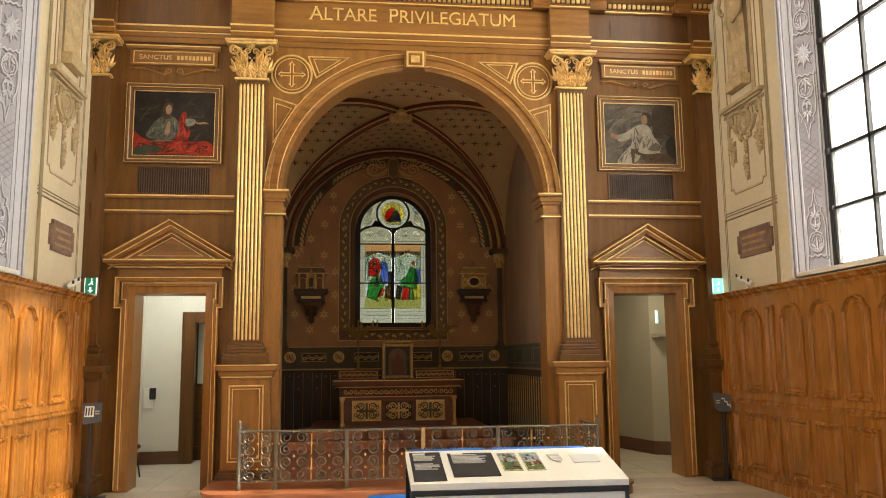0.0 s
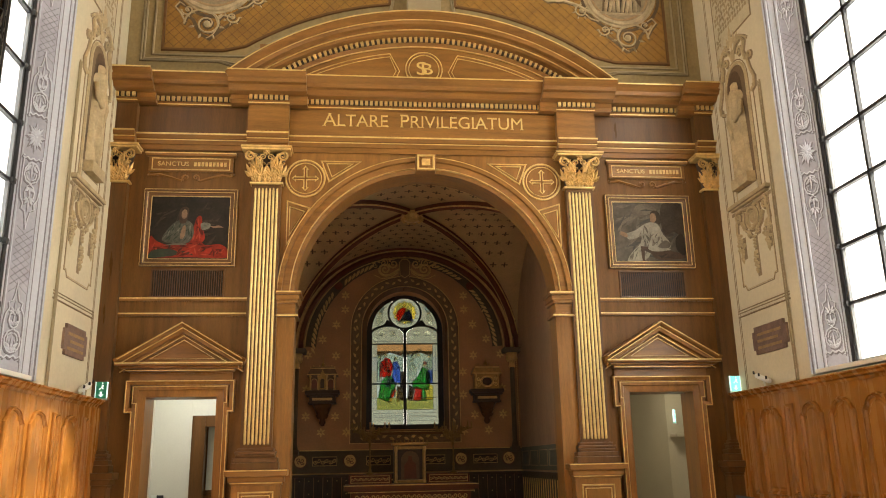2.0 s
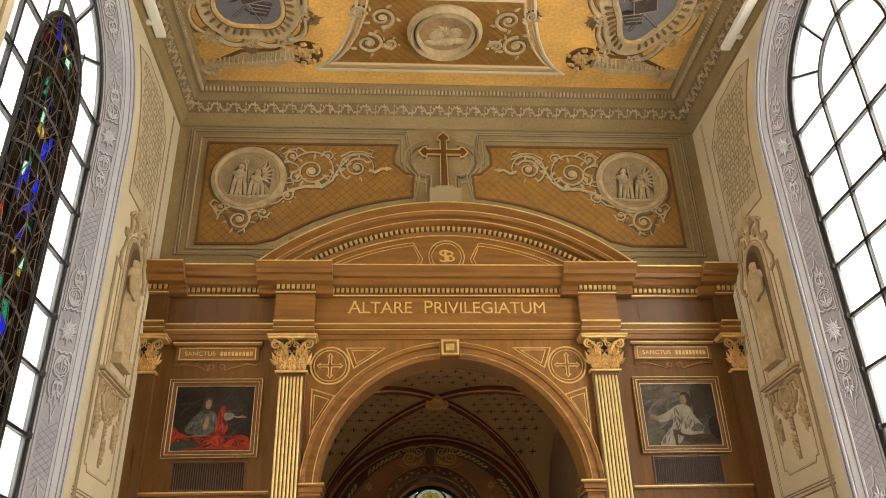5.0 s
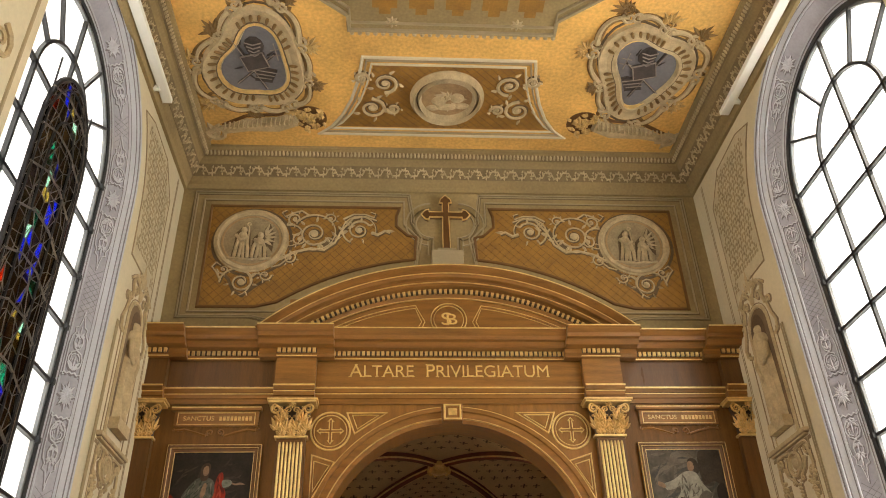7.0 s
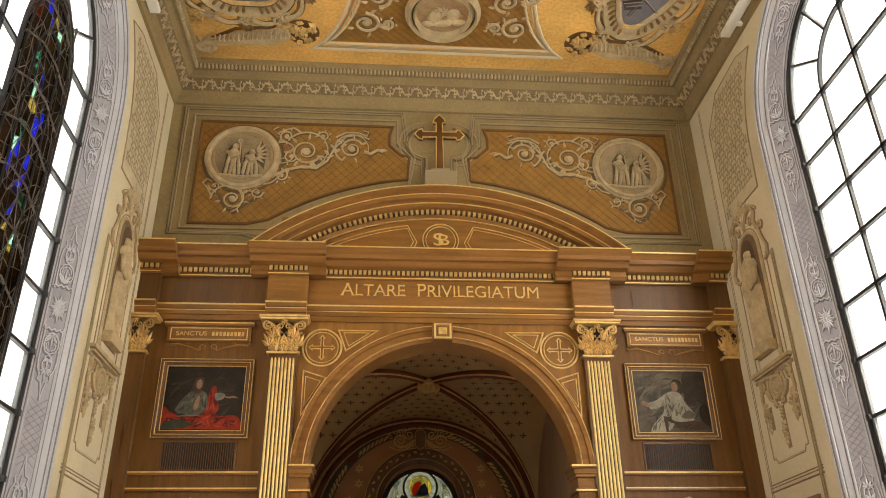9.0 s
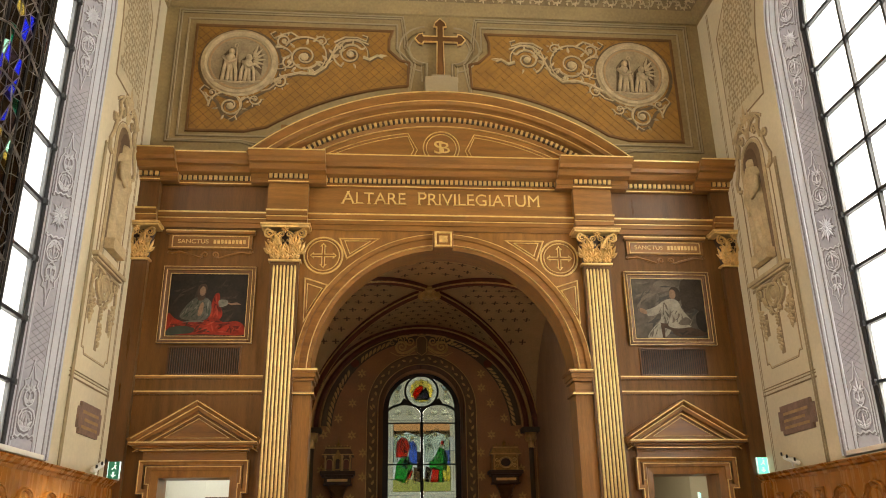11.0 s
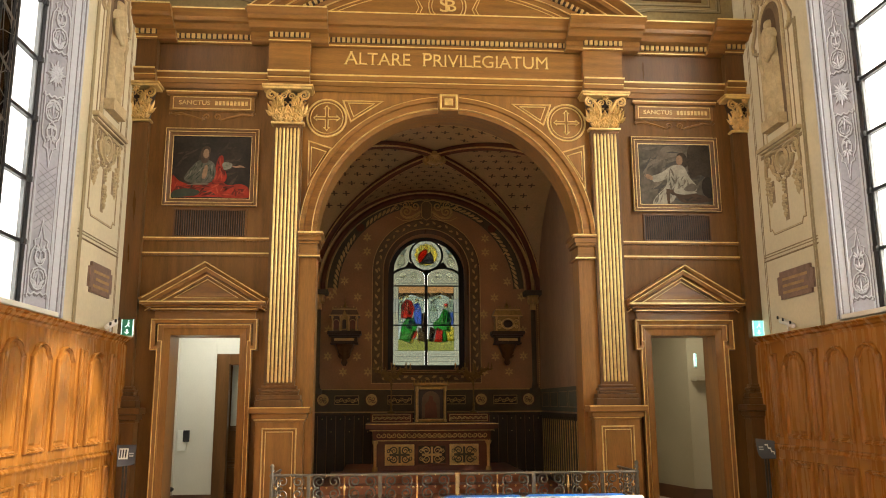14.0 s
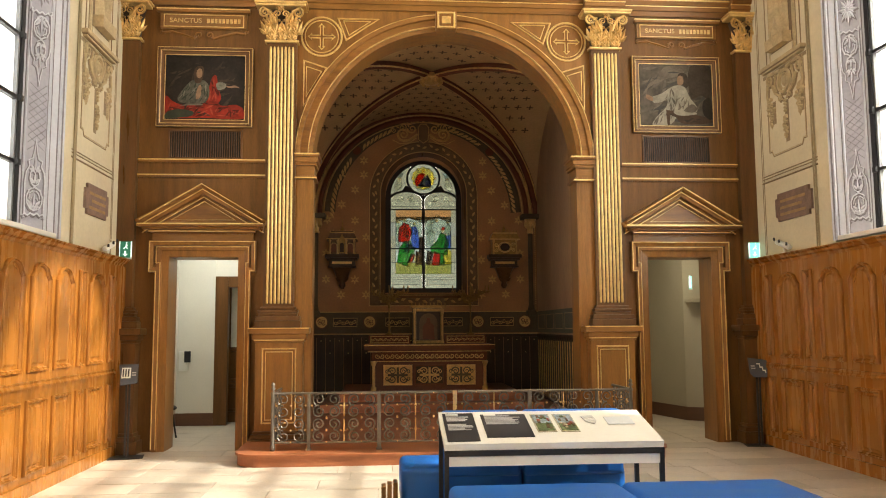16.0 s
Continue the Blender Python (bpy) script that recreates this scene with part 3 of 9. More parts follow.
for s in (-1, 1):
    bm = bmesh.new()
    for z0, z1, e in ((3.54, 3.58, 0.03), (3.58, 3.72, 0.0), (3.72, 3.76, 0.03), (3.76, 3.83, 0.05), (3.83, 3.875, 0.075)):
        x = sorted((s * (1.775 - e), s * (2.03)))
        box(bm, x[0], x[1], -0.06 - e, 0.34, z0, z1, bevel=0.006)
    part("impost", bm, OAK_ACROSS, arch)
    for z, e in ((3.875, 0.075), (3.56, 0.035)):
        bm = boxed(*sorted((s * (1.772 - e), s * 2.03)), -0.065 - e, -0.05, z - 0.018, z + 0.002)
        part("gilt_line", bm, GILT, arch)
    bm = boxed(*sorted((s * 1.785, s * 2.02)), -0.035, 0.3, 0.0, 3.54)
    part("jamb_board", bm, OAK, arch)

# spandrel ornaments
for s in (-1, 1):
    sp = holder("spandrel_roundel", "gilt ringed roundel with a cross on oak", "wall ornament", group="spandrel roundels", kind="")
    cx, cz = s * 1.693, 5.52
    for r, w in ((0.27, 0.028), (0.225, 0.014)):
        bm = bmesh.new()
        mould(bm, arc(cx, cz, r, 0, 352.5, 47), strip(w, 0, 0.02), F0, True)
        part("ring", bm, GILT, sp)
    bm = bmesh.new()
    cr = []
    for k in range(4):
        c, q = math.cos(k * math.pi / 2), math.sin(k * math.pi / 2)
        for a, b in ((0.02, 0.02), (0.14, 0.018), (0.14, 0.035), (0.18, 0.0), (0.14, -0.035), (0.14, -0.018)):
            cr.append((cx + a * c + b * q, cz + a * q - b * c))
    mould(bm, cr, strip(0.014, 0, 0.018), F0, True)
    part("cross", bm, GILT, sp)
    for tri in ([(1.47, 5.78), (0.92, 5.78), (1.36, 5.48)], [(1.93, 5.18), (1.93, 4.55), (1.62, 5.08)]):
        t = holder("spandrel_triangle", "gilt-lined sunk triangle on the oak spandrel", "wall ornament", group="spandrel triangles")
        c = Vector((sum(p[0] for p in tri) / 3, sum(p[1] for p in tri) / 3))
        for f, w in ((1.0, 0.024), (0.66, 0.014)):
            bm = bmesh.new()
            mould(bm, [(s * (c.x + (p[0] - c.x) * f), c.y + (p[1] - c.y) * f) for p in tri], strip(w, 0, 0.018), F0, True)
            part("gilt_line", bm, GILT_DULL if f == 1 else GILT, t)


# fluted pilasters
GILT_OLD = mat("gilt_old", (0.66, 0.44, 0.17), 0.34, metal=0.6, var=0.35, scale=12, fine=70, bump=0.15)
def acanthus(bm, u, z, ln, wd, m, curl=0.05):
    """One leaf of a capital: a fan of five lobes with a curled tip."""
    for an, f in ((0, 1.0), (24, 0.82), (-24, 0.82), (50, 0.55), (-50, 0.55)):
        leaf(bm, u, z, ln * f, wd * 0.42, radians(90 + an), m, 0.035)
    for q in (-1, 0, 1):
        dome(bm, u + q * wd * 0.24, z + ln * (0.93 - 0.16 * abs(q)), wd * 0.15, wd * 0.11, curl, m, 6, 2)


def capital(bell, m, w, h):
    """Two rows of acanthus, corner volutes and a flower; (u, v, d) from the capital's foot."""
    for z, us, ln, wd, lift in ((0.0, (-0.34, 0.0, 0.34), 0.19, 0.15, 0.035), (0.07, (-0.5, -0.18, 0.18, 0.5), 0.25, 0.15, 0.045), (0.17, (-0.36, 0.36), 0.22, 0.13, 0.065)):
        for u in us:
            bm = bmesh.new()
            acanthus(bm, u * w, z * h / 0.47, ln * h / 0.47, wd * w / 0.39, lambda a, b, d: m(a, b, d + lift + max(0, b - 0.15) * 0.16), 0.045)
            part("acanthus_leaf", bm, GILT_OLD, bell, "gilt curling leaf")
    for s in (-1, 1):
        for name_, pts, r_, lift in (("volute", [(s * w * 0.18, h * 0.42), (s * w * 0.26, h * 0.6), (s * w * 0.42, h * 0.80)] + spiral(s * (w * 0.56), h * 0.76, 0.07, 70 if s > 0 else 110, 1.7, -s), 0.02, 0.1),
                                     ("inner_scroll", [(s * w * 0.16, h * 0.42), (s * w * 0.16, h * 0.62)] + spiral(s * w * 0.13, h * 0.74, 0.045, 0 if s > 0 else 180, 1.4, s, 14), 0.013, 0.085)):
            bm = bmesh.new()
            scroll(bm, pts, r_, lambda a, b, d: m(a, b, d + lift))
            part(name_, bm, GILT_OLD, bell)
    bm = bmesh.new()
    for k in range(8):
        leaf(bm, 0, h * 0.88, 0.065, 0.035, k * math.pi / 4, lambda a, b, d: m(a, b, d + 0.12), 0.025)
    dome(bm, 0, h * 0.88, 0.022, 0.022, 0.05, lambda a, b, d: m(a, b, d + 0.12), 6, 2)
    part("flower", bm, GILT_OLD, bell)


def pilaster(cx, half, corner=False):
    """Gilded flutes on an oak shaft, with base, pedestal and capital."""
    P = holder("corner_pilaster" if corner else "pilaster", ("plain dark oak corner pilaster with a gilt capital" if corner else "fluted oak and gilt pilaster with a leafy capital"), "pilaster", group="corner pilasters" if corner else "fluted pilasters")
    dp = 0.10
    shaft = part("shaft", boxed(cx - half, cx + half, -dp, 0.0, 1.84, 5.42), OAK_DARK, P)
    if not corner:
        n = 7
        for k in range(n):
            u = cx + (k - (n - 1) / 2) * (2 * half - 0.05) / n
            bm = bmesh.new()
            w = (2 * half - 0.05) / n * 0.33
            rows_ = [[bm.verts.new((u + w * 0.98 * f * math.cos(radians(t)), -dp - w * 0.9 * f * math.sin(radians(t)), z)) for t in range(0, 181, 30)] for z, f in ((1.88, 0.75), (1.90, 1.0), (5.29, 1.0), (5.325, 0.7), (5.335, 0.2))]
            for ra, rb_ in zip(rows_, rows_[1:]):
                for i_ in range(6):
                    bm.faces.new((ra[i_], ra[i_ + 1], rb_[i_ + 1], rb_[i_]))
            bm.faces.new(rows_[0])
            part("flute", bm, GILT, shaft, smooth=True)
    # neck ring
    part("neck", boxed(cx - half - 0.03, cx + half + 0.03, -dp - 0.04, 0, 5.385, 5.415, bevel=0.008), GILT, P)
    h = 0.47
    bm = bmesh.new()
    m = lambda u, v, d: Vector((cx + u, -dp - d, 5.41 + v))
    slab(bm, [(-half * 0.92, 0), (half * 0.92, 0), (half * 1.05, h * 0.6), (half * 1.3, h * 0.9), (-half * 1.3, h * 0.9), (-half * 1.05, h * 0.6)], -0.1, 0.03, m)
    # bell coloured dark, to put shade into the gaps between the leaves
    bell = part("bell", bm, WALNUT, P)
    capital(bell, m, 2 * half, h)
    bm = bmesh.new()
    box(bm, cx - half - 0.13, cx + half + 0.13, -dp - 0.16, 0, 5.845, 5.875, bevel=0.008)
    box(bm, cx - half - 0.15, cx + half + 0.15, -dp - 0.18, 0, 5.875, 5.906, bevel=0.008)
    part("abacus", bm, GILT_DULL, P)
    # base mouldings
    bm = bmesh.new()
    for z0, z1, e in ((1.57, 1.66, 0.10), (1.66, 1.72, 0.085), (1.72, 1.76, 0.05), (1.76, 1.80, 0.06), (1.80, 1.84, 0.03)):
        box(bm, cx - half - e, cx + half + e, -dp - e, 0, z0, z1, bevel=0.012)
    base = part("base", bm, OAK_DARK, P)
    # pedestal
    a, b = cx - half - 0.09, cx + half + 0.09
    if not corner:
        a, b = (cx - 0.27, cx + 0.33) if cx < 0 else (cx - 0.33, cx + 0.27)
    bm = bmesh.new()
    box(bm, a, b, -0.2, 0, 0.22, 1.40, bevel=0.004)
    ped = part("pedestal", bm, OAK_DARK if corner else OAK, P)
    bm = bmesh.new()
    for z0, z1, e in ((1.38, 1.42, 0.015), (1.42, 1.49, 0.045), (1.49, 1.57, 0.085)):
        box(bm, a - e, b + e, -0.2 - e, 0, z0, z1, bevel=0.012)
    part("pedestal_cap", bm, OAK_ACROSS if not corner else OAK_DARK, ped)
    bm = bmesh.new()
    for z0, z1, e in ((0.0, 0.16, 0.07), (0.16, 0.22, 0.045), (0.22, 0.26, 0.02)):
        box(bm, a - e, b + e, -0.2 - e, 0, z0, z1, bevel=0.012)
    part("plinth", bm, OAK_DARK, ped)
    if not corner:
        for z, e in ((1.555, 0.088), (1.405, 0.02)):
            part("gilt_line", boxed(a - e, b + e, -0.206 - e, -0.19 - e, z, z + 0.014), GILT_DULL, ped)
        for ins, w in ((0.09, 0.02), (0.13, 0.012)):
            gold_line(ped, rect(a + ins, b - ins, 0.36 + ins - 0.09, 1.30 - ins + 0.09), -0.2, w, True, GILT_DULL)
    return P


for s in (-1, 1):
    pilaster(s * 2.215, 0.197)
    pilaster(s * 4.24, 0.16, True)


# doorways
def doorway(s, name):
    D = holder(name, "open doorway in an eared oak surround with a triangular pediment", "doorway", kind="structure")
    m = front(0.0)
    X = lambda x: s * x
    x0, x1 = 2.75, 3.65
    bm = bmesh.new()
    path = [(X(x0), 0.0), (X(x0), 2.5), (X(x1), 2.5), (X(x1), 0.0)]
    k = 1 if s > 0 else -1
    mould(bm, path, [(k * a, d) for a, d in ((-0.004, -0.415), (-0.004, 0.02), (0.08, 0.03), (0.09, 0.045), (0.145, 0.05), (0.15, 0.0), (0.15, -0.1))], m)
    part("frame", bm, OAK, D)
    ear = [(X(2.60), 0.03), (X(2.60), 2.31), (X(2.535), 2.31), (X(2.535), 2.70), (X(3.885), 2.70), (X(3.885), 2.31), (X(3.80), 2.31), (X(3.80), 0.03)]
    bm = bmesh.new()
    mould(bm, ear, [(k * a, d) for a, d in ((-0.05, 0.0), (-0.05, 0.055), (0.0, 0.07), (0.012, 0.07), (0.012, 0.0))], m)
    part("eared_moulding", bm, OAK, D)
    bm = bmesh.new()
    mould(bm, ear, strip(0.016, 0.06, 0.082), m)
    part("gilt_line", bm, GILT_DULL, D)
    bm = bmesh.new()
    mould(bm, [(X(2.65), 0.03), (X(2.65), 2.42), (X(2.62), 2.42), (X(2.62), 2.63), (X(3.80), 2.63), (X(3.80), 2.42), (X(3.75), 2.42), (X(3.75), 0.03)], strip(0.012, 0.03, 0.066), m)
    part("gilt_line", bm, GILT_DULL, D)
    part("lintel_board", boxed(*sorted((X(2.56), X(3.86))), -0.035, 0, 2.715, 2.82), OAK_ACROSS, D)
    ped = part("pediment", boxed(*sorted((X(2.58), X(3.84))), -0.06, 0.0, 2.80, 2.92), OAK_ACROSS, D)
    bm = bmesh.new()
    for z0, z1, e in ((2.82, 2.85, 0.05), (2.85, 2.88, 0.11), (2.88, 2.915, 0.17)):
        box(bm, *sorted((X(2.58 - e), X(3.84 + e))), -0.08 - e, 0, z0, z1, bevel=0.008)
    part("cornice", bm, OAK_ACROSS, ped)
    bm = bmesh.new()
    slab(bm, [(X(2.5), 2.91), (X(3.2), 3.36), (X(3.92), 2.91)], 0, 0.05, m)
    part("tympanum", bm, OAK_ACROSS, ped)
    bm = bmesh.new()
    mould(bm, [(X(2.40), 2.905), (X(3.2), 3.375), (X(4.0), 2.905)], [(k * a, d) for a, d in ((-0.10, 0.0), (-0.10, 0.09), (-0.06, 0.10), (-0.05, 0.16), (0.0, 0.17), (0.02, 0.22), (0.06, 0.25), (0.07, 0.0))], m)
    part("raking_cornice", bm, OAK_ACROSS, ped)
    for off, d in ((0.055, 0.255), (0.0, 0.18), (-0.09, 0.10)):
        bm = bmesh.new()
        mould(bm, [(X(2.42), 2.905 + off * 1.05), (X(3.2), 3.375 + off * 1.05), (X(3.98), 2.905 + off * 1.05)], strip(0.014, d - 0.02, d + 0.006), m)
        part("gilt_line", bm, GILT_DULL, ped)
    part("gilt_line", boxed(*sorted((X(2.41), X(4.0))), -0.256, -0.24, 2.905, 2.92), GILT, ped)
    part("gilt_line", boxed(*sorted((X(2.53), X(3.89))), -0.14, -0.125, 2.822, 2.834), GILT_DULL, ped)
    bm = bmesh.new()
    mould(bm, [(X(2.80), 2.985), (X(3.2), 3.23), (X(3.62), 2.985)], strip(0.014, 0.05, 0.066), m, True)
    part("gilt_line", bm, GILT_DULL, ped)
    return D


doorway(-1, "door_1")
doorway(1, "door_2")

# upper bays: string mouldings, paintings, grilles, name boards
for s in (-1, 1):
    X = lambda x: s * x
    st = holder("string_moulding", "oak string course with two gilt lines", "moulding", kind="structure")
    for z in (3.575, 3.78):
        part("moulding", boxed(*sorted((X(2.42), X(4.08))), -0.03, 0, z - 0.02, z + 0.02, bevel=0.006), OAK_ACROSS, st)
        part("gilt_line", boxed(*sorted((X(2.42), X(4.08))), -0.037, -0.025, z + 0.008, z + 0.024), GILT_DULL, st)
    # ventilation grille
    g = holder("wall_grille", "dark slatted ventilation grille in an oak frame", "grille", group="wall grilles")
    xa, xb = sorted((X(2.745), X(3.69)))
    bm = bmesh.new()
    mould(bm, rect(xa, xb, 3.82, 4.19), strip(0.03, 0, 0.025), F0, True)
    part("frame", bm, OAK_DARK, g)
    part("backing", boxed(xa, xb, -0.004, 0.0, 3.82, 4.19), BLACK, g)
    slat = None
    for k in range(30):
        x = xa + 0.02 + (xb - xa - 0.04) * (k + 0.5) / 30
        if slat is None:
            slat = part("slat", boxed(-0.0035, 0.0035, -0.028, -0.004, 3.835, 4.175), OAK_DARK, g)
            slat.location.x = x
        else:
            same("slat", slat, g, Matrix.Translation((x, 0, 0)))
    # name board with scrolls
    b = holder("name_board", "gilt-lined oak board lettered with a saint's title", "name board", group="name boards")
    xa, xb = sorted((X(2.69), X(3.84)))
    part("board", boxed(xa, xb, -0.035, 0, 5.585, 5.80, bevel=0.006), OAK_ACROSS, b)
    part("hood", boxed(xa - 0.04, xb + 0.04, -0.08, 0, 5.80, 5.85, bevel=0.012), OAK_ACROSS, b)
    part("gilt_line", boxed(xa - 0.04, xb + 0.04, -0.086, -0.07, 5.835, 5.85), GILT_DULL, b)
    gold_line(b, rect(xa + 0.05, xb - 0.05, 5.61, 5.775), -0.035, 0.014, True, GILT_DULL)
    cx = (xa + xb) / 2
    lettering("lettering", "SANCTUS", 0.088, (cx - 0.24, -0.036, 5.692), GILT_OLD, b, 0.42)
    for k in range(9):
        part("letter_bar", boxed(cx + 0.04 + k * 0.051, cx + 0.075 + k * 0.051, -0.041, -0.035, 5.662, 5.722), GILT_OLD, b)
    bm = bmesh.new()
    for q in (-1, 1):
        scroll(bm, [(cx + q * 0.55, 5.53), (cx + q * 0.42, 5.545), (cx + q * 0.25, 5.50), (cx + q * 0.12, 5.455)] + spiral(cx + q * 0.07, 5.50, 0.05, -50 if q > 0 else 230, 1.3, q, 14), 0.018, F0, 0.02)
        scroll(bm, spiral(cx + q * 0.56, 5.545, 0.03, 0, 1.2, q, 10), 0.012, F0, 0.02)
    part("scroll_crest", bm, OAK_ACROSS, b)


def blob(parent, name, pts, y, material):
    """One flat painted shape on a canvas."""
    n = len(pts)
    out = []
    for i in range(n):
        p0, p1, p2, p3 = [Vector(pts[(i + k - 1) % n]) for k in range(4)]
        for f in (0, 0.25, 0.5, 0.75):
            out.append(0.5 * ((2 * p1) + (p2 - p0) * f + (2 * p0 - 5 * p1 + 4 * p2 - p3) * f * f + (3 * p1 - p0 - 3 * p2 + p3) * f ** 3))
    bm = bmesh.new()
    bm.faces.new([bm.verts.new((p.x, y, p.y)) for p in out])
    return part(name, bm, material, parent)


P_DARK = mat("paint_dark", (0.022, 0.016, 0.012), 0.6, spec=0.2, var=0.5, scale=4, fine=30, bump=0.05)
P_SKY = mat("paint_cloud", (0.081, 0.068, 0.053), 0.6, spec=0.2, var=0.55, scale=3, fine=20, bump=0.05)
P_RED = mat("paint_red", (0.223, 0.019, 0.009), 0.6, spec=0.2, var=0.5, scale=8, fine=30, bump=0.05)
P_SKIN = mat("paint_flesh", (0.223, 0.136, 0.081), 0.6, spec=0.2, var=0.3, scale=10, bump=0.05)
P_GREY = mat("paint_grey_green", (0.081, 0.081, 0.062), 0.6, spec=0.2, var=0.5, scale=10, bump=0.05)
P_WHITE = mat("paint_white_cloth", (0.260, 0.242, 0.192), 0.6, spec=0.2, var=0.35, scale=8, bump=0.05)
P_GREEN = mat("paint_green", (0.031, 0.043, 0.028), 0.6, spec=0.2, var=0.4, scale=8, bump=0.05)
P_BROWN = mat("paint_brown", (0.062, 0.037, 0.022), 0.6, spec=0.2, var=0.4, scale=8, bump=0.05)


def folds(parent, pts, y, paints, n, seed, lean=70, length=0.22):
    """Slender brush strokes inside a painted shape: the light and dark of its folds."""
    rnd = random.Random(seed)
    us, vs = [p[0] for p in pts], [p[1] for p in pts]
    def within(u, v):
        hit = False
        for (a, b), (c, d) in zip(pts, pts[1:] + pts[:1]):
            if (b > v) != (d > v) and u < a + (v - b) * (c - a) / (d - b):
                hit = not hit
        return hit
    bms = [bmesh.new() for _ in paints]
    made = tries = 0
    while made < n and tries < n * 40:
        tries += 1
        u, v = rnd.uniform(min(us), max(us)), rnd.uniform(min(vs), max(vs))
        a = radians(lean + rnd.uniform(-35, 35))
        ln, bend = length * rnd.uniform(0.5, 1.2), rnd.uniform(-0.25, 0.25)
        line = [(u + ln * f * math.cos(a + bend * f), v + ln * f * math.sin(a + bend * f)) for f in (0, 0.25, 0.5, 0.75, 1)]
        if not all(within(*p) for p in line):
            continue
        w = ln * rnd.uniform(0.05, 0.11)
        nx, nz = -math.sin(a), math.cos(a)
        ring = [line[0], *[(p[0] + nx * w * h, p[1] + nz * w * h) for p, h in zip(line[1:4], (0.8, 1, 0.6))], line[4], *[(p[0] - nx * w * h, p[1] - nz * w * h) for p, h in zip(line[3:0:-1], (0.6, 1, 0.8))]]
        bm = bms[made % len(paints)]
        bm.faces.new([bm.verts.new((p[0], y - 0.00002 * made, p[1])) for p in ring])
        made += 1
    for bm, paint in zip(bms, paints):
        part("brushwork", bm, paint, parent)["kind"] = "stuff"


def painting(s, shapes, ground, label):
    xa, xb = sorted((s * 2.606, s * 3.857))
    z0, z1 = 4.235, 5.32
    P = holder("painting", label, "painting", group="paintings on the screen")
    bm = bmesh.new()
    mould(bm, rect(xa, xb, z0, z1), [(0, 0), (0, 0.055), (0.03, 0.06), (0.06, 0.035), (0.10, 0.03), (0.105, 0.0)], F0, True)
    fr = part("frame", bm, OAK_DARK, P)
    for ins, d in ((0.004, 0.056), (0.045, 0.052), (0.098, 0.032)):
        bm = bmesh.new()
        mould(bm, rect(xa + ins, xb - ins, z0 + ins, z1 - ins), strip(0.009, d - 0.02, d + 0.006), F0, True)
        part("gilt_line", bm, GILT_DULL, fr)
    part("canvas", boxed(xa + 0.1, xb - 0.1, -0.02, -0.005, z0 + 0.1, z1 - 0.1), ground, P)
    w, h = xb - xa - 0.2, z1 - z0 - 0.2
    for i, (nm, mt, pts) in enumerate(shapes):
        place = [(xa + 0.1 + u * w, z0 + 0.1 + v * h) for u, v in pts]
        o = blob(P, nm, place, -0.0215 - 0.0016 * i, mt)
        if nm in STROKES:
            for k, (count, lean, ln, *paints) in enumerate(STROKES[nm]):
                folds(o, place, -0.0219 - 0.0016 * i - 0.0004 * k, paints, count, i + 31 * k, lean, ln)
    # canvas strokes in the ground behind the shapes
    folds(P, rect(xa + 0.12, xb - 0.12, z0 + 0.12, z1 - 0.12), -0.0206, GROUND_PAINTS[s], 60, 5, 30, 0.30)
    return P


P_RED_DEEP = mat("paint_red_deep", (0.085, 0.010, 0.006), 0.6, spec=0.2, var=0.5, scale=8, fine=30, bump=0.05)
P_RED_LIGHT = mat("paint_red_light", (0.30, 0.045, 0.022), 0.6, spec=0.2, var=0.4, scale=8, fine=30, bump=0.05)
P_GREY_LIGHT = mat("paint_grey_light", (0.16, 0.16, 0.125), 0.6, spec=0.2, var=0.4, scale=10, bump=0.05)
P_SHADE = mat("paint_shade", (0.10, 0.088, 0.068), 0.6, spec=0.2, var=0.4, scale=8, bump=0.05)
P_EARTH = mat("paint_earth", (0.042, 0.030, 0.020), 0.6, spec=0.2, var=0.5, scale=5, bump=0.05)
P_SMOKE = mat("paint_smoke", (0.12, 0.10, 0.075), 0.6, spec=0.2, var=0.45, scale=4, bump=0.05)
GROUND_PAINTS = {-1: (P_EARTH, P_DARK), 1: (P_SHADE, P_SMOKE, mat("paint_slate", (0.055, 0.05, 0.045), 0.6, spec=0.2, var=0.4, scale=5))}
STROKES = {
    "red_cloth": ((34, 25, 0.17, P_RED_DEEP, P_RED_LIGHT, P_RED_DEEP), (14, 75, 0.14, P_RED_DEEP, P_RED_LIGHT)),
    "red_mantle": ((12, 100, 0.15, P_RED_DEEP, P_RED_LIGHT),),
    "grey_robe": ((24, 65, 0.11, P_GREEN, P_GREY_LIGHT, P_GREEN),),
    "white_robe": ((40, 70, 0.14, P_SHADE, P_WHITE, P_SMOKE, P_SHADE),),
    "table_shape": ((8, 5, 0.2, P_EARTH, P_BROWN),),
}
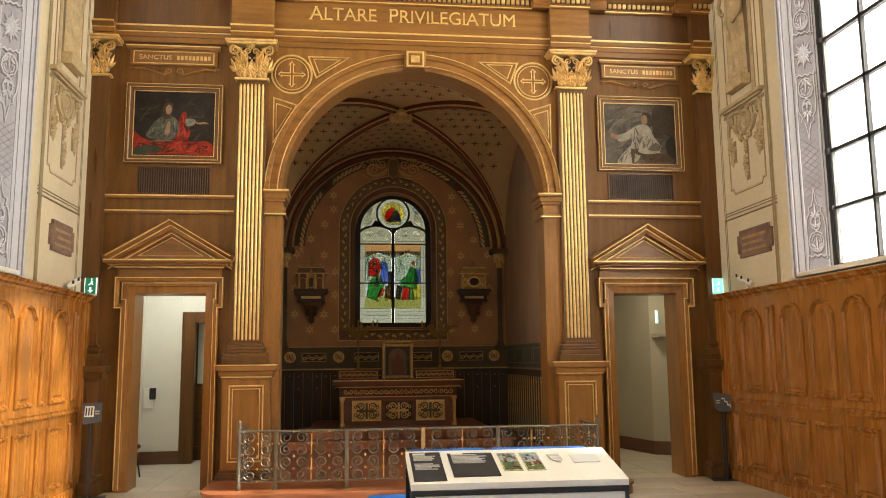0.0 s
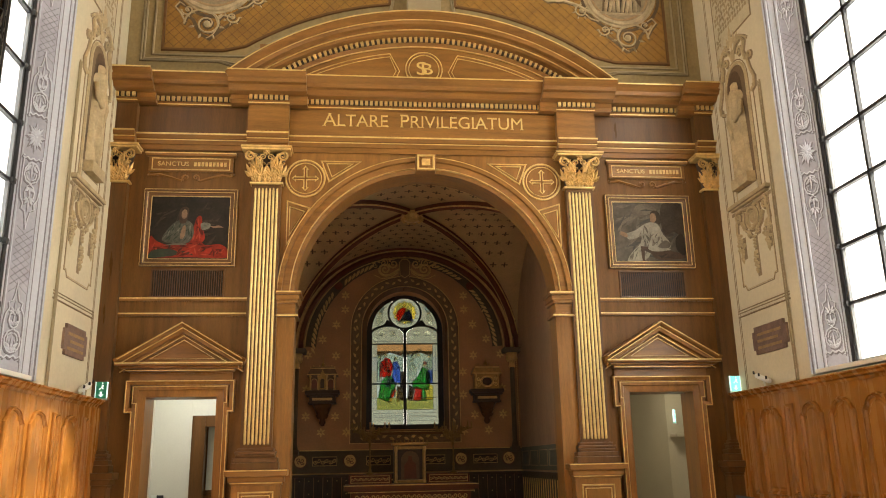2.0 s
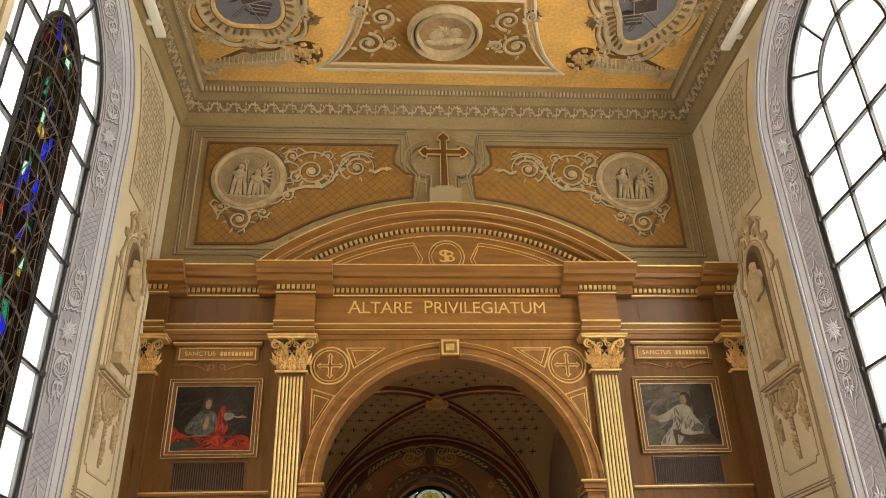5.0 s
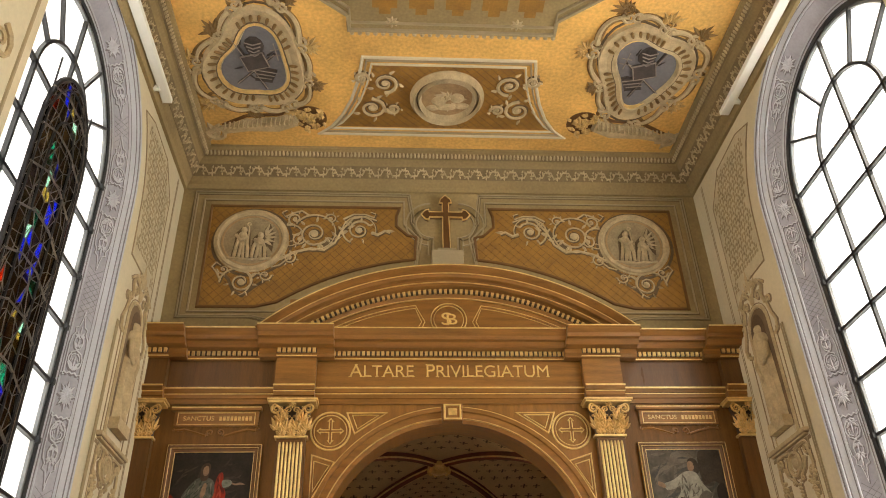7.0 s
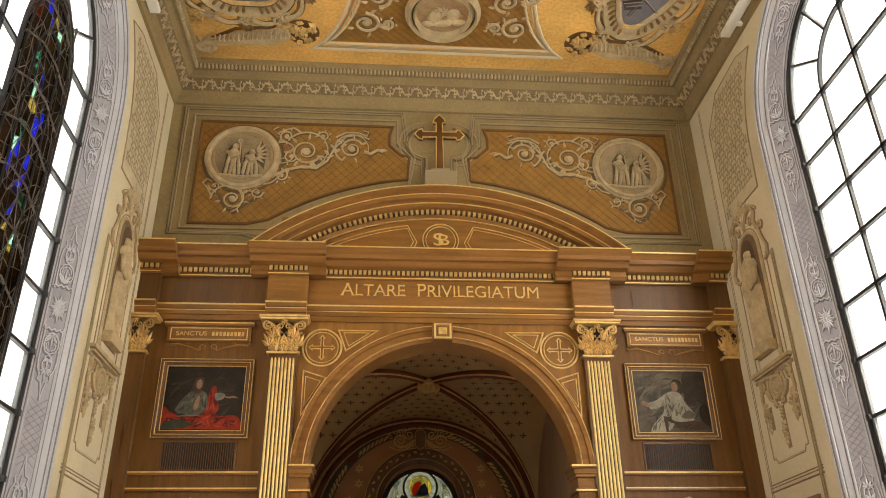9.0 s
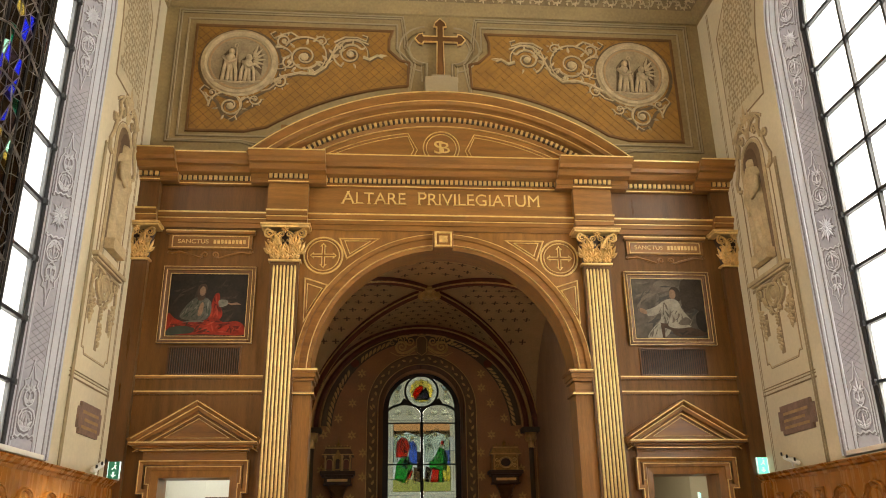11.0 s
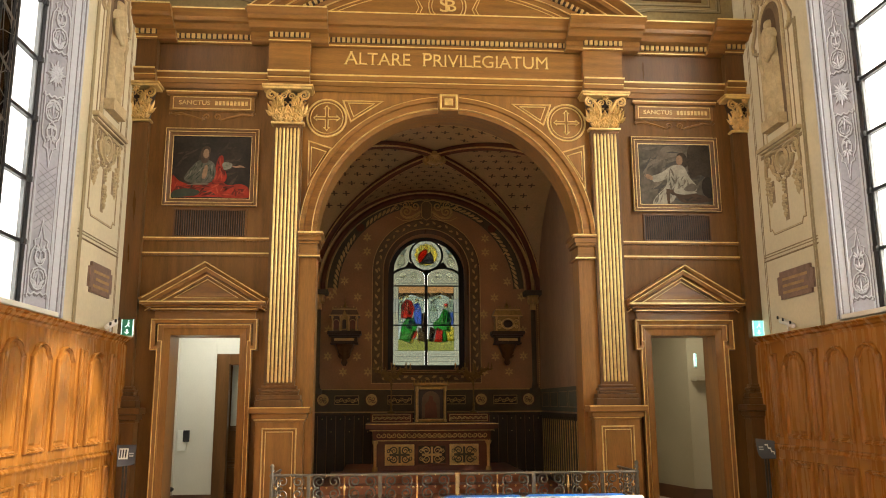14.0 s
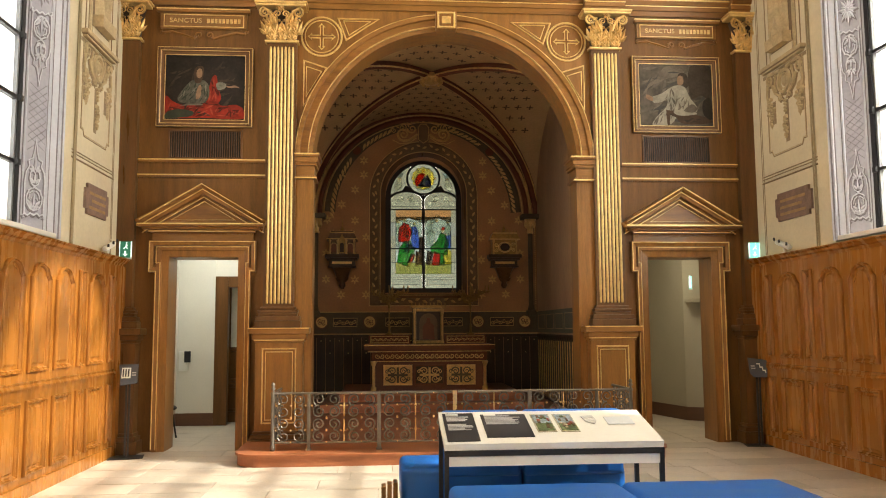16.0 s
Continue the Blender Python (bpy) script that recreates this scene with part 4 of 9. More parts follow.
painting(-1, [
    ("red_cloth", P_RED, [(0.0, 0.06), (0.2, 0.02), (0.5, 0.03), (0.98, 0.02), (0.98, 0.17), (0.88, 0.24), (0.72, 0.22), (0.6, 0.30), (0.45, 0.24), (0.25, 0.22), (0.1, 0.28), (0.01, 0.36)]),
    ("red_mantle", P_RED, [(0.52, 0.26), (0.55, 0.5), (0.585, 0.66), (0.64, 0.68), (0.66, 0.5), (0.70, 0.36), (0.66, 0.26)]),
    ("green_cloth", P_GREEN, [(0.02, 0.02), (0.3, 0.05), (0.36, 0.12), (0.2, 0.16), (0.04, 0.12)]),
    ("grey_robe", P_GREY, [(0.16, 0.30), (0.22, 0.46), (0.33, 0.60), (0.45, 0.62), (0.54, 0.54), (0.55, 0.36), (0.48, 0.26), (0.3, 0.24)]),
    ("dark_patch", P_BROWN, [(0.37, 0.58), (0.36, 0.74), (0.39, 0.82), (0.45, 0.83), (0.48, 0.78), (0.47, 0.66), (0.44, 0.57)]),
    ("pale_shape", P_SKIN, [(0.395, 0.66), (0.39, 0.74), (0.42, 0.79), (0.455, 0.77), (0.46, 0.68), (0.43, 0.64)]),
    ("pale_cuff", P_SKIN, [(0.74, 0.535), (0.81, 0.52), (0.87, 0.535), (0.93, 0.50), (0.87, 0.50), (0.80, 0.495)]),
    ("pale_sleeve", P_GREY_LIGHT, [(0.64, 0.56), (0.70, 0.58), (0.76, 0.555), (0.75, 0.49), (0.66, 0.46)]),
    ("pale_patch", P_SKIN, [(0.385, 0.34), (0.40, 0.46), (0.43, 0.53), (0.455, 0.50), (0.445, 0.36), (0.41, 0.31)]),
    ("knife_shape", P_SMOKE, [(0.19, 0.21), (0.32, 0.24), (0.46, 0.24), (0.46, 0.22), (0.32, 0.215)]),
], P_DARK, "dark oil painting with red drapery in an oak and gilt frame")
painting(1, [
    ("cloud_light", P_SMOKE, [(0.30, 0.83), (0.42, 0.78), (0.56, 0.82), (0.62, 0.88), (0.52, 0.97), (0.36, 0.96)]),
    ("wall_shape", P_EARTH, [(0.70, 0.46), (0.70, 0.96), (0.98, 0.97), (0.98, 0.44), (0.85, 0.5)]),
    ("white_robe", P_WHITE, [(0.17, 0.01), (0.24, 0.16), (0.36, 0.30), (0.38, 0.43), (0.30, 0.385), (0.20, 0.37), (0.17, 0.46), (0.30, 0.52), (0.44, 0.63), (0.54, 0.66), (0.63, 0.62), (0.69, 0.46), (0.78, 0.32), (0.76, 0.22), (0.6, 0.22), (0.52, 0.18), (0.45, 0.06), (0.36, 0.01)]),
    ("pale_cuff", P_SKIN, [(0.07, 0.47), (0.11, 0.50), (0.18, 0.46), (0.18, 0.40), (0.12, 0.42)]),
    ("quill", P_SMOKE, [(0.05, 0.38), (0.07, 0.45), (0.11, 0.60), (0.09, 0.47)]),
    ("dark_patch", P_EARTH, [(0.53, 0.80), (0.58, 0.86), (0.65, 0.83), (0.68, 0.70), (0.65, 0.62), (0.60, 0.66)]),
    ("pale_shape", P_SKIN, [(0.525, 0.68), (0.525, 0.78), (0.56, 0.815), (0.60, 0.79), (0.605, 0.70), (0.57, 0.655)]),
    ("table_shape", P_BROWN, [(0.36, 0.23), (0.40, 0.25), (0.88, 0.15), (0.98, 0.06), (0.6, 0.03), (0.47, 0.16), (0.41, 0.17), (0.40, 0.02), (0.37, 0.02)]),
    ("paper", P_WHITE, [(0.46, 0.23), (0.58, 0.27), (0.66, 0.24), (0.78, 0.20), (0.62, 0.165), (0.5, 0.18)]),
    ("pale_sleeve", P_SHADE, [(0.60, 0.24), (0.70, 0.35), (0.78, 0.30), (0.74, 0.22)]),
    ("dark_book", P_DARK, [(0.85, 0.3), (0.88, 0.42), (0.97, 0.44), (0.98, 0.12), (0.88, 0.16)]),
], P_SKY, "sombre oil painting with a white robe in an oak frame")

# ---- entablature ----
ent = holder("entablature", "oak entablature with gilt lines, lettering and dentils", "entablature", kind="structure")
BREAKS = [(-4.62, -4.02), (-2.50, -1.93), (1.93, 2.50), (4.02, 4.62)]
# the frieze steps forward over the pilasters
prof_a = [(5.906, 0.03), (5.98, 0.03), (5.985, 0.05), (6.05, 0.05), (6.06, 0.08), (6.10, 0.10), (6.125, 0.10)]
prof_c = [(6.56, 0.06), (6.60, 0.09), (6.605, 0.10), (6.68, 0.10), (6.685, 0.24), (6.75, 0.30), (6.76, 0.36), (6.81, 0.38), (6.88, 0.46), (6.90, 0.46)]


def run(x0, x1, prof, e, z_top):
    """A straight length of moulding along the screen, brought forward by e."""
    bm = bmesh.new()
    pts = [(z, d + e) for z, d in prof]
    pts = pts + [(z_top, 0.0), (prof[0][0], 0.0)]
    xa, xb = x0 - (0.0 if e < 0.05 else 0.0), x1
    a = [bm.verts.new((xa, -d, z)) for z, d in pts]
    b = [bm.verts.new((xb, -d, z)) for z, d in pts]
    bm.faces.new(a)
    bm.faces.new(b[::-1])
    for i in range(len(pts)):
        j = (i + 1) % len(pts)
        bm.faces.new((a[i], a[j], b[j], b[i]))
    return bm


spans = [(-4.02, -2.50, 0.0), (-1.93, 1.93, 0.0), (2.50, 4.02, 0.0)] + [(a, b, 0.12) for a, b in BREAKS]
dent = None
for x0, x1, e in spans:
    part("architrave", run(x0, x1, prof_a, e, 6.125), OAK_ACROSS, ent)
    part("frieze", boxed(x0, x1, -0.03 - e, 0, 6.125, 6.56), OAK_DARK if abs(x0 + x1) > 5.5 else OAK_ACROSS, ent)
    g = 0.05 if e else 0.0
    part("cornice", run(x0 - g * 5, x1 + g * 5, prof_c, e, 6.90), OAK_ACROSS, ent)
    for z, d in ((6.113, 0.106), (6.045, 0.056), (6.575, 0.075)):
        part("gilt_line", boxed(x0 - (0.004 if e else 0), x1 + (0.004 if e else 0), -d - e - 0.004, -d - e + 0.02, z - 0.003, z + 0.018), GILT, ent)
    part("gilt_line", boxed(x0 - g * 5, x1 + g * 5, -0.465 - e, -0.44 - e, 6.885, 6.903), GILT, ent)
    # dark strip that puts shade into the gaps between the dentils
    part("dentil_gap_shade", boxed(x0, x1, -0.104 - e, -0.08 - e, 6.606, 6.68), WALNUT, ent)
    n = int((x1 - x0) / 0.07)
    for k in range(n):
        x = x0 + (k + 0.5) * (x1 - x0) / n
        if dent is None:
            dent = part("dentil", boxed(-0.021, 0.021, -0.135, -0.09, 6.612, 6.674), GILT_DULL, ent)
            dent.matrix_basis = Matrix.Translation((x, -e, 0))
        else:
            same("dentil", dent, ent, Matrix.Translation((x, -e, 0)))
lettering("lettering", "Altare  Privilegiatum", 0.285, (0.0, -0.031, 6.40), GILT, ent, 2.90, 0.012, serif=True, thin=0.0012)

# segmental pediment
SP_R, SP_TOP = 4.19, 7.93
SP_Z = SP_TOP - SP_R
A0 = math.degrees(math.acos(2.74 / SP_R))
seg = holder("segmental_pediment", "curved oak pediment with dentils and a gilt monogram", "pediment", kind="structure")
sarc = lambda r, x: [(p[0], p[1]) for p in arc(0, SP_Z, r, 180 - math.degrees(math.acos(min(1, x / r))), math.degrees(math.acos(min(1, x / r))), 56)]
bm = bmesh.new()
base_line = sarc(SP_R - 0.25, 2.45)
slab(bm, [(-2.45, 6.9)] + base_line + [(2.45, 6.9)], 0, 0.05, F0)
part("tympanum", bm, OAK_ACROSS, seg)
bm = bmesh.new()
mould(bm, sarc(SP_R, 2.78), [(-0.34, 0.0), (-0.34, 0.08), (-0.29, 0.10), (-0.20, 0.11), (-0.19, 0.22), (-0.13, 0.28), (-0.12, 0.36), (-0.07, 0.38), (-0.01, 0.48), (0.02, 0.5), (0.02, 0.0)], F0)
part("curved_cornice", bm, OAK_ACROSS, seg)
for r, d, w in ((0.015, 0.50, 0.018), (-0.07, 0.39, 0.012), (-0.34, 0.085, 0.014), (-0.16, 0.27, 0.01)):
    bm = bmesh.new()
    mould(bm, sarc(SP_R + r, min(2.76, math.sqrt((SP_R + r) ** 2 - (6.91 - SP_Z) ** 2))), strip(w, d - 0.02, d + 0.006), F0)
    part("gilt_line", bm, GILT_DULL if r < 0 else GILT, seg)
# same dark strip along the curve, for shade between its dentils
bm = bmesh.new()
mould(bm, sarc(SP_R - 0.245, 2.45), strip(0.09, 0.08, 0.115), F0)
part("dentil_gap_shade", bm, WALNUT, seg)
n = 66
half = math.acos(2.45 / (SP_R - 0.24))
sd = None
for k in range(n):
    a = half + (math.pi - 2 * half) * (k + 0.5) / n
    mtx = Matrix.Translation((math.cos(a) * (SP_R - 0.245), 0, SP_Z + math.sin(a) * (SP_R - 0.245))) @ Matrix.Rotation(math.pi / 2 - a, 4, "Y")
    if sd is None:
        sd = part("dentil", boxed(-0.02, 0.02, -0.15, -0.10, -0.032, 0.032), GILT_DULL, seg)
        sd.matrix_basis = mtx
    else:
        same("dentil", sd, seg, mtx)
for s in (-1, 1):
    for ins, w in ((0.0, 0.014), (0.05, 0.01)):
        top = [(x, z) for x, z in sarc(SP_R - 0.42 - ins, 2.2) if 0.42 + ins < x < 1.95 - ins * 3]
        pts = [(s * x, z) for x, z in top] + [(s * (1.98 - ins * 3), 6.98 + ins * 0.6), (s * (0.46 + ins), 6.98 + ins * 0.6), (s * (0.36 + ins), 7.2)]
        gold_line(seg, pts, -0.05, w, True, GILT_DULL)
for r, w in ((0.27, 0.018), (0.225, 0.012)):
    bm = bmesh.new()
    mould(bm, arc(0, 7.24, r, 0, 352.5, 47), strip(w, 0.05, 0.068), F0, True)
    part("ring", bm, GILT, seg)
lettering("monogram", "S", 0.30, (-0.035, -0.052, 7.24), GILT, seg, 0.15)
lettering("monogram", "B", 0.26, (0.04, -0.054, 7.235), GILT, seg, 0.16)


# ---- the chapel behind the arch ----
CW, CB, CF = 2.38, 5.9, 0.42      # half width, back wall, front
SPR, RISE = 3.85, 2.22


def vault_z(x, y):
    u = min(1, abs(x) / CW)
    v = min(1, abs(y - (CF + CB) / 2) / ((CB - CF) / 2))
    return SPR + RISE * max(math.sqrt(1 - u * u), math.sqrt(1 - v * v) * 0.985)


bm = bmesh.new()
WIN = [(-0.80, 2.28), (-0.80, 4.28)] + [(p[0], p[1]) for p in arc(0, 4.28, 0.80, 180, 0, 20)][1:-1] + [(0.80, 4.28), (0.80, 2.28)]
CBM = front(CB)
slab(bm, [(-2.6, 0), (2.6, 0), (2.6, 2.28), (-2.6, 2.28)], 0, -0.4, CBM)
slab(bm, [(-2.6, 2.28)] + WIN + [(2.6, 2.28), (2.6, 6.6), (-2.6, 6.6)], 0, -0.4, CBM)
cb = struct("chapel_wall_back", bm, CHAPEL, "dark red-brown painted chapel wall with gold stars", "wall")
for s in (-1, 1):
    struct("chapel_wall_side", boxed(*sorted((s * CW, s * 2.65)), CF, CB + 0.4, 0, 6.6), mat("chapel_side", (0.43, 0.285, 0.175), 0.7, var=0.2, scale=2, stretch=(1, 1, 0.3), fine=30, bump=0.06), "dark painted chapel side wall", "wall")
struct("chapel_floor", boxed(-CW, CW, -0.1, CB, -0.1, 0.14), STEP_WOOD, "red-brown wooden chapel floor", "floor")

bm = bmesh.new()
NX, NY = 48, 56
grid = [[bm.verts.new((-CW + 2 * CW * i / NX, CF + (CB - CF) * j / NY, vault_z(-CW + 2 * CW * i / NX, CF + (CB - CF) * j / NY))) for j in range(NY + 1)] for i in range(NX + 1)]
for i in range(NX):
    for j in range(NY):
        bm.faces.new((grid[i][j], grid[i + 1][j], grid[i + 1][j + 1], grid[i][j + 1]))
vault = struct("chapel_vault", bm, VAULT, "tan painted groin vault with small dark crosses", "vault")
struct("chapel_roof", boxed(-2.7, 2.7, 0.42, 6.3, 6.6, 6.7), CHAPEL, "plain cover over the chapel vault", "ceiling")
# painted crosses on the vault
bm = bmesh.new()
for i in range(-9, 10):
    for j in range(19):
        x = i * 0.235 + (0.117 if j % 2 else 0)
        y = 0.6 + j * 0.29
        if abs(x) > CW - 0.3 or y > CB - 0.15:
            continue
        u, v = abs(x) / CW, abs(y - 3.16) / 2.74
        if abs(u - v) < 0.07 or math.hypot(u, v) < 0.25:
            continue
        n = Vector((vault_z(x - 0.02, y) - vault_z(x + 0.02, y), vault_z(x, y - 0.02) - vault_z(x, y + 0.02), 0.04)).normalized()
        ax = n.cross(Vector((0, 1, 0))).normalized()
        ay = ax.cross(n)
        p = Vector((x, y, vault_z(x, y))) - n * 0.008
        for a, b in ((0.055, 0.014), (0.014, 0.055)):
            bm.faces.new([bm.verts.new(p + ax * q * a + ay * r * b) for q, r in ((-1, -1), (1, -1), (1, 1), (-1, 1))])
        for q, r in ((-1, 0), (1, 0), (0, -1), (0, 1)):
            c = p + ax * q * 0.055 + ay * r * 0.055
            bm.faces.new([bm.verts.new(c + ax * e * 0.02 + ay * f * 0.02) for e, f in ((-1, 0), (0, -1), (1, 0), (0, 1))])
part("painted_crosses", bm, VAULT_MARK, vault)["kind"] = "stuff"
# ribs
ribs = holder("vault_ribs", "dark red moulded vault ribs meeting in a carved boss", "vault ribs", kind="structure")
for q in (-1, 1):
    for r in (-1, 1):
        pts = []
        for k in range(25):
            f = k / 24 * 0.985
            x, y = q * CW * f, (CF + CB) / 2 + r * (CB - CF) / 2 * f
            pts.append((x, y, vault_z(x, y) - 0.05))
        bm = bmesh.new()
        tube(bm, pts, 0.075, 8)
        rb = part("rib", bm, CHAPEL_RED, ribs, smooth=True)
        for off in (-0.075, 0.075):
            bm = bmesh.new()
            tube(bm, [(a + off * r * q * 0.7, b - off * 0.7, c - 0.035) for a, b, c in pts], 0.016, 5)
            part("fillet", bm, GILT_DULL, rb)
for yy, rr in ((CB - 0.06, 0.07), (CF + 0.06, 0.06)):
    bm = bmesh.new()
    tube(bm, [(x * CW, yy, SPR + RISE * math.sqrt(1 - x * x) - 0.04) for x in [math.sin(radians(-88 + 176 * k / 40)) for k in range(41)]], rr, 8)
    part("wall_rib", bm, CHAPEL_RED, ribs, smooth=True)
for rr, th, mt in ((2.24, 0.028, STAR), (2.15, 0.05, CHAPEL_RED), (2.07, 0.012, STAR)):
    bm = bmesh.new()
    tube(bm, [(rr * math.cos(radians(t)), CB - 0.10, SPR + 0.06 + rr * 0.94 * math.sin(radians(t))) for t in range(0, 181, 5)], th, 6)
    part("wall_rib", bm, mt, ribs, smooth=True)
bm = bmesh.new()
by = (CF + CB) / 2
lathe(bm, [(0.05, 0.12), (0.16, 0.1), (0.2, 0.02), (0.17, -0.04), (0.1, -0.08), (0.03, -0.1)], (0, by, SPR + RISE - 0.13), 14)
for k in range(10):
    a = k * math.pi / 5
    lathe(bm, [(0.01, -0.05), (0.04, -0.02), (0.04, 0.02), (0.01, 0.05)], (0.17 * math.cos(a), by + 0.17 * math.sin(a), SPR + RISE - 0.17), 6)
part("boss", bm, GILT_DULL, ribs, "carved gilt boss")

# corner colonnettes
for s in (-1, 1):
    c = holder("colonnette", "slender dark colonnette with a carved capital", "column", group="chapel colonnettes")
    x = s * 2.22
    bm = bmesh.new()
    lathe(bm, [(0.075, 1.9), (0.06, 1.98), (0.05, 2.02), (0.05, 3.5)], (x, CB - 0.14, 0), 12)
    part("shaft", bm, CHAPEL_GREEN, c, smooth=True)
    bm = bmesh.new()
    lathe(bm, [(0.06, 3.5), (0.075, 3.52), (0.06, 3.55), (0.075, 3.68), (0.13, 3.80)], (x, CB - 0.14, 0), 12)
    for k in range(8):
        a = k * math.pi / 4
        lathe(bm, [(0.01, 3.62), (0.035, 3.68), (0.03, 3.74), (0.005, 3.77)], (x + 0.09 * math.cos(a), CB - 0.14 + 0.09 * math.sin(a), 0), 6)
    part("capital", bm, GILT_DULL, c, smooth=True)
    part("abacus", boxed(x - 0.19, x + 0.19, CB - 0.32, CB, 3.80, 3.90, bevel=0.015), CHAPEL_GREEN, c)
    part("corbel_stone", boxed(x - 0.09, x + 0.09, CB - 0.23, CB, 1.80, 1.9, bevel=0.01), CHAPEL_GREEN, c)
    # bead string beside the shaft
    bd = None
    for k in range(40):
        z = 1.95 + k * 0.045
        if bd is None:
            b = bmesh.new()
            lathe(b, [(0.004, -0.015), (0.014, 0), (0.004, 0.015)], (0, 0, 0), 6)
            bd = part("bead", b, STAR, c)
            bd.location = (s * 2.34, CB - 0.02, z)
        else:
            same("bead", bd, c, Matrix.Translation((s * 2.34, CB - 0.02, z)))

# dado: painted green band, rail, dark boarding
dd = holder("chapel_dado", "painted green frieze with gilt roundels over dark boarding", "dado", kind="structure")
part("frieze", boxed(-CW, CW, CB - 0.012, CB, 1.45, 1.88), CHAPEL_GREEN, dd)
for z, mt in ((1.43, STAR), (1.885, STAR)):
    part("line", boxed(-CW, CW, CB - 0.022, CB, z - 0.008, z + 0.008), mt, dd)
part("rail", boxed(-CW, CW, CB - 0.06, CB, 1.36, 1.42, bevel=0.01), WALNUT, dd)
for s in (-1, 1):
    part("frieze", boxed(*sorted((s * CW, s * (CW - 0.012))), CF, CB, 1.45, 1.88), mat("band_grey_green", (0.13, 0.14, 0.105), 0.7, var=0.2, scale=3), dd)
    part("rail", boxed(*sorted((s * CW, s * (CW - 0.06))), CF, CB - 0.06, 1.36, 1.42, bevel=0.01), WALNUT, dd)
    for y0 in (1.1, 1.9, 2.7, 3.5, 4.3, 5.1):
        bm = bmesh.new()
        mould(bm, rect(y0, y0 + 0.66, 1.53, 1.80), strip(0.012, 0, 0.008), side(s, CW - 0.012), True)
        part("painted_frame", bm, PLASTER_LINE, dd)
nail = None
board = None
for k in range(26):
    x = -CW + 2 * CW * (k + 0.5) / 26
    if board is None:
        board = part("board", boxed(-0.086, 0.086, CB - 0.03, CB, 0.14, 1.36, bevel=0.006), WALNUT, dd)
        board.location.x = x
    else:
        same("board", board, dd, Matrix.Translation((x, 0, 0)))
    for z in (1.30,) if k % 2 else (1.30, 1.05):
        if nail is None:
            b = bmesh.new()
            dome(b, 0, 0, 0.012, 0.012, 0.008, front(0), 6, 2)
            nail = part("gilt_nail", b, GILT, dd)
            nail.location = (x, CB - 0.031, z)
        else:
            same("gilt_nail", nail, dd, Matrix.Translation((x, CB - 0.031, z)))
sb = sl = None
for s in (-1, 1):
    for k in range(30):
        y = CF + (CB - CF) * (k + 0.5) / 30
        if sb is None:
            sb = part("side_board", boxed(-0.02, 0.02, -0.085, 0.085, 0.14, 1.36, bevel=0.006), WALNUT, dd)
            sl = part("gilt_fillet", boxed(-0.03, 0.03, -0.01, 0.01, 0.2, 1.30), GILT_DULL, dd)
            sb.location, sl.location = (s * CW, y, 0), (s * CW, y + 0.09, 0)
        else:
            same("side_board", sb, dd, Matrix.Translation((s * CW, y, 0)))
            same("gilt_fillet", sl, dd, Matrix.Translation((s * CW, y + 0.09, 0)))
for x in (-2.1, -1.12, 1.12, 2.1):
    r = part("roundel", boxed(x - 0.15, x + 0.15, CB - 0.018, CB - 0.012, 1.53, 1.83), CHAPEL_GREEN, dd)
    bm = bmesh.new()
    slab(bm, arc(x, 1.68, 0.115, 0, 345, 23), 0.018, 0.026, CBM)
    part("disc", bm, STAR, r)
    bm = bmesh.new()
    for q in (-1, 1):
        scroll(bm, spiral(x + q * 0.035, 1.70, 0.045, 200, 1.2, q, 10), 0.009, front(CB - 0.026))
        scroll(bm, spiral(x + q * 0.035, 1.65, 0.04, 0, 1.2, -q, 10), 0.009, front(CB - 0.026))
    mould(bm, arc(x, 1.68, 0.13, 0, 345, 23), strip(0.012, 0.018, 0.026), CBM, True)
    part("scrollwork", bm, CHAPEL_RED, r)
for x in (-1.62, -0.55, 0.55, 1.62):
    r = part("painted_panel", boxed(x - 0.25, x + 0.25, CB - 0.018, CB - 0.012, 1.58, 1.77), WALNUT, dd)
    bm = bmesh.new()
    mould(bm, rect(x - 0.24, x + 0.24, 1.59, 1.76), strip(0.012, 0, 0.006), front(CB - 0.018), True)
    for k in range(6):
        scroll(bm, spiral(x - 0.19 + k * 0.076, 1.675 + (0.015 if k % 2 else -0.015), 0.045, 180 if k % 2 else 0, 1.3, 1 if k % 2 else -1, 12), 0.010, front(CB - 0.018))
    part("scrollwork", bm, STAR, r)

# gold stars
star = None
for x, z in [(s * a, b) for s in (-1, 1) for a, b in ((1.43, 4.43), (1.71, 4.12), (1.43, 3.78), (1.71, 4.75), (2.0, 3.80), (1.43, 2.55), (1.71, 2.24), (2.02, 2.56), (1.2, 3.43), (1.2, 2.96), (1.2, 2.24), (2.02, 3.1), (1.25, 4.75), (1.25, 5.05))]:
    if star is None:
        bm = bmesh.new()
        for k in range(6):
            a = k * math.pi / 3 + math.pi / 6
            leaf(bm, 0.012 * math.cos(a), 0.012 * math.sin(a), 0.088, 0.042, a, front(0), 0.006)
        star = part("gold_star", bm, STAR, cb)
        star.location = (x, CB - 0.002, z)
    else:
        same("gold_star", star, cb, Matrix.Translation((x, CB - 0.002, z)))

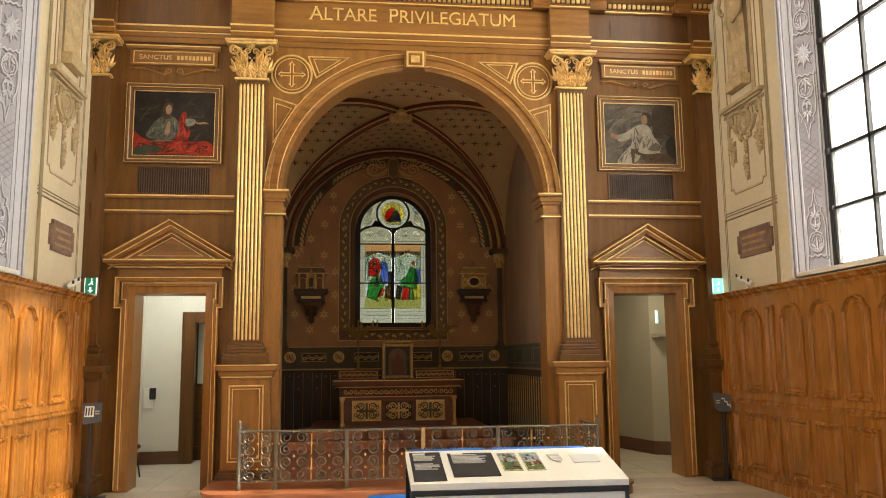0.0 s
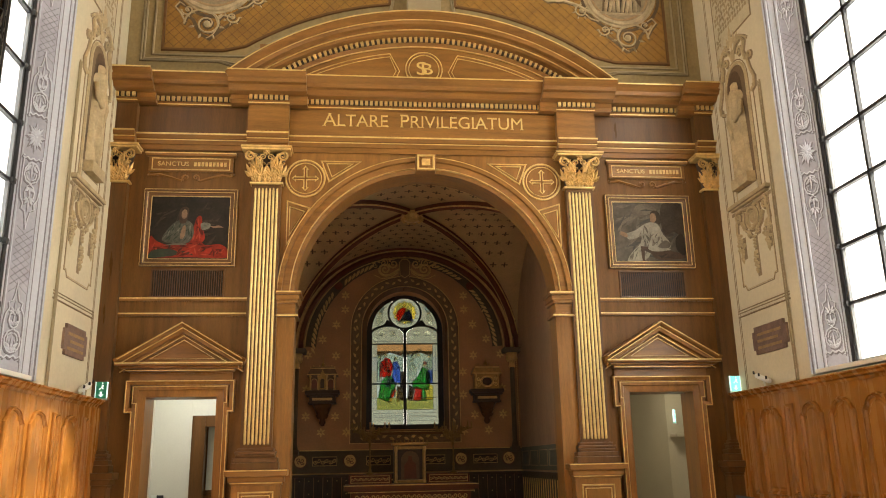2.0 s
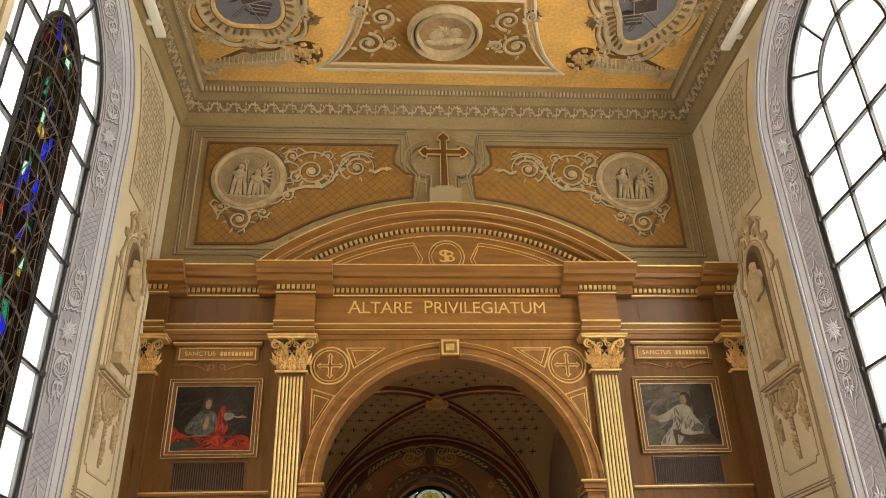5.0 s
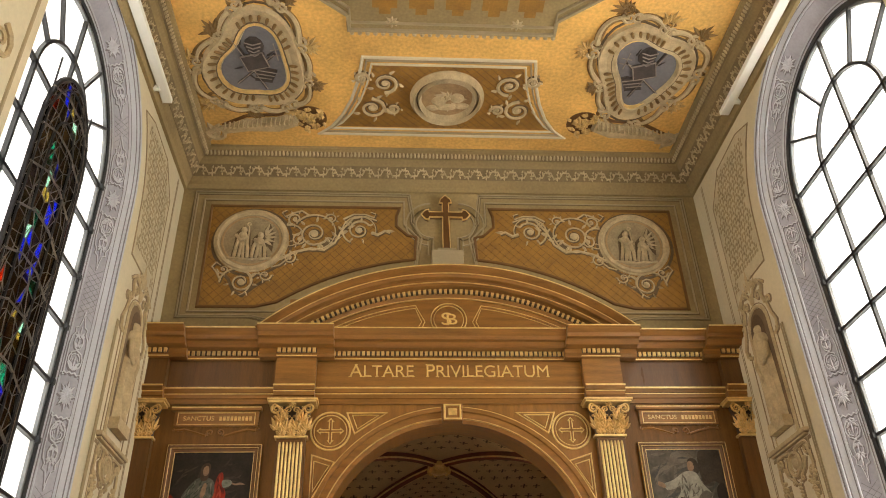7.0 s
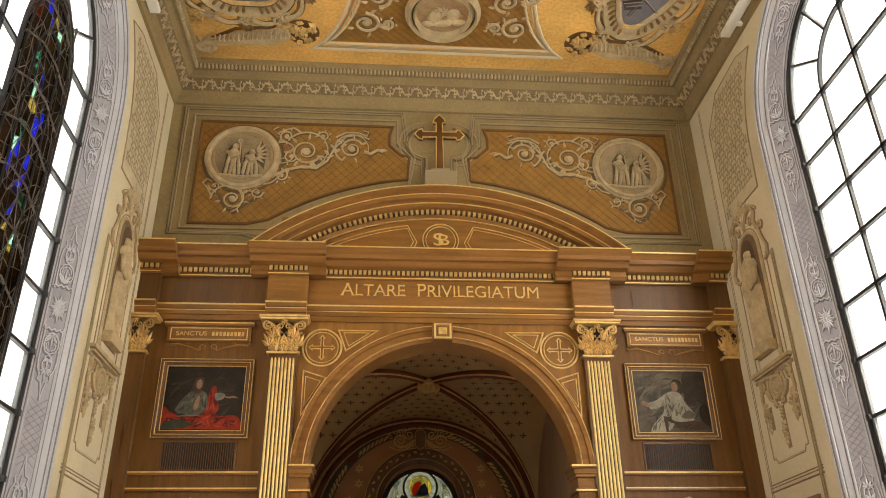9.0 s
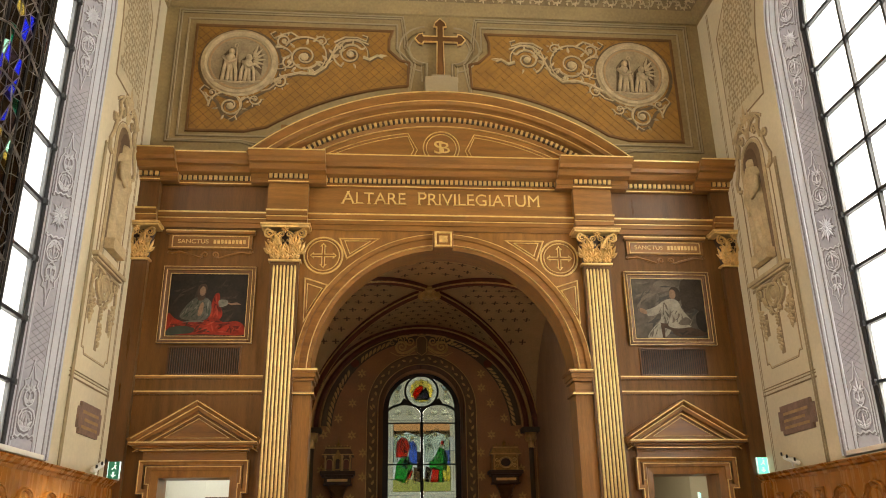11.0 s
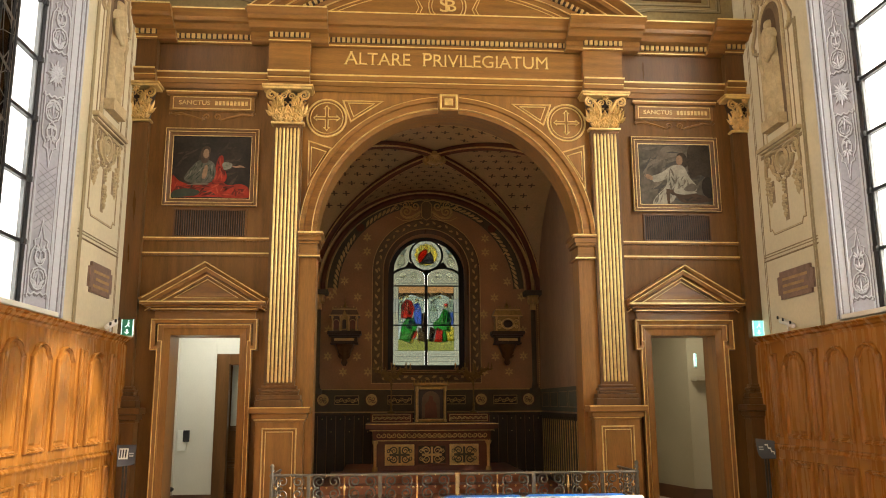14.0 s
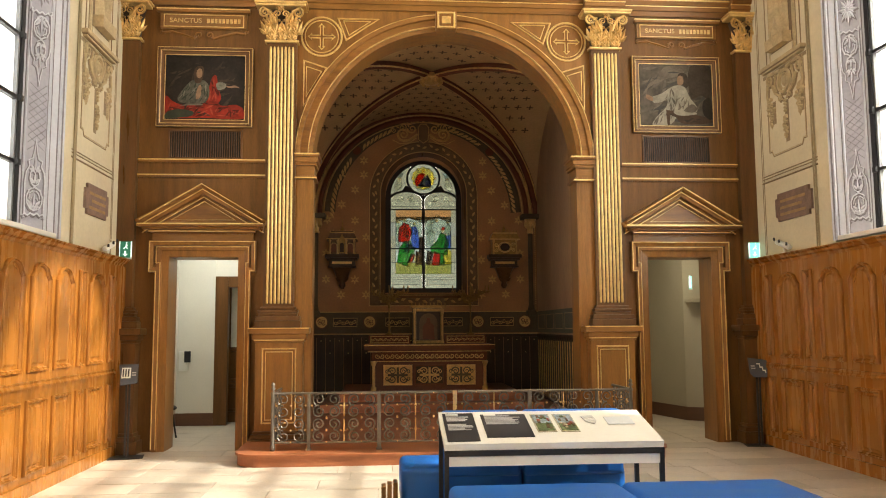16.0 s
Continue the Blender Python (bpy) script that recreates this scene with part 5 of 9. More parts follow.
# window surround: painted bands
BAND_PAINT = mat("band_paint", (0.20, 0.125, 0.065), 0.75, var=0.25, scale=4, fine=30, bump=0.05)
bm = bmesh.new()
mould(bm, [(-0.845, 2.15), (-0.845, 4.28)] + arc(0, 4.28, 0.845, 180, 0, 24)[1:-1] + [(0.845, 4.28), (0.845, 2.15)], [(-0.045, -0.12), (-0.045, 0.004), (0.045, 0.03), (0.05, 0.0)], CBM, True)
struct("window_recess", bm, OAK_DARK, "dark brown moulded frame round the chapel window", "window frame").location.z = 0.06
ws = holder("window_surround", "painted and gilt leaf band round the stained glass window", "window surround", kind="structure")
path = [(-1.02, 2.06), (-1.02, 4.28)] + arc(0, 4.28, 1.02, 180, 0, 24)[1:-1] + [(1.02, 4.28), (1.02, 2.06)]
for off, w, mt, d in ((0.0, 0.22, BAND_PAINT, 0.016), (0.11, 0.016, STAR, 0.024), (-0.11, 0.016, STAR, 0.024)):
    bm = bmesh.new()
    p2 = [(-1.02 - off, 2.06 - off), (-1.02 - off, 4.28)] + arc(0, 4.28, 1.02 + off, 180, 0, 24)[1:-1] + [(1.02 + off, 4.28), (1.02 + off, 2.06 - off)]
    mould(bm, p2, strip(w, 0, d), CBM, True)
    part("band", bm, mt, ws)
bm = bmesh.new()
for k in range(16):
    for s in (-1, 1):
        z = 2.2 + k * 0.135
        leaf(bm, s * 1.02, z, 0.11, 0.05, math.pi / 2 + (0.5 if k % 2 else -0.5), front(CB - 0.016), 0.015)
for k in range(24):
    a = math.pi * (k + 0.5) / 24
    leaf(bm, 1.02 * math.cos(a), 4.28 + 1.02 * math.sin(a), 0.10, 0.05, a + math.pi / 2 + (0.5 if k % 2 else -0.5), front(CB - 0.016), 0.015)
for k in range(13):
    leaf(bm, -0.92 + k * 0.147, 2.06, 0.12, 0.06, 0.4 if k % 2 else -0.4, front(CB - 0.016), 0.015)
part("leaf_garland", bm, STAR, ws)["kind"] = "stuff"
ws.location.z = 0.06
# painted lunette: garland arc, crest
lun = holder("lunette_painting", "painted garland arch with a crest of gilt scrolls", "wall painting", kind="structure")
bm = bmesh.new()
mould(bm, arc(0, 3.9, 1.95, 178, 2, 40), strip(0.22, 0, 0.012), CBM)
part("arch_band", bm, CHAPEL_GREEN, lun)
bm = bmesh.new()
for k in range(58):
    a = math.pi * (k + 0.5) / 58
    if abs(a - math.pi / 2) < 0.32 or abs(abs(a - math.pi / 2) - 0.78) < 0.06:
        continue
    leaf(bm, 1.95 * math.cos(a), 3.9 + 1.95 * math.sin(a), 0.17, 0.06, a + math.pi / 2 + 0.6, front(CB - 0.012), 0.015)
part("garland_leaves", bm, STAR, lun)["kind"] = "stuff"
bm = bmesh.new()
for s in (-1, 1):
    a = math.pi / 2 + s * 0.8
    dome(bm, 1.95 * math.cos(a), 3.9 + 1.95 * math.sin(a), 0.09, 0.09, 0.02, front(CB - 0.012), 12, 2)
part("medallion", bm, CHAPEL_RED, lun)
bm = bmesh.new()
for s in (-1, 1):
    scroll(bm, [(s * 0.12, 5.62), (s * 0.3, 5.50)] + spiral(s * 0.42, 5.62, 0.14, -90 if s > 0 else 270, 1.7, s, 20), 0.030, CBM, 0.03)
    scroll(bm, [(s * 0.1, 5.9), (s * 0.3, 5.84), (s * 0.5, 5.86), (s * 0.66, 5.92), (s * 0.74, 5.86), (s * 0.66, 5.82)], 0.028, CBM, 0.03)
    scroll(bm, spiral(s * 0.24, 5.74, 0.10, 0 if s > 0 else 180, 1.4, -s, 16), 0.022, CBM, 0.03)
    for k in range(4):
        leaf(bm, s * (0.3 + 0.1 * k), 5.76, 0.12, 0.06, radians(90 - s * (20 + 25 * k)), CBM, 0.03)
part("crest_scrolls", bm, STAR, lun)
bm = bmesh.new()
slab(bm, [(-0.12, 5.48), (0, 5.40), (0.12, 5.48), (0.13, 5.78), (0.07, 5.86), (0.06, 6.0), (0, 6.05), (-0.06, 6.0), (-0.07, 5.86), (-0.13, 5.78)], 0, 0.03, CBM)
crest_ = part("crest_shield", bm, BAND_PAINT, lun)
bm = bmesh.new()
mould(bm, [(-0.10, 5.50), (0, 5.43), (0.10, 5.50), (0.11, 5.77), (0.05, 5.84), (-0.05, 5.84), (-0.11, 5.77)], strip(0.014, 0.03, 0.036), CBM, True)
part("gilt_line", bm, STAR, crest_)
bm = bmesh.new()
dome(bm, 0, 5.95, 0.055, 0.07, 0.03, front(CB - 0.03), 10, 3)
part("boss", bm, STAR, crest_)
for s in (-1, 1):
    for pts, r_ in ((spiral(s * 0.44, 5.76, 0.09, 90, 1.6, s, 16), 0.014), (spiral(s * 0.62, 5.70, 0.06, 90, 1.4, -s, 12), 0.011), ([(s * 0.14, 5.55), (s * 0.3, 5.44), (s * 0.5, 5.42), (s * 0.66, 5.50)], 0.014), (spiral(s * 0.3, 5.90, 0.06, 0, 1.4, s, 12), 0.012)):
        bm = bmesh.new()
        scroll(bm, pts, r_, CBM, 0.03)
        part("crest_scroll", bm, STAR, lun)

# stained glass window
GLASS = dict(white=(0.90, 0.94, 0.82), haze=(0.95, 1.05, 1.0), pale=(0.82, 0.84, 0.71), red=(1.0, 0.14, 0.10), blue=(0.26, 0.40, 0.95), navy=(0.10, 0.12, 0.40), green=(0.14, 0.56, 0.19), gold=(1.0, 0.80, 0.28), grass=(0.72, 0.76, 0.36), brown=(0.34, 0.25, 0.15), flesh=(1.15, 0.85, 0.58), slate=(0.5, 0.58, 0.62), grey=(0.8, 0.84, 0.78), shade=(0.2, 0.16, 0.14))
GL = {k: pane_mat("glass_" + k, tuple(0.37 * v for v in c), 0.03, 0.72) for k, c in GLASS.items()}
GL_FRONT = {k: pane_mat("front_glass_" + k, c, 0.03, 0.75) for k, c in GLASS.items()}
LEAD = mat("lead", (0.03, 0.03, 0.033), 0.6, metal=0.4, var=0.2)
sgw = holder("window_5", "arched stained glass window of coloured figures over a pale base", "window", kind="structure")
GY = CB + 0.14
GM = front(GY)
WO = [(-0.70, 2.29), (-0.70, 4.28)] + arc(0, 4.28, 0.70, 180, 0, 24)[1:-1] + [(0.70, 4.28), (0.70, 2.29)]
bm = bmesh.new()
mould(bm, WO, [(-0.03, -0.03), (0.12, -0.03), (0.12, 0.02), (-0.03, 0.02)], GM, True)
part("window_frame", bm, LEAD, sgw)
def leadbar(pts, w=0.016, closed=False):
    b = bmesh.new()
    mould(b, pts, strip(w, 0.0, 0.016), GM, closed)
    part("lead_bar", b, LEAD, sgw)
def gpane(kind, pts, lift=0.0, lead=0.0):
    b = bmesh.new()
    slab(b, pts, -0.004 + lift, -0.001 + lift, GM)
    o = part("pane", b, (GL_FRONT if lift else GL)[kind], sgw)
    o.visible_shadow = False
    if lead:
        leadbar(pts, lead, True)
    return o
leadbar([(0, 2.29), (0, 4.33)], 0.055)
leadbar([(-0.7, 3.15), (0.7, 3.15)], 0.030)
leadbar([(-0.7, 3.98), (0.7, 3.98)], 0.030)
leadbar(arc(0, 4.64, 0.335, 0, 350, 35), 0.045, True)
for s in (-1, 1):
    leadbar([(s * (0.35 + 0.35 * math.cos(radians(a))), 4.17 + 0.20 * math.sin(radians(a))) for a in range(0, 181, 12)], 0.045)
    # ground: steps, grass, columns, sky, canopy
    gpane("white", [(s * x, z) for x, z in rect(0.03, 0.69, 2.30, 2.62)])
    gpane("grass", [(s * x, z) for x, z in rect(0.03, 0.57, 2.62, 2.86)], 0, 0.007)
    gpane("haze", [(s * x, z) for x, z in rect(0.03, 0.57, 2.86, 3.83)])
    gpane("grey", [(s * x, z) for x, z in rect(0.04, 0.56, 3.44, 3.76)], 0.002)
    gpane("brown", [(s * x, z) for x, z in ((0.03, 3.70), (0.30, 3.80), (0.57, 3.70), (0.57, 3.97), (0.03, 3.97))], 0.002, 0.006)
    for z0, z1, kind in ((2.62, 2.86, "white"), (2.86, 3.14, "pale"), (3.16, 3.42, "pale"), (3.42, 3.70, "grey"), (3.70, 3.97, "pale")):
        gpane(kind, [(s * x, z) for x, z in rect(0.57, 0.69, z0, z1)], 0, 0.008)
    leadbar([(s * 0.63, 2.62), (s * 0.63, 3.97)], 0.004)
    for x0, x1, z in ((0.08, 0.64, 2.40), (0.10, 0.62, 2.47), (0.05, 0.67, 2.55)):
        leadbar([(s * x0, z), (s * x1, z)], 0.006)
    leadbar([(s * 0.08, 2.36), (s * 0.08, 2.50), (s * 0.64, 2.50), (s * 0.64, 2.36)], 0.005)
    # scrolled head of each light
    gpane("pale", [(s * 0.03, 3.99), (s * 0.69, 3.99)] + [(s * (0.36 + 0.33 * math.cos(radians(a))), 4.17 + 0.18 * math.sin(radians(a))) for a in range(0, 181, 12)])
    for cu, cv, r_, a0, hd in ((0.25, 4.20, 0.09, 0, 1), (0.48, 4.20, 0.09, 180, -1), (0.14, 4.10, 0.06, 90, 1), (0.60, 4.10, 0.06, 90, -1)):
        gpane("white", [(s * u, v) for u, v in arc(cu, cv, r_ * 0.8, 0, 330, 11)], 0.003)
        leadbar([(s * u, v) for u, v in spiral(cu, cv, r_, a0, 1.3, hd, 14)], 0.008)
    leadbar([(s * 0.05, 4.04), (s * 0.67, 4.04)], 0.008)
    for k in range(6):
        leadbar([(s * (0.10 + 0.105 * k), 3.99), (s * (0.10 + 0.105 * k), 4.04)], 0.006)
    # corner lights beside the roundel
    gpane("pale", [(s * 0.69, 4.22), (s * 0.38, 4.36), (s * 0.29, 4.44), (s * 0.335, 4.56), (s * 0.34, 4.72), (s * 0.26, 4.90), (s * 0.42, 4.84), (s * 0.58, 4.68), (s * 0.67, 4.45)])
    gpane("white", [(s * 0.56, 4.36), (s * 0.44, 4.46), (s * 0.46, 4.62), (s * 0.54, 4.60), (s * 0.60, 4.46)], 0.003, 0.008)
    gpane("slate", [(s * 0.46, 4.64), (s * 0.40, 4.76), (s * 0.46, 4.76), (s * 0.54, 4.66)], 0.003, 0.007)
    gpane("flesh", arc(s * 0.50, 4.64, 0.03, 0, 330, 9), 0.005)
for s in (-1, 1):
    bm = bmesh.new()
    slab(bm, [(s * x, z) for x, z in ((0.03, 4.30), (0.20, 4.33), (0.36, 4.375), (0.45, 4.36), (0.36, 4.50), (0.29, 4.44), (0.20, 4.36), (0.10, 4.32))], -0.006, 0.012, GM)
    part("lead_gusset", bm, LEAD, sgw)
# roundel: a glory round a seated red and blue form
gpane("white", arc(0, 4.64, 0.315, 0, 350, 35))
for k in range(12):
    a = 2 * math.pi * k / 12
    leadbar([(0.24 * math.cos(a), 4.64 + 0.24 * math.sin(a)), (0.31 * math.cos(a + 0.12), 4.64 + 0.31 * math.sin(a + 0.12))], 0.006)
gpane("gold", [(0.235 * (1 + 0.06 * (-1) ** k) * math.cos(2 * math.pi * k / 24), 4.65 + 0.235 * (1 + 0.06 * (-1) ** k) * math.sin(2 * math.pi * k / 24)) for k in range(24)], 0.003, 0.008)
gpane("grey", [(-0.20, 4.48), (0.20, 4.46), (0.16, 4.40), (-0.14, 4.41)], 0.005, 0.006)
gpane("navy", [(-0.14, 4.46), (0.17, 4.46), (0.15, 4.60), (0.09, 4.72), (0.0, 4.66), (-0.06, 4.56)], 0.006, 0.008)
gpane("red", [(-0.13, 4.46), (-0.18, 4.58), (-0.13, 4.70), (-0.04, 4.76), (0.04, 4.74), (-0.02, 4.62), (-0.07, 4.52)], 0.008, 0.008)
gpane("flesh", arc(-0.005, 4.81, 0.045, 0, 330, 11), 0.008, 0.005)
gpane("flesh", arc(-0.19, 4.64, 0.025, 0, 330, 9), 0.009, 0.004)
# the two lights: standing and kneeling robes as plain patches
for i_, (kind, pts) in enumerate((
        ("grey", [(-0.56, 3.20), (-0.48, 3.20), (-0.46, 3.55), (-0.50, 3.68), (-0.56, 3.60)]),
        ("red", [(-0.52, 3.30), (-0.30, 3.28), (-0.24, 3.50), (-0.30, 3.66), (-0.40, 3.70), (-0.50, 3.58)]),
        ("white", [(-0.42, 3.40), (-0.36, 3.40), (-0.35, 3.64), (-0.40, 3.66)]),
        ("blue", [(-0.28, 3.18), (-0.09, 3.16), (-0.10, 3.50), (-0.16, 3.62), (-0.25, 3.60), (-0.24, 3.46)]),
        ("shade", [(-0.10, 3.0), (-0.03, 3.0), (-0.03, 3.40), (-0.09, 3.40)]),
        ("brown", [(-0.16, 2.84), (-0.03, 2.80), (-0.03, 3.06), (-0.16, 3.10)]),
        ("green", [(-0.54, 2.86), (-0.34, 2.78), (-0.24, 2.98), (-0.18, 3.12), (-0.26, 3.30), (-0.38, 3.32), (-0.50, 3.16)]),
        ("blue", [(-0.40, 3.10), (-0.30, 3.06), (-0.26, 3.22), (-0.34, 3.28)]),
        ("red", [(-0.32, 2.86), (-0.22, 2.88), (-0.18, 3.02), (-0.26, 3.04)]),
        ("flesh", [(-0.34, 2.76), (-0.28, 2.78), (-0.20, 2.96), (-0.24, 3.02), (-0.30, 2.90)]),
        ("flesh", [(-0.16, 2.78), (-0.12, 2.78), (-0.14, 2.96), (-0.20, 3.06), (-0.22, 3.00)]),
        ("grey", [(0.06, 3.20), (0.24, 3.22), (0.24, 3.46), (0.16, 3.58), (0.07, 3.50)]),
        ("white", [(0.10, 3.62), (0.22, 3.70), (0.36, 3.84), (0.30, 3.88), (0.16, 3.80)]),
        ("grey", [(0.46, 3.24), (0.56, 3.22), (0.56, 3.62), (0.50, 3.68), (0.44, 3.56)]),
        ("blue", [(0.42, 3.16), (0.56, 3.16), (0.56, 3.44), (0.46, 3.42)]),
        ("green", [(0.16, 3.06), (0.48, 3.02), (0.52, 3.26), (0.46, 3.44), (0.36, 3.50), (0.26, 3.30), (0.14, 3.18)]),
        ("white", [(0.30, 3.14), (0.36, 3.14), (0.42, 3.40), (0.37, 3.44)]),
        ("shade", [(0.05, 2.82), (0.14, 2.80), (0.20, 3.06), (0.08, 3.12)]),
        ("white", [(0.08, 2.88), (0.13, 2.84), (0.17, 2.98), (0.11, 3.06)]),
        ("red", [(0.16, 2.80), (0.34, 2.80), (0.34, 3.04), (0.22, 3.10)]),
        ("gold", [(0.40, 2.82), (0.57, 2.82), (0.57, 3.10), (0.46, 3.16), (0.40, 3.02)]),
        ("green", [(0.32, 2.80), (0.44, 2.80), (0.40, 3.06), (0.34, 3.02)]))):
    gpane(kind, pts, 0.004 + 0.0012 * (i_ % 4), 0.009)
for x, z, kind in ((-0.52, 3.71, "flesh"), (-0.39, 3.75, "flesh"), (-0.19, 3.68, "flesh"), (-0.33, 3.37, "flesh"), (-0.33, 3.41, "navy"), (0.14, 3.62, "white"), (0.50, 3.72, "flesh"), (0.40, 3.54, "flesh"), (0.41, 3.58, "red"), (0.28, 3.74, "flesh")):
    gpane(kind, arc(x, z, 0.036, 0, 330, 11), 0.010, 0.005)
# fold lines drawn across the robes, and panes of the grass
for s, z0, n_ in ((-1, 2.64, 5), (1, 2.64, 5)):
    for k in range(n_):
        leadbar([(s * (0.06 + 0.1 * k), z0), (s * (0.12 + 0.1 * k), z0 + 0.18)], 0.005)
for a, b in (((-0.46, 2.88), (-0.40, 3.26)), ((-0.36, 2.84), (-0.28, 3.24)), ((-0.48, 3.32), (-0.44, 3.62)), ((-0.32, 3.32), (-0.32, 3.62)), ((-0.18, 3.2), (-0.16, 3.58)), ((0.24, 3.1), (0.34, 3.40)), ((0.42, 3.08), (0.44, 3.40)), ((0.26, 2.82), (0.27, 3.04)), ((0.48, 2.84), (0.50, 3.12)), ((0.12, 3.24), (0.14, 3.52)), ((-0.52, 3.22), (-0.50, 3.62)), ((0.51, 3.2), (0.51, 3.6))):
    leadbar([a, b], 0.006)
sgw.location.z, sgw.scale.x = 0.06, 1.025
bm = boxed(-1.6, 1.6, 7.4, 7.42, 1.0, 6.4)
bd = struct("backdrop", bm, glow_mat("daylight_backdrop", (0.95, 0.99, 0.95), 1.15), "bright overcast daylight outside the chapel window", "backdrop")
# unseen wall, added to close the space behind the backdrop
struct("backdrop_back", boxed(-2.7, 2.7, 7.5, 7.6, 0, 6.7), CHAPEL, "plain unseen wall added behind the daylight backdrop", "wall")

# wall shrines on corbels
RELIQUARY = mat("reliquary_gilt", (0.40, 0.25, 0.08), 0.42, metal=0.5, var=0.4, scale=14, fine=60, bump=0.15)
SHRINE_WOOD = mat("shrine_wood", (0.15, 0.085, 0.04), 0.5, var=0.35, scale=8, fine=40, bump=0.1)
def shrine(x, gilt):
    S = holder("wall_shrine", ("gilt house-shaped reliquary on a carved corbel" if gilt else "dark carved gothic shrine with a spire on a corbel"), "reliquary", group="wall shrines")
    y = CB
    Y = front(y - 0.30)
    body = part("body", boxed(x - 0.26, x + 0.26, y - 0.30, y, 3.05, 3.36, bevel=0.01), RELIQUARY if gilt else SHRINE_WOOD, S)
    bm = bmesh.new()
    slab(bm, [(x - 0.31, 3.36), (x + 0.31, 3.36), (x + 0.25, 3.50), (x - 0.25, 3.50)] if gilt else [(x - 0.31, 3.34), (x + 0.31, 3.34), (x + 0.22, 3.52), (x - 0.22, 3.52)], 0, 0.33, CBM)
    roof = part("roof", bm, RELIQUARY if gilt else SHRINE_WOOD, S)
    for z in (3.365, 3.49):
        e = 0.315 if z < 3.4 else 0.25
        part("ridge", boxed(x - e, x + e, y - 0.345, y - 0.32, z - 0.012, z + 0.012), STAR, roof)
    bm = bmesh.new()
    lathe(bm, [(0.06, 3.48), (0.07, 3.52), (0.03, 3.55), (0.045, 3.59), (0.012, 3.63), (0.004, 3.70 if gilt else 3.80)], (x, y - 0.17, 0), 8)
    part("finial", bm, RELIQUARY, S)
    for k in range(9):
        bm = bmesh.new()
        h = 3.50 + (0.05 if gilt else 0.035) * (1.6 if k % 2 else 1)
        lathe(bm, [(0.016, 3.47), (0.008, 3.50), (0.013, h - 0.02), (0.003, h)], (x - 0.24 + k * 0.06, y - 0.31, 0), 5)
        part("cresting", bm, RELIQUARY if gilt else STAR, roof)
    for q in (-0.235, 0.235) if gilt else (-0.245, -0.085, 0.085, 0.245):
        bm = bmesh.new()
        lathe(bm, [(0.026, 3.05), (0.026, 3.08), (0.014, 3.09), (0.014, 3.29), (0.028, 3.32), (0.028, 3.35)], (x + q, y - 0.31, 0), 8)
        part("column", bm, STAR, body)
    if gilt:
        for r_, w_ in ((0.105, 0.022), (0.085, 0.012)):
            bm = bmesh.new()
            mould(bm, [(x + 1.25 * (u - x), v) for u, v in arc(x, 3.2, r_, 0, 345, 19)], strip(w_, 0, 0.022), Y, True)
            part("ring", bm, GILT, body)
        for q in (-1, 1):
            for v, a0, hd in ((3.25, 0, q), (3.14, 180, -q)):
                bm = bmesh.new()
                scroll(bm, spiral(x + q * 0.175, v, 0.045, a0, 1.5, hd, 14), 0.011, Y)
                part("relief_scroll", bm, GILT, body)
        bm = bmesh.new()
        dome(bm, x, 3.2, 0.10, 0.08, 0.02, Y, 14, 2)
        part("crystal", bm, WALNUT, body)
    else:
        for q in (-0.165, 0.165):
            bm = bmesh.new()
            slab(bm, [(q + x - 0.055, 3.09), (q + x + 0.055, 3.09)] + arc(q + x, 3.22, 0.055, 0, 180, 8), 0, 0.008, Y)
            part("niche", bm, MARBLE_PALE, body)
            bm = bmesh.new()
            mould(bm, [(q + x - 0.06, 3.09), (q + x - 0.06, 3.22)] + arc(q + x, 3.22, 0.06, 180, 0, 8)[1:-1] + [(q + x + 0.06, 3.22), (q + x + 0.06, 3.09)], strip(0.014, 0, 0.02), Y)
            part("niche_arch", bm, STAR, body)
        bm = bmesh.new()
        slab(bm, [(x - 0.07, 3.07), (x + 0.07, 3.07), (x + 0.07, 3.32), (x, 3.47), (x - 0.07, 3.32)], 0, 0.05, Y)
        part("gable", bm, RELIQUARY, body)
        bm = bmesh.new()
        slab(bm, [(x - 0.04, 3.09), (x + 0.04, 3.09)] + arc(x, 3.24, 0.04, 0, 180, 8), 0.05, 0.055, Y)
        part("gable_niche", bm, WALNUT, body)
    bm = bmesh.new()
    for z0, z1, e in ((2.98, 3.05, 0.06), (2.94, 2.98, 0.03), (2.82, 2.94, -0.02), (2.79, 2.82, 0.0)):
        box(bm, x - 0.28 - e, x + 0.28 + e, y - 0.30 - e, y, z0, z1, bevel=0.008)
    part("shelf", bm, WALNUT, S)
    bars = boxed(x - 0.2, x + 0.2, y - 0.292, y - 0.278, 2.855, 2.905)
    part("inscription_bar", bars, STAR, S)
    bm = bmesh.new()
    lathe(bm, [(0.03, 2.36), (0.07, 2.42), (0.05, 2.48), (0.11, 2.56), (0.16, 2.70), (0.21, 2.79)], (x, y - 0.12, 0), 10, (1, 0.7))
    for q in (-1, 1):
        for k in range(3):
            leaf(bm, x + q * 0.04, 2.5 + 0.07 * k, 0.12, 0.06, radians(90 - q * 50), front(y - 0.2), 0.04)
    part("corbel", bm, OAK_DARK, S, smooth=True)


shrine(-1.68, False)
shrine(1.66, True)

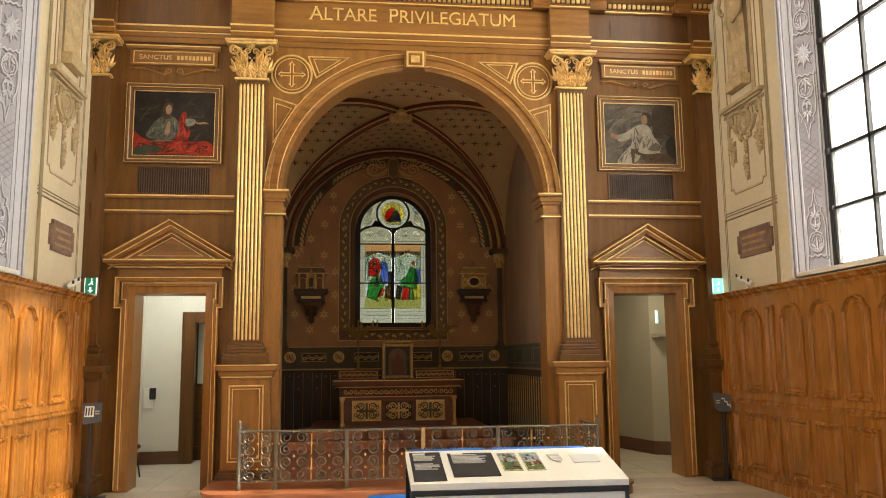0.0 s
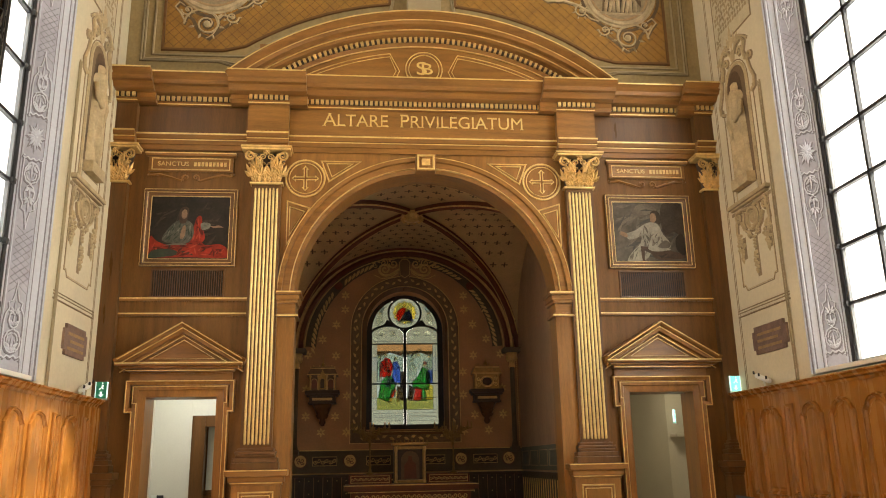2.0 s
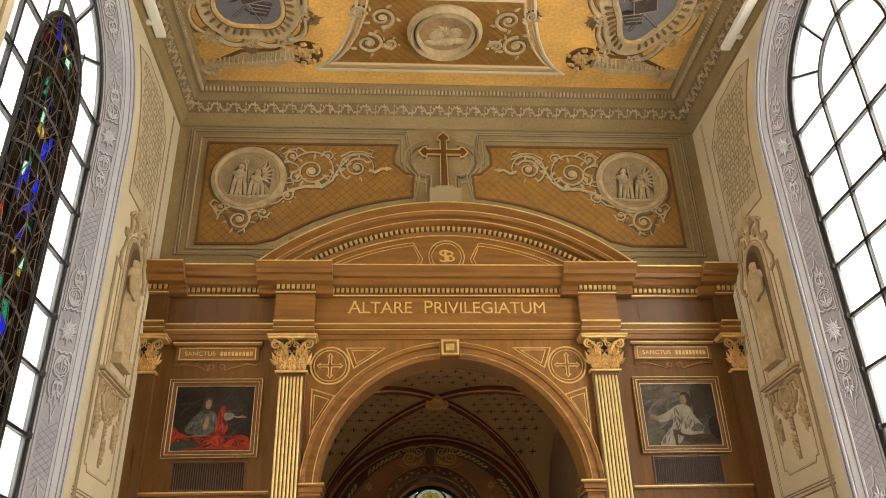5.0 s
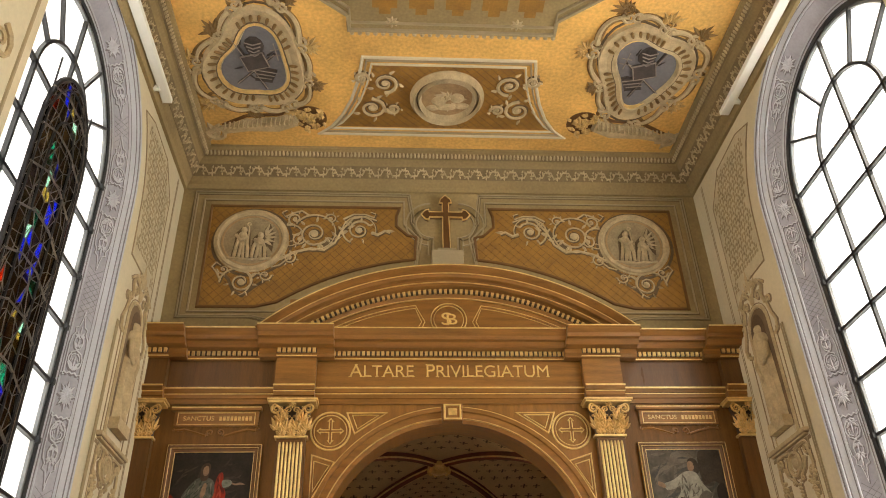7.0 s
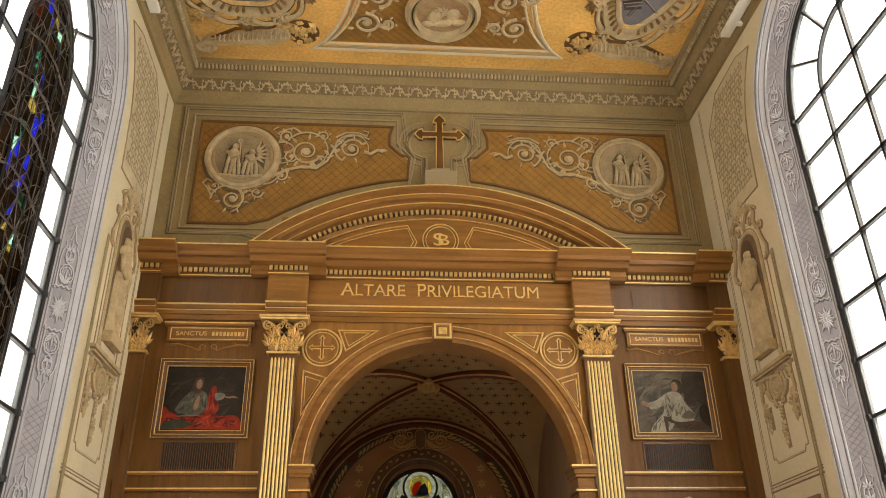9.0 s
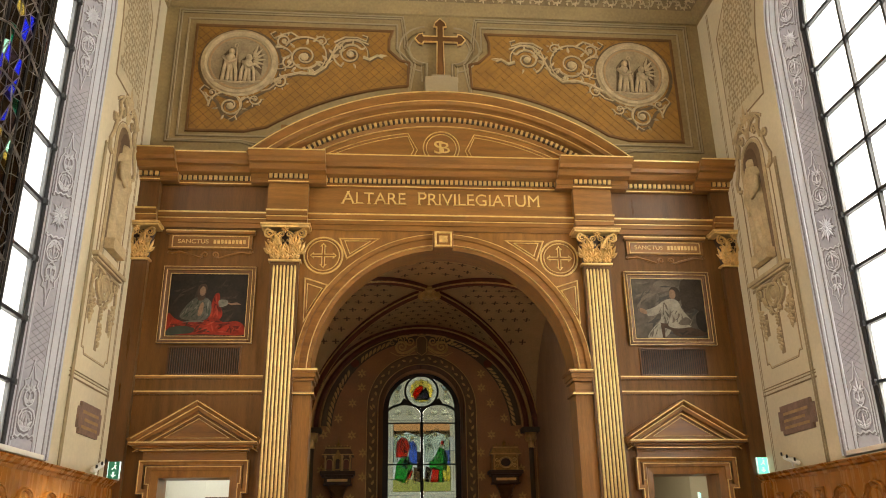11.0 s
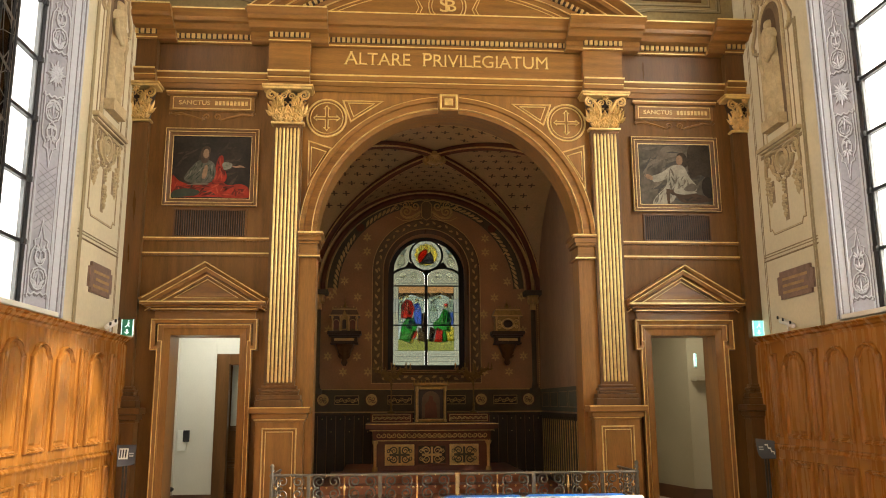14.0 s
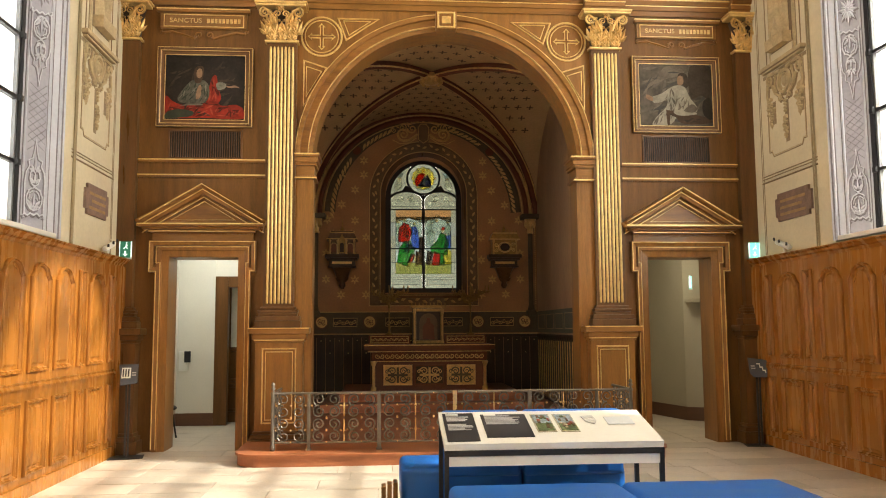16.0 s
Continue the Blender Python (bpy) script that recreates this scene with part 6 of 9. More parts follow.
# altar
AY = 4.0
al = holder("altar", "carved red-brown altar with gilt panels and a dentilled mensa", "altar")
part("step", boxed(-1.9, 1.9, AY - 1.0, CB, 0.14, 0.28, bevel=0.01), STEP_WOOD, al)
part("upper_step", boxed(-1.6, 1.6, AY - 0.6, CB, 0.28, 0.42, bevel=0.01), STEP_WOOD, al)
part("body", boxed(-1.0, 1.0, AY + 0.08, AY + 0.9, 0.42, 0.95), mat("altar_wood", (0.15, 0.05, 0.028), 0.4, var=0.3, scale=2, stretch=(0.6, 4, 4)), al)
bm = bmesh.new()
for z0, z1, e in ((0.94, 0.97, 0.02), (0.97, 1.12, 0.06), (1.12, 1.16, 0.12), (1.16, 1.25, 0.19)):
    box(bm, -1.0 - e, 1.0 + e, AY + 0.08 - e, AY + 0.95, z0, z1, bevel=0.01)
mensa = part("mensa", bm, CHAPEL_RED, al)
for k in range(22):
    bm = bmesh.new()
    x = -1.0 + 2.0 * (k + 0.5) / 22
    scroll(bm, spiral(x, 1.045, 0.05, 180 if k % 2 else 0, 1.3, 1 if k % 2 else -1, 12), 0.012, front(AY + 0.02))
    part("frieze_scroll", bm, GILT_DULL, mensa)
for z, e in ((1.25, 0.19), (1.135, 0.122), (0.955, 0.025)):
    part("gilt_line", boxed(-1.0 - e, 1.0 + e, AY + 0.072 - e, AY + 0.085 - e, z - 0.014, z), GILT_DULL, mensa)
dt = None
for k in range(60):
    x = -1.1 + 2.2 * (k + 0.5) / 60
    if dt is None:
        dt = part("dentil", boxed(-0.010, 0.010, AY - 0.06, AY - 0.04, 1.165, 1.19), STAR, mensa)
        dt.location.x = x
    else:
        same("dentil", dt, mensa, Matrix.Translation((x, 0, 0)))
for x, w in ((-0.58, 0.25), (0.0, 0.26), (0.58, 0.25)):
    p = part("front_panel", boxed(x - w, x + w, AY + 0.06, AY + 0.09, 0.53, 0.87), STAR if x else WALNUT, al)
    bm = bmesh.new()
    mould(bm, rect(x - w, x + w, 0.53, 0.87), strip(0.03, 0, 0.02), front(AY + 0.06), True)
    part("panel_frame", bm, GILT_DULL if x else CHAPEL_RED, p)
    bm = bmesh.new()
    for q in (-1, 1):
        for r in (-1, 1):
            scroll(bm, spiral(x + q * 0.10, 0.70 + r * 0.07, 0.075, 0 if q > 0 else 180, 1.6, q * r, 16), 0.014, front(AY + 0.06))
            scroll(bm, spiral(x + q * 0.19, 0.70 + r * 0.06, 0.045, 180 if q > 0 else 0, 1.3, -q * r, 12), 0.010, front(AY + 0.06))
    for a, b in ((0.18, 0.02), (0.02, 0.14)):
        slab(bm, rect(x - a, x + a, 0.70 - b, 0.70 + b), 0, 0.012, front(AY + 0.06))
    part("scrollwork", bm, CHAPEL_GREEN if x else STAR, p)
for s in (-1, 1):
    bm = bmesh.new()
    lathe(bm, [(0.05, 0.42), (0.05, 0.48), (0.03, 0.5), (0.03, 0.86), (0.055, 0.92), (0.055, 0.95)], (s * 1.02, AY + 0.06, 0), 10)
    part("corner_column", bm, STAR, al)
gr = holder("altar_shelf", "gilt-panelled shelf standing on the altar", "altar shelf")
for s in (-1, 1):
    p = part("shelf", boxed(*sorted((s * 0.33, s * 1.12)), AY + 0.62, AY + 0.9, 1.25, 1.42, bevel=0.008), CHAPEL_RED, gr)
    bm = bmesh.new()
    xa, xb = sorted((s * 0.37, s * 1.08))
    mould(bm, rect(xa, xb, 1.275, 1.395), strip(0.014, 0, 0.01), front(AY + 0.62), True)
    for k in range(14):
        scroll(bm, spiral(xa + (xb - xa) * (k + 0.5) / 14, 1.335, 0.03, 0, 1.2, 1 if k % 2 else -1, 8), 0.008, front(AY + 0.62))
    part("gilt_panel", bm, STAR, p)
tb = holder("tabernacle", "gilt-framed painted tabernacle panel on the altar", "tabernacle")
part("body", boxed(-0.29, 0.31, AY + 0.55, AY + 0.85, 1.25, 1.93, bevel=0.008), WALNUT, tb)
part("hood", boxed(-0.33, 0.35, AY + 0.5, AY + 0.86, 1.93, 1.98, bevel=0.01), RELIQUARY, tb)
bm = bmesh.new()
mould(bm, rect(-0.25, 0.27, 1.29, 1.89), strip(0.06, 0, 0.03), front(AY + 0.55), True)
part("frame", bm, RELIQUARY, tb)
for q in (-0.255, 0.275):
    bm = bmesh.new()
    lathe(bm, [(0.03, 1.26), (0.03, 1.30), (0.018, 1.32), (0.018, 1.80), (0.032, 1.84), (0.032, 1.92)], (q, AY + 0.53, 0), 8)
    part("column", bm, STAR, tb)
for k in range(10):
    bm = bmesh.new()
    lathe(bm, [(0.016, 1.975), (0.008, 1.99), (0.014, 2.01), (0.003, 2.035)], (-0.305 + k * 0.07, AY + 0.52, 0), 5)
    part("cresting", bm, RELIQUARY, tb)
bm = bmesh.new()
slab(bm, [(-0.16, 1.33), (0.18, 1.33), (0.18, 1.66)] + arc(0.01, 1.66, 0.17, 0, 180, 10)[1:-1] + [(-0.16, 1.66)], 0, 0.012, front(AY + 0.55))
pn = part("painted_panel", bm, SHRINE_WOOD, tb)
bm = bmesh.new()
slab(bm, [(-0.10, 1.34), (0.13, 1.34), (0.11, 1.6), (0.05, 1.66), (0.04, 1.74), (-0.02, 1.74), (-0.03, 1.66), (-0.10, 1.58)], 0.012, 0.018, front(AY + 0.55))
part("painted_shape", bm, CHAPEL_RED, pn)


ANTIQUE = mat("antique_gilt", (0.30, 0.19, 0.07), 0.4, metal=0.7, var=0.3, scale=12, bump=0.1)
def candelabrum(x):
    C = holder("candelabrum", "tall gilt branching candelabrum on the altar shelf", "candelabrum", group="altar candelabra")
    y, z = AY + 0.76, 1.42
    bm = bmesh.new()
    lathe(bm, [(0.08, 0), (0.085, 0.02), (0.03, 0.05), (0.018, 0.12), (0.03, 0.16), (0.015, 0.2), (0.013, 0.5), (0.028, 0.54), (0.013, 0.58), (0.012, 0.9), (0.02, 0.95)], (x, y, z), 10)
    part("stem", bm, ANTIQUE, C, smooth=True)
    rnd = random.Random(7)
    for k in range(9):
        a = k * 2 * math.pi / 9
        ln = 0.22 if k % 2 else 0.36
        h0 = 0.52 if k % 2 else 0.6
        bm = bmesh.new()
        pts = [(x + math.cos(a) * ln * f, y + math.sin(a) * ln * 0.6 * f, z + h0 + 0.14 * math.sin(f * 2.2 + 0.1) + 0.12 * f * f) for f in [i / 8 for i in range(9)]]
        tube(bm, pts, 0.007, 5)
        e = pts[-1]
        lathe(bm, [(0.012, 0), (0.03, 0.02), (0.012, 0.035), (0.014, 0.1), (0.004, 0.13)], e, 6)
        for i in (3, 5, 7):
            q = pts[i]
            for t in range(3):
                leaf(bm, 0, 0, 0.07, 0.035, rnd.uniform(0, 6.28), lambda u, v, d, q=q: Vector((q[0] + u, q[1] - d, q[2] + v)), 0.02)
        part("branch", bm, ANTIQUE, C)
    return C


candelabrum(-0.73)
candelabrum(0.84)


# ---- wainscot along the side walls ----
WX = 4.2
def wainscot(s):
    W = holder("wainscot", "honey oak wainscot with arched raised panels and a moulded cap", "wainscot", kind="structure")
    m = side(s, WX)
    part("backing", boxed(*sorted((s * WX, s * (HALL + 0.01))), BACK, 0.0, 0.0, 2.36), OAK_SIDE, W)
    bm = bmesh.new()
    mould(bm, [(-0.02, 2.36), (BACK, 2.36)], [(0.0, -0.1), (0.0, 0.012), (-0.03, 0.02), (-0.045, 0.05), (-0.07, 0.06), (-0.085, 0.085), (-0.10, 0.085), (-0.10, -0.1)], m)
    part("cap", bm, OAK_SIDE, W)
    bm = bmesh.new()
    slab(bm, [(-0.02, 0.0), (BACK, 0.0), (BACK, 0.13), (-0.02, 0.13)], 0, 0.035, m)
    part("skirting", bm, OAK_SIDE, W)
    bm = bmesh.new()
    mould(bm, [(-0.02, 1.04), (BACK, 1.04)], [(-0.035, 0), (-0.03, 0.02), (-0.01, 0.012), (0.012, 0.03), (0.03, 0.03), (0.035, 0)], m)
    part("dado_rail", bm, OAK_SIDE, W)
    part("end_stile", boxed(*sorted((s * 4.165, s * HALL)), -0.33, 0.0, 0.0, 2.36, bevel=0.006), OAK_SIDE, W)
    # bays: wide arched panels between narrow plain ones
    bays = [(-0.46, -0.62, 0), (-0.78, -1.30, 1), (-1.42, -1.60, 0), (-1.76, -2.22, 1), (-2.36, -2.82, 1), (-2.96, -3.42, 1), (-3.56, -4.02, 1), (-4.16, -4.34, 0), (-4.5, -5.0, 1), (-5.14, -5.64, 1), (-5.78, -6.28, 1), (-6.42, -6.6, 0), (-6.76, -7.26, 1), (-7.4, -7.9, 1), (-8.04, -8.54, 1), (-8.7, -9.2, 1), (-9.36, -9.86, 1), (-10.0, -10.5, 1)]
    prof = [(0, 0.0), (0, 0.020), (0.007, 0.034), (0.020, 0.036), (0.026, 0.020), (0.034, 0.022), (0.044, 0.008), (0.046, 0.0)]
    for a, b, wide in bays:
        for z0, z1, top in ((1.16, 2.22, True), (0.20, 0.90, False)):
            if wide and top:
                c = (a + b) / 2
                h = abs(b - a) / 2
                pts = [(b, z0), (a, z0), (a, z1 - 0.15), (a - 0.055, z1 - 0.10)] + [(c + (h - 0.06) * math.cos(radians(t)), z1 - 0.10 + 0.10 * math.sin(radians(t))) for t in range(15, 166, 15)] + [(b + 0.055, z1 - 0.10), (b, z1 - 0.15)]
            else:
                pts = [(b, z0), (a, z0), (a, z1), (b, z1)]
            bm = bmesh.new()
            mould(bm, pts, prof, m, True)
            pan = part("panel_moulding", bm, OAK_SIDE, W)
            bm = bmesh.new()
            cu, cv = (a + b) / 2, (z0 + z1) / 2
            su, sv = 1 - 0.14 / abs(b - a), 1 - 0.14 / (z1 - z0)
            o1 = [bm.verts.new(m(cu + (p[0] - cu) * su, cv + (p[1] - cv) * sv, 0.001)) for p in pts]
            o2 = [bm.verts.new(m(cu + (p[0] - cu) * (su - 0.10), cv + (p[1] - cv) * (sv - 0.045), 0.014)) for p in pts]
            for i_ in range(len(pts)):
                bm.faces.new((o1[i_], o1[i_ - 1], o2[i_ - 1], o2[i_]))
            bm.faces.new(o2)
            part("panel", bm, OAK_SIDE, pan)
    return W


wainscot(-1)
wainscot(1)

# ---- platform and communion rail ----
bm = bmesh.new()
out = [(-2.55, 0.0), (-2.55, -0.75)] + [(-2.2 + 0.35 * math.cos(radians(a)), -0.98 + 0.36 * math.sin(radians(a))) for a in range(190, 271, 10)] + [(2.2 + 0.35 * math.cos(radians(a)), -0.98 + 0.36 * math.sin(radians(a))) for a in range(270, 351, 10)] + [(2.55, -0.75), (2.55, 0.0)]
up = lambda u, v, d: Vector((u, v, d))
slab(bm, out, 0.0, 0.115, up)
plat = struct("platform", bm, STEP_WOOD, "low red-brown wooden platform with rounded corners", "platform")
bm = bmesh.new()
slab(bm, [(x * 1.008, y * 1.012) for x, y in out], 0.115, 0.14, up)
part("nosing", bm, STEP_WOOD, plat)


def rail_panel(R, p0, p1, z0, z1):
    """Scrollwork between two posts."""
    p0, p1 = Vector(p0), Vector(p1)
    ln = (p1 - p0).length
    ax = (p1 - p0).normalized()
    m = lambda u, v, d: Vector((p0.x + ax.x * u + ax.y * d, p0.y + ax.y * u - ax.x * d, v))
    zs = 0.052
    n = max(1, round(ln / 0.43))
    w = ln / n
    bh = bmesh.new()
    h = (z1 - z0) / 2
    for k in range(n):
        c = (k + 0.5) * w
        for row in (0, 1):
            zc = z0 + h * (row + 0.5)
            for q in (-1, 1):
                for r in (-1, 1):
                    cx, cz = c + q * 0.088, zc + r * h * 0.245
                    sp = spiral(cx, cz, 0.078, 90 if r < 0 else -90, 1.55, (q if r > 0 else -q), 16, 0.2)
                    bm = bmesh.new()
                    tube(bm, [(u, v, 0) for u, v in sp], 0.0085, 4, m)
                    part("scroll", bm, IRON, R)
            for q, r in ((0, 0), (0, 1), (0, -1), (-1, 0), (1, 0)):
                bb = bmesh.new()
                dome(bb, c + q * 0.17, zc + r * h * 0.48, 0.013, 0.013, 0.016, m, 6, 2)
                dome(bb, c + q * 0.17, zc + r * h * 0.48, 0.013, 0.013, -0.016, m, 6, 2)
                part("stud", bb, IRON_BRIGHT, R)
            e = k * w
            if k:
                tube(bh, [(e, zc - h * 0.45, 0), (e, zc - 0.03, 0), (e, zc, 0), (e, zc + 0.03, 0), (e, zc + h * 0.45, 0)], [0.009, 0.009, 0.016, 0.009, 0.009], 6, m)
    if n > 1:
        part("brass_bar", bh, IRON_BRIGHT, R)
    else:
        bh.free()
    for z, r in ((z0, 0.011), (z1, 0.016)):
        b = bmesh.new()
        tube(b, [(0, z, 0), (ln, z, 0)], r, 6, m)
        part("rail_bar", b, IRON, R)


rail = holder("communion_rail", "wrought iron communion rail with scrolls and brass studs", "railing")
RY, RZ0, RZ1 = -1.06, 0.23, 0.80
posts = [-2.14, -1.72, -0.90, -0.06, 0.06, 0.90, 1.72, 2.14]
for a, b in ((-2.14, -1.72), (-1.72, -0.90), (-0.90, -0.04), (0.04, 0.90), (0.90, 1.72), (1.72, 2.14)):
    rail_panel(rail, (a, RY), (b, RY), RZ0, RZ1)
for s in (-1, 1):
    rail_panel(rail, (s * 2.14, RY), (s * 2.14, -0.28), RZ0, RZ1)
for x, mt, w in ((-1.72, IRON, 0.018), (-0.90, IRON, 0.022), (0.0, IRON_BRIGHT, 0.024), (0.90, IRON, 0.022), (1.72, IRON, 0.018)):
    p = part("post", boxed(x - w, x + w, RY - 0.018, RY + 0.018, 0.14 if x else 0.2, 0.81, bevel=0.004), mt, rail)
    part("post_foot", boxed(x - w - 0.012, x + w + 0.012, RY - 0.03, RY + 0.03, 0.14, 0.16), IRON, p)
for s in (-1, 1):
    bm = bmesh.new()
    lathe(bm, [(0.03, 0.14), (0.03, 0.2), (0.022, 0.22), (0.022, 0.78), (0.032, 0.8), (0.012, 0.83), (0.03, 0.86), (0.012, 0.875), (0.026, 0.895), (0.02, 0.915), (0.006, 0.93)], (s * 2.14, RY, 0), 10)
    part("newel", bm, IRON, rail, smooth=True)

# ---- display table and blue seats ----
tbl = holder("display_table", "white slanted display table on a black steel frame", "display table")
TX0, TX1, TY0, TY1, TZ0, TZ1 = -0.43, 1.135, -5.02, -4.40, 0.75, 0.905
def tm(u, v, d):
    """On the slanted top: u, v from 0 to 1, d above it."""
    return Vector((TX0 + (TX1 - TX0) * u, TY0 + (TY1 - TY0) * v - d * 0.2, TZ0 + (TZ1 - TZ0) * v + d))
bm = bmesh.new()
slab(bm, [(0, 0), (1, 0), (1, 1), (0, 1)], -0.05, 0.0, tm)
top = part("top", bm, WHITE, tbl)
for x in (TX0 + 0.015, TX1 - 0.015):
    for y, z in ((TY0 + 0.02, TZ0), (TY1 - 0.02, TZ1)):
        part("leg", boxed(x - 0.015, x + 0.015, y - 0.015, y + 0.015, 0.0, z - 0.045), BLACK, tbl)
part("front_bar", boxed(TX0, TX1, TY0, TY0 + 0.03, TZ0 - 0.085, TZ0 - 0.045), BLACK, tbl)
part("apron", boxed(TX0 + 0.03, TX1 - 0.03, TY0 + 0.012, TY0 + 0.024, TZ0 - 0.155, TZ0 - 0.088), WHITE, tbl)
part("back_bar", boxed(TX0, TX1, TY1 - 0.035, TY1 - 0.005, TZ1 - 0.09, TZ1 - 0.055), BLACK, tbl)
for x in (TX0 + 0.015, TX1 - 0.015):
    bm = bmesh.new()
    tube(bm, [(x, TY0 + 0.02, TZ0 - 0.065), (x, TY1 - 0.02, TZ1 - 0.065)], 0.018, 4)
    part("side_bar", bm, BLACK, tbl)


def plate(name, u0, u1, v0, v1, d, mt, parent=None, skew=0.0):
    bm = bmesh.new()
    slab(bm, [(u0, v0), (u1, v0), (u1, v1), (u0, v1)], d, d + 0.004, tm)
    return part(name, bm, mt, parent)


l1 = tagged(plate("info_label", 0.015, 0.165, 0.06, 0.93, 0.002, LABEL), "black printed text label on the display table", "label", "table labels")
l2 = tagged(plate("info_label", 0.20, 0.42, 0.16, 0.88, 0.002, LABEL), "wide black printed text label on the display table", "label", "table labels")
rnd = random.Random(3)
for lab, u0, u1, rowsz in ((l1, 0.03, 0.15, (0.82, 0.78, 0.74, 0.70, 0.66, 0.54, 0.50, 0.46, 0.42, 0.38)), (l2, 0.215, 0.40, (0.80, 0.75, 0.71, 0.67, 0.63, 0.59, 0.55))):
    for k, v in enumerate(rowsz):
        plate("text_bar", u0, u1 - (rnd.uniform(0, 0.05) if k else 0.06), v, v + 0.018, 0.007, INK, lab)
    plate("heading_bar", u0, u0 + 0.06, rowsz[0] + 0.035, rowsz[0] + 0.06, 0.007, WHITE, lab)
C_MIX = [mat("print_%s" % n, c, 0.4, var=0.6, scale=30, fine=90, bump=0.0) for n, c in (("green", (0.10, 0.15, 0.06)), ("sky", (0.28, 0.36, 0.42)), ("red", (0.35, 0.06, 0.03)), ("cream", (0.5, 0.46, 0.34)), ("brown", (0.15, 0.09, 0.05)))]
for u0, u1 in ((0.445, 0.535), (0.555, 0.645)):
    pc = tagged(plate("picture_card", u0, u1, 0.30, 0.86, 0.002, C_MIX[3]), "colour picture card on the display table", "picture card", "picture cards")
    plate("print_field", u0 + 0.006, u1 - 0.006, 0.33, 0.55, 0.007, C_MIX[0], pc)
    plate("print_field", u0 + 0.006, u1 - 0.006, 0.55, 0.83, 0.007, C_MIX[1], pc)
    for k in range(14):
        a, b = rnd.uniform(u0 + 0.01, u1 - 0.02), rnd.uniform(0.36, 0.74)
        plate("print_spot", a, a + rnd.uniform(0.008, 0.016), b, b + rnd.uniform(0.03, 0.09), 0.0115, rnd.choice(C_MIX[2:] + [C_MIX[0]]), pc)
bm = bmesh.new()
slab(bm, [(0.69, 0.78), (0.75, 0.80), (0.755, 0.62), (0.735, 0.52), (0.70, 0.60)], 0.002, 0.006, tm)
shd = tagged(part("shield_print", bm, INK), "small grey shield print on the display table", "print")
bm = bmesh.new()
for k in range(4):
    slab(bm, [(0.70, 0.60 + k * 0.045), (0.75, 0.57 + k * 0.05), (0.75, 0.585 + k * 0.05), (0.70, 0.615 + k * 0.045)], 0.0065, 0.0085, tm)
part("hatching", bm, WHITE, shd)
tagged(plate("relief_tile", 0.80, 0.93, 0.50, 0.74, 0.004, mat("pale_tile", (0.70, 0.75, 0.78), 0.4, var=0.05)), "pale raised tactile tile on the display table", "tactile tile")


def cushion(parent, name, x0, x1, y0, y1, z0, z1, r=0.05):
    bm = bmesh.new()
    box(bm, x0, x1, y0, y1, z0, z1)
    bmesh.ops.bevel(bm, geom=list(bm.edges), offset=r, segments=4, affect="EDGES", profile=0.55)
    return part(name, bm, BLUE, parent, smooth=True)


for x0, x1 in ((-0.42, 0.755), (0.765, 1.90)):
    b = holder("bench", "bright blue upholstered bench in front of the display table", "bench", group="blue benches")
    cushion(b, "seat", x0, x1, -6.05, -5.14, 0.14, 0.50, 0.06)
    part("plinth", boxed(x0 + 0.05, x1 - 0.05, -5.98, -5.2, 0.0, 0.14), BLACK, b)
for i, (x0, x1) in enumerate(((-0.72, 0.235), (0.245, 1.06))):
    b = holder("backed_bench", "bright blue upholstered bench with a backrest behind the table", "bench", group="blue backed benches")
    cushion(b, "seat", x0, x1, -4.34, -3.62, 0.14, 0.47, 0.06)
    cushion(b, "backrest", max(x0, -0.40), x1 - 0.02, -4.36, -4.22, 0.40, 0.905, 0.035)
    part("plinth", boxed(x0 + 0.05, x1 - 0.05, -4.3, -3.68, 0.0, 0.14), BLACK, b)
wc = holder("wooden_slats", "three short wooden slats beside the blue bench", "slats")
for k in range(3):
    part("slat", boxed(-0.87 + k * 0.045, -0.835 + k * 0.045, -4.45, -4.30, 0.0, 0.36 + k * 0.015, bevel=0.008), OAK, wc)


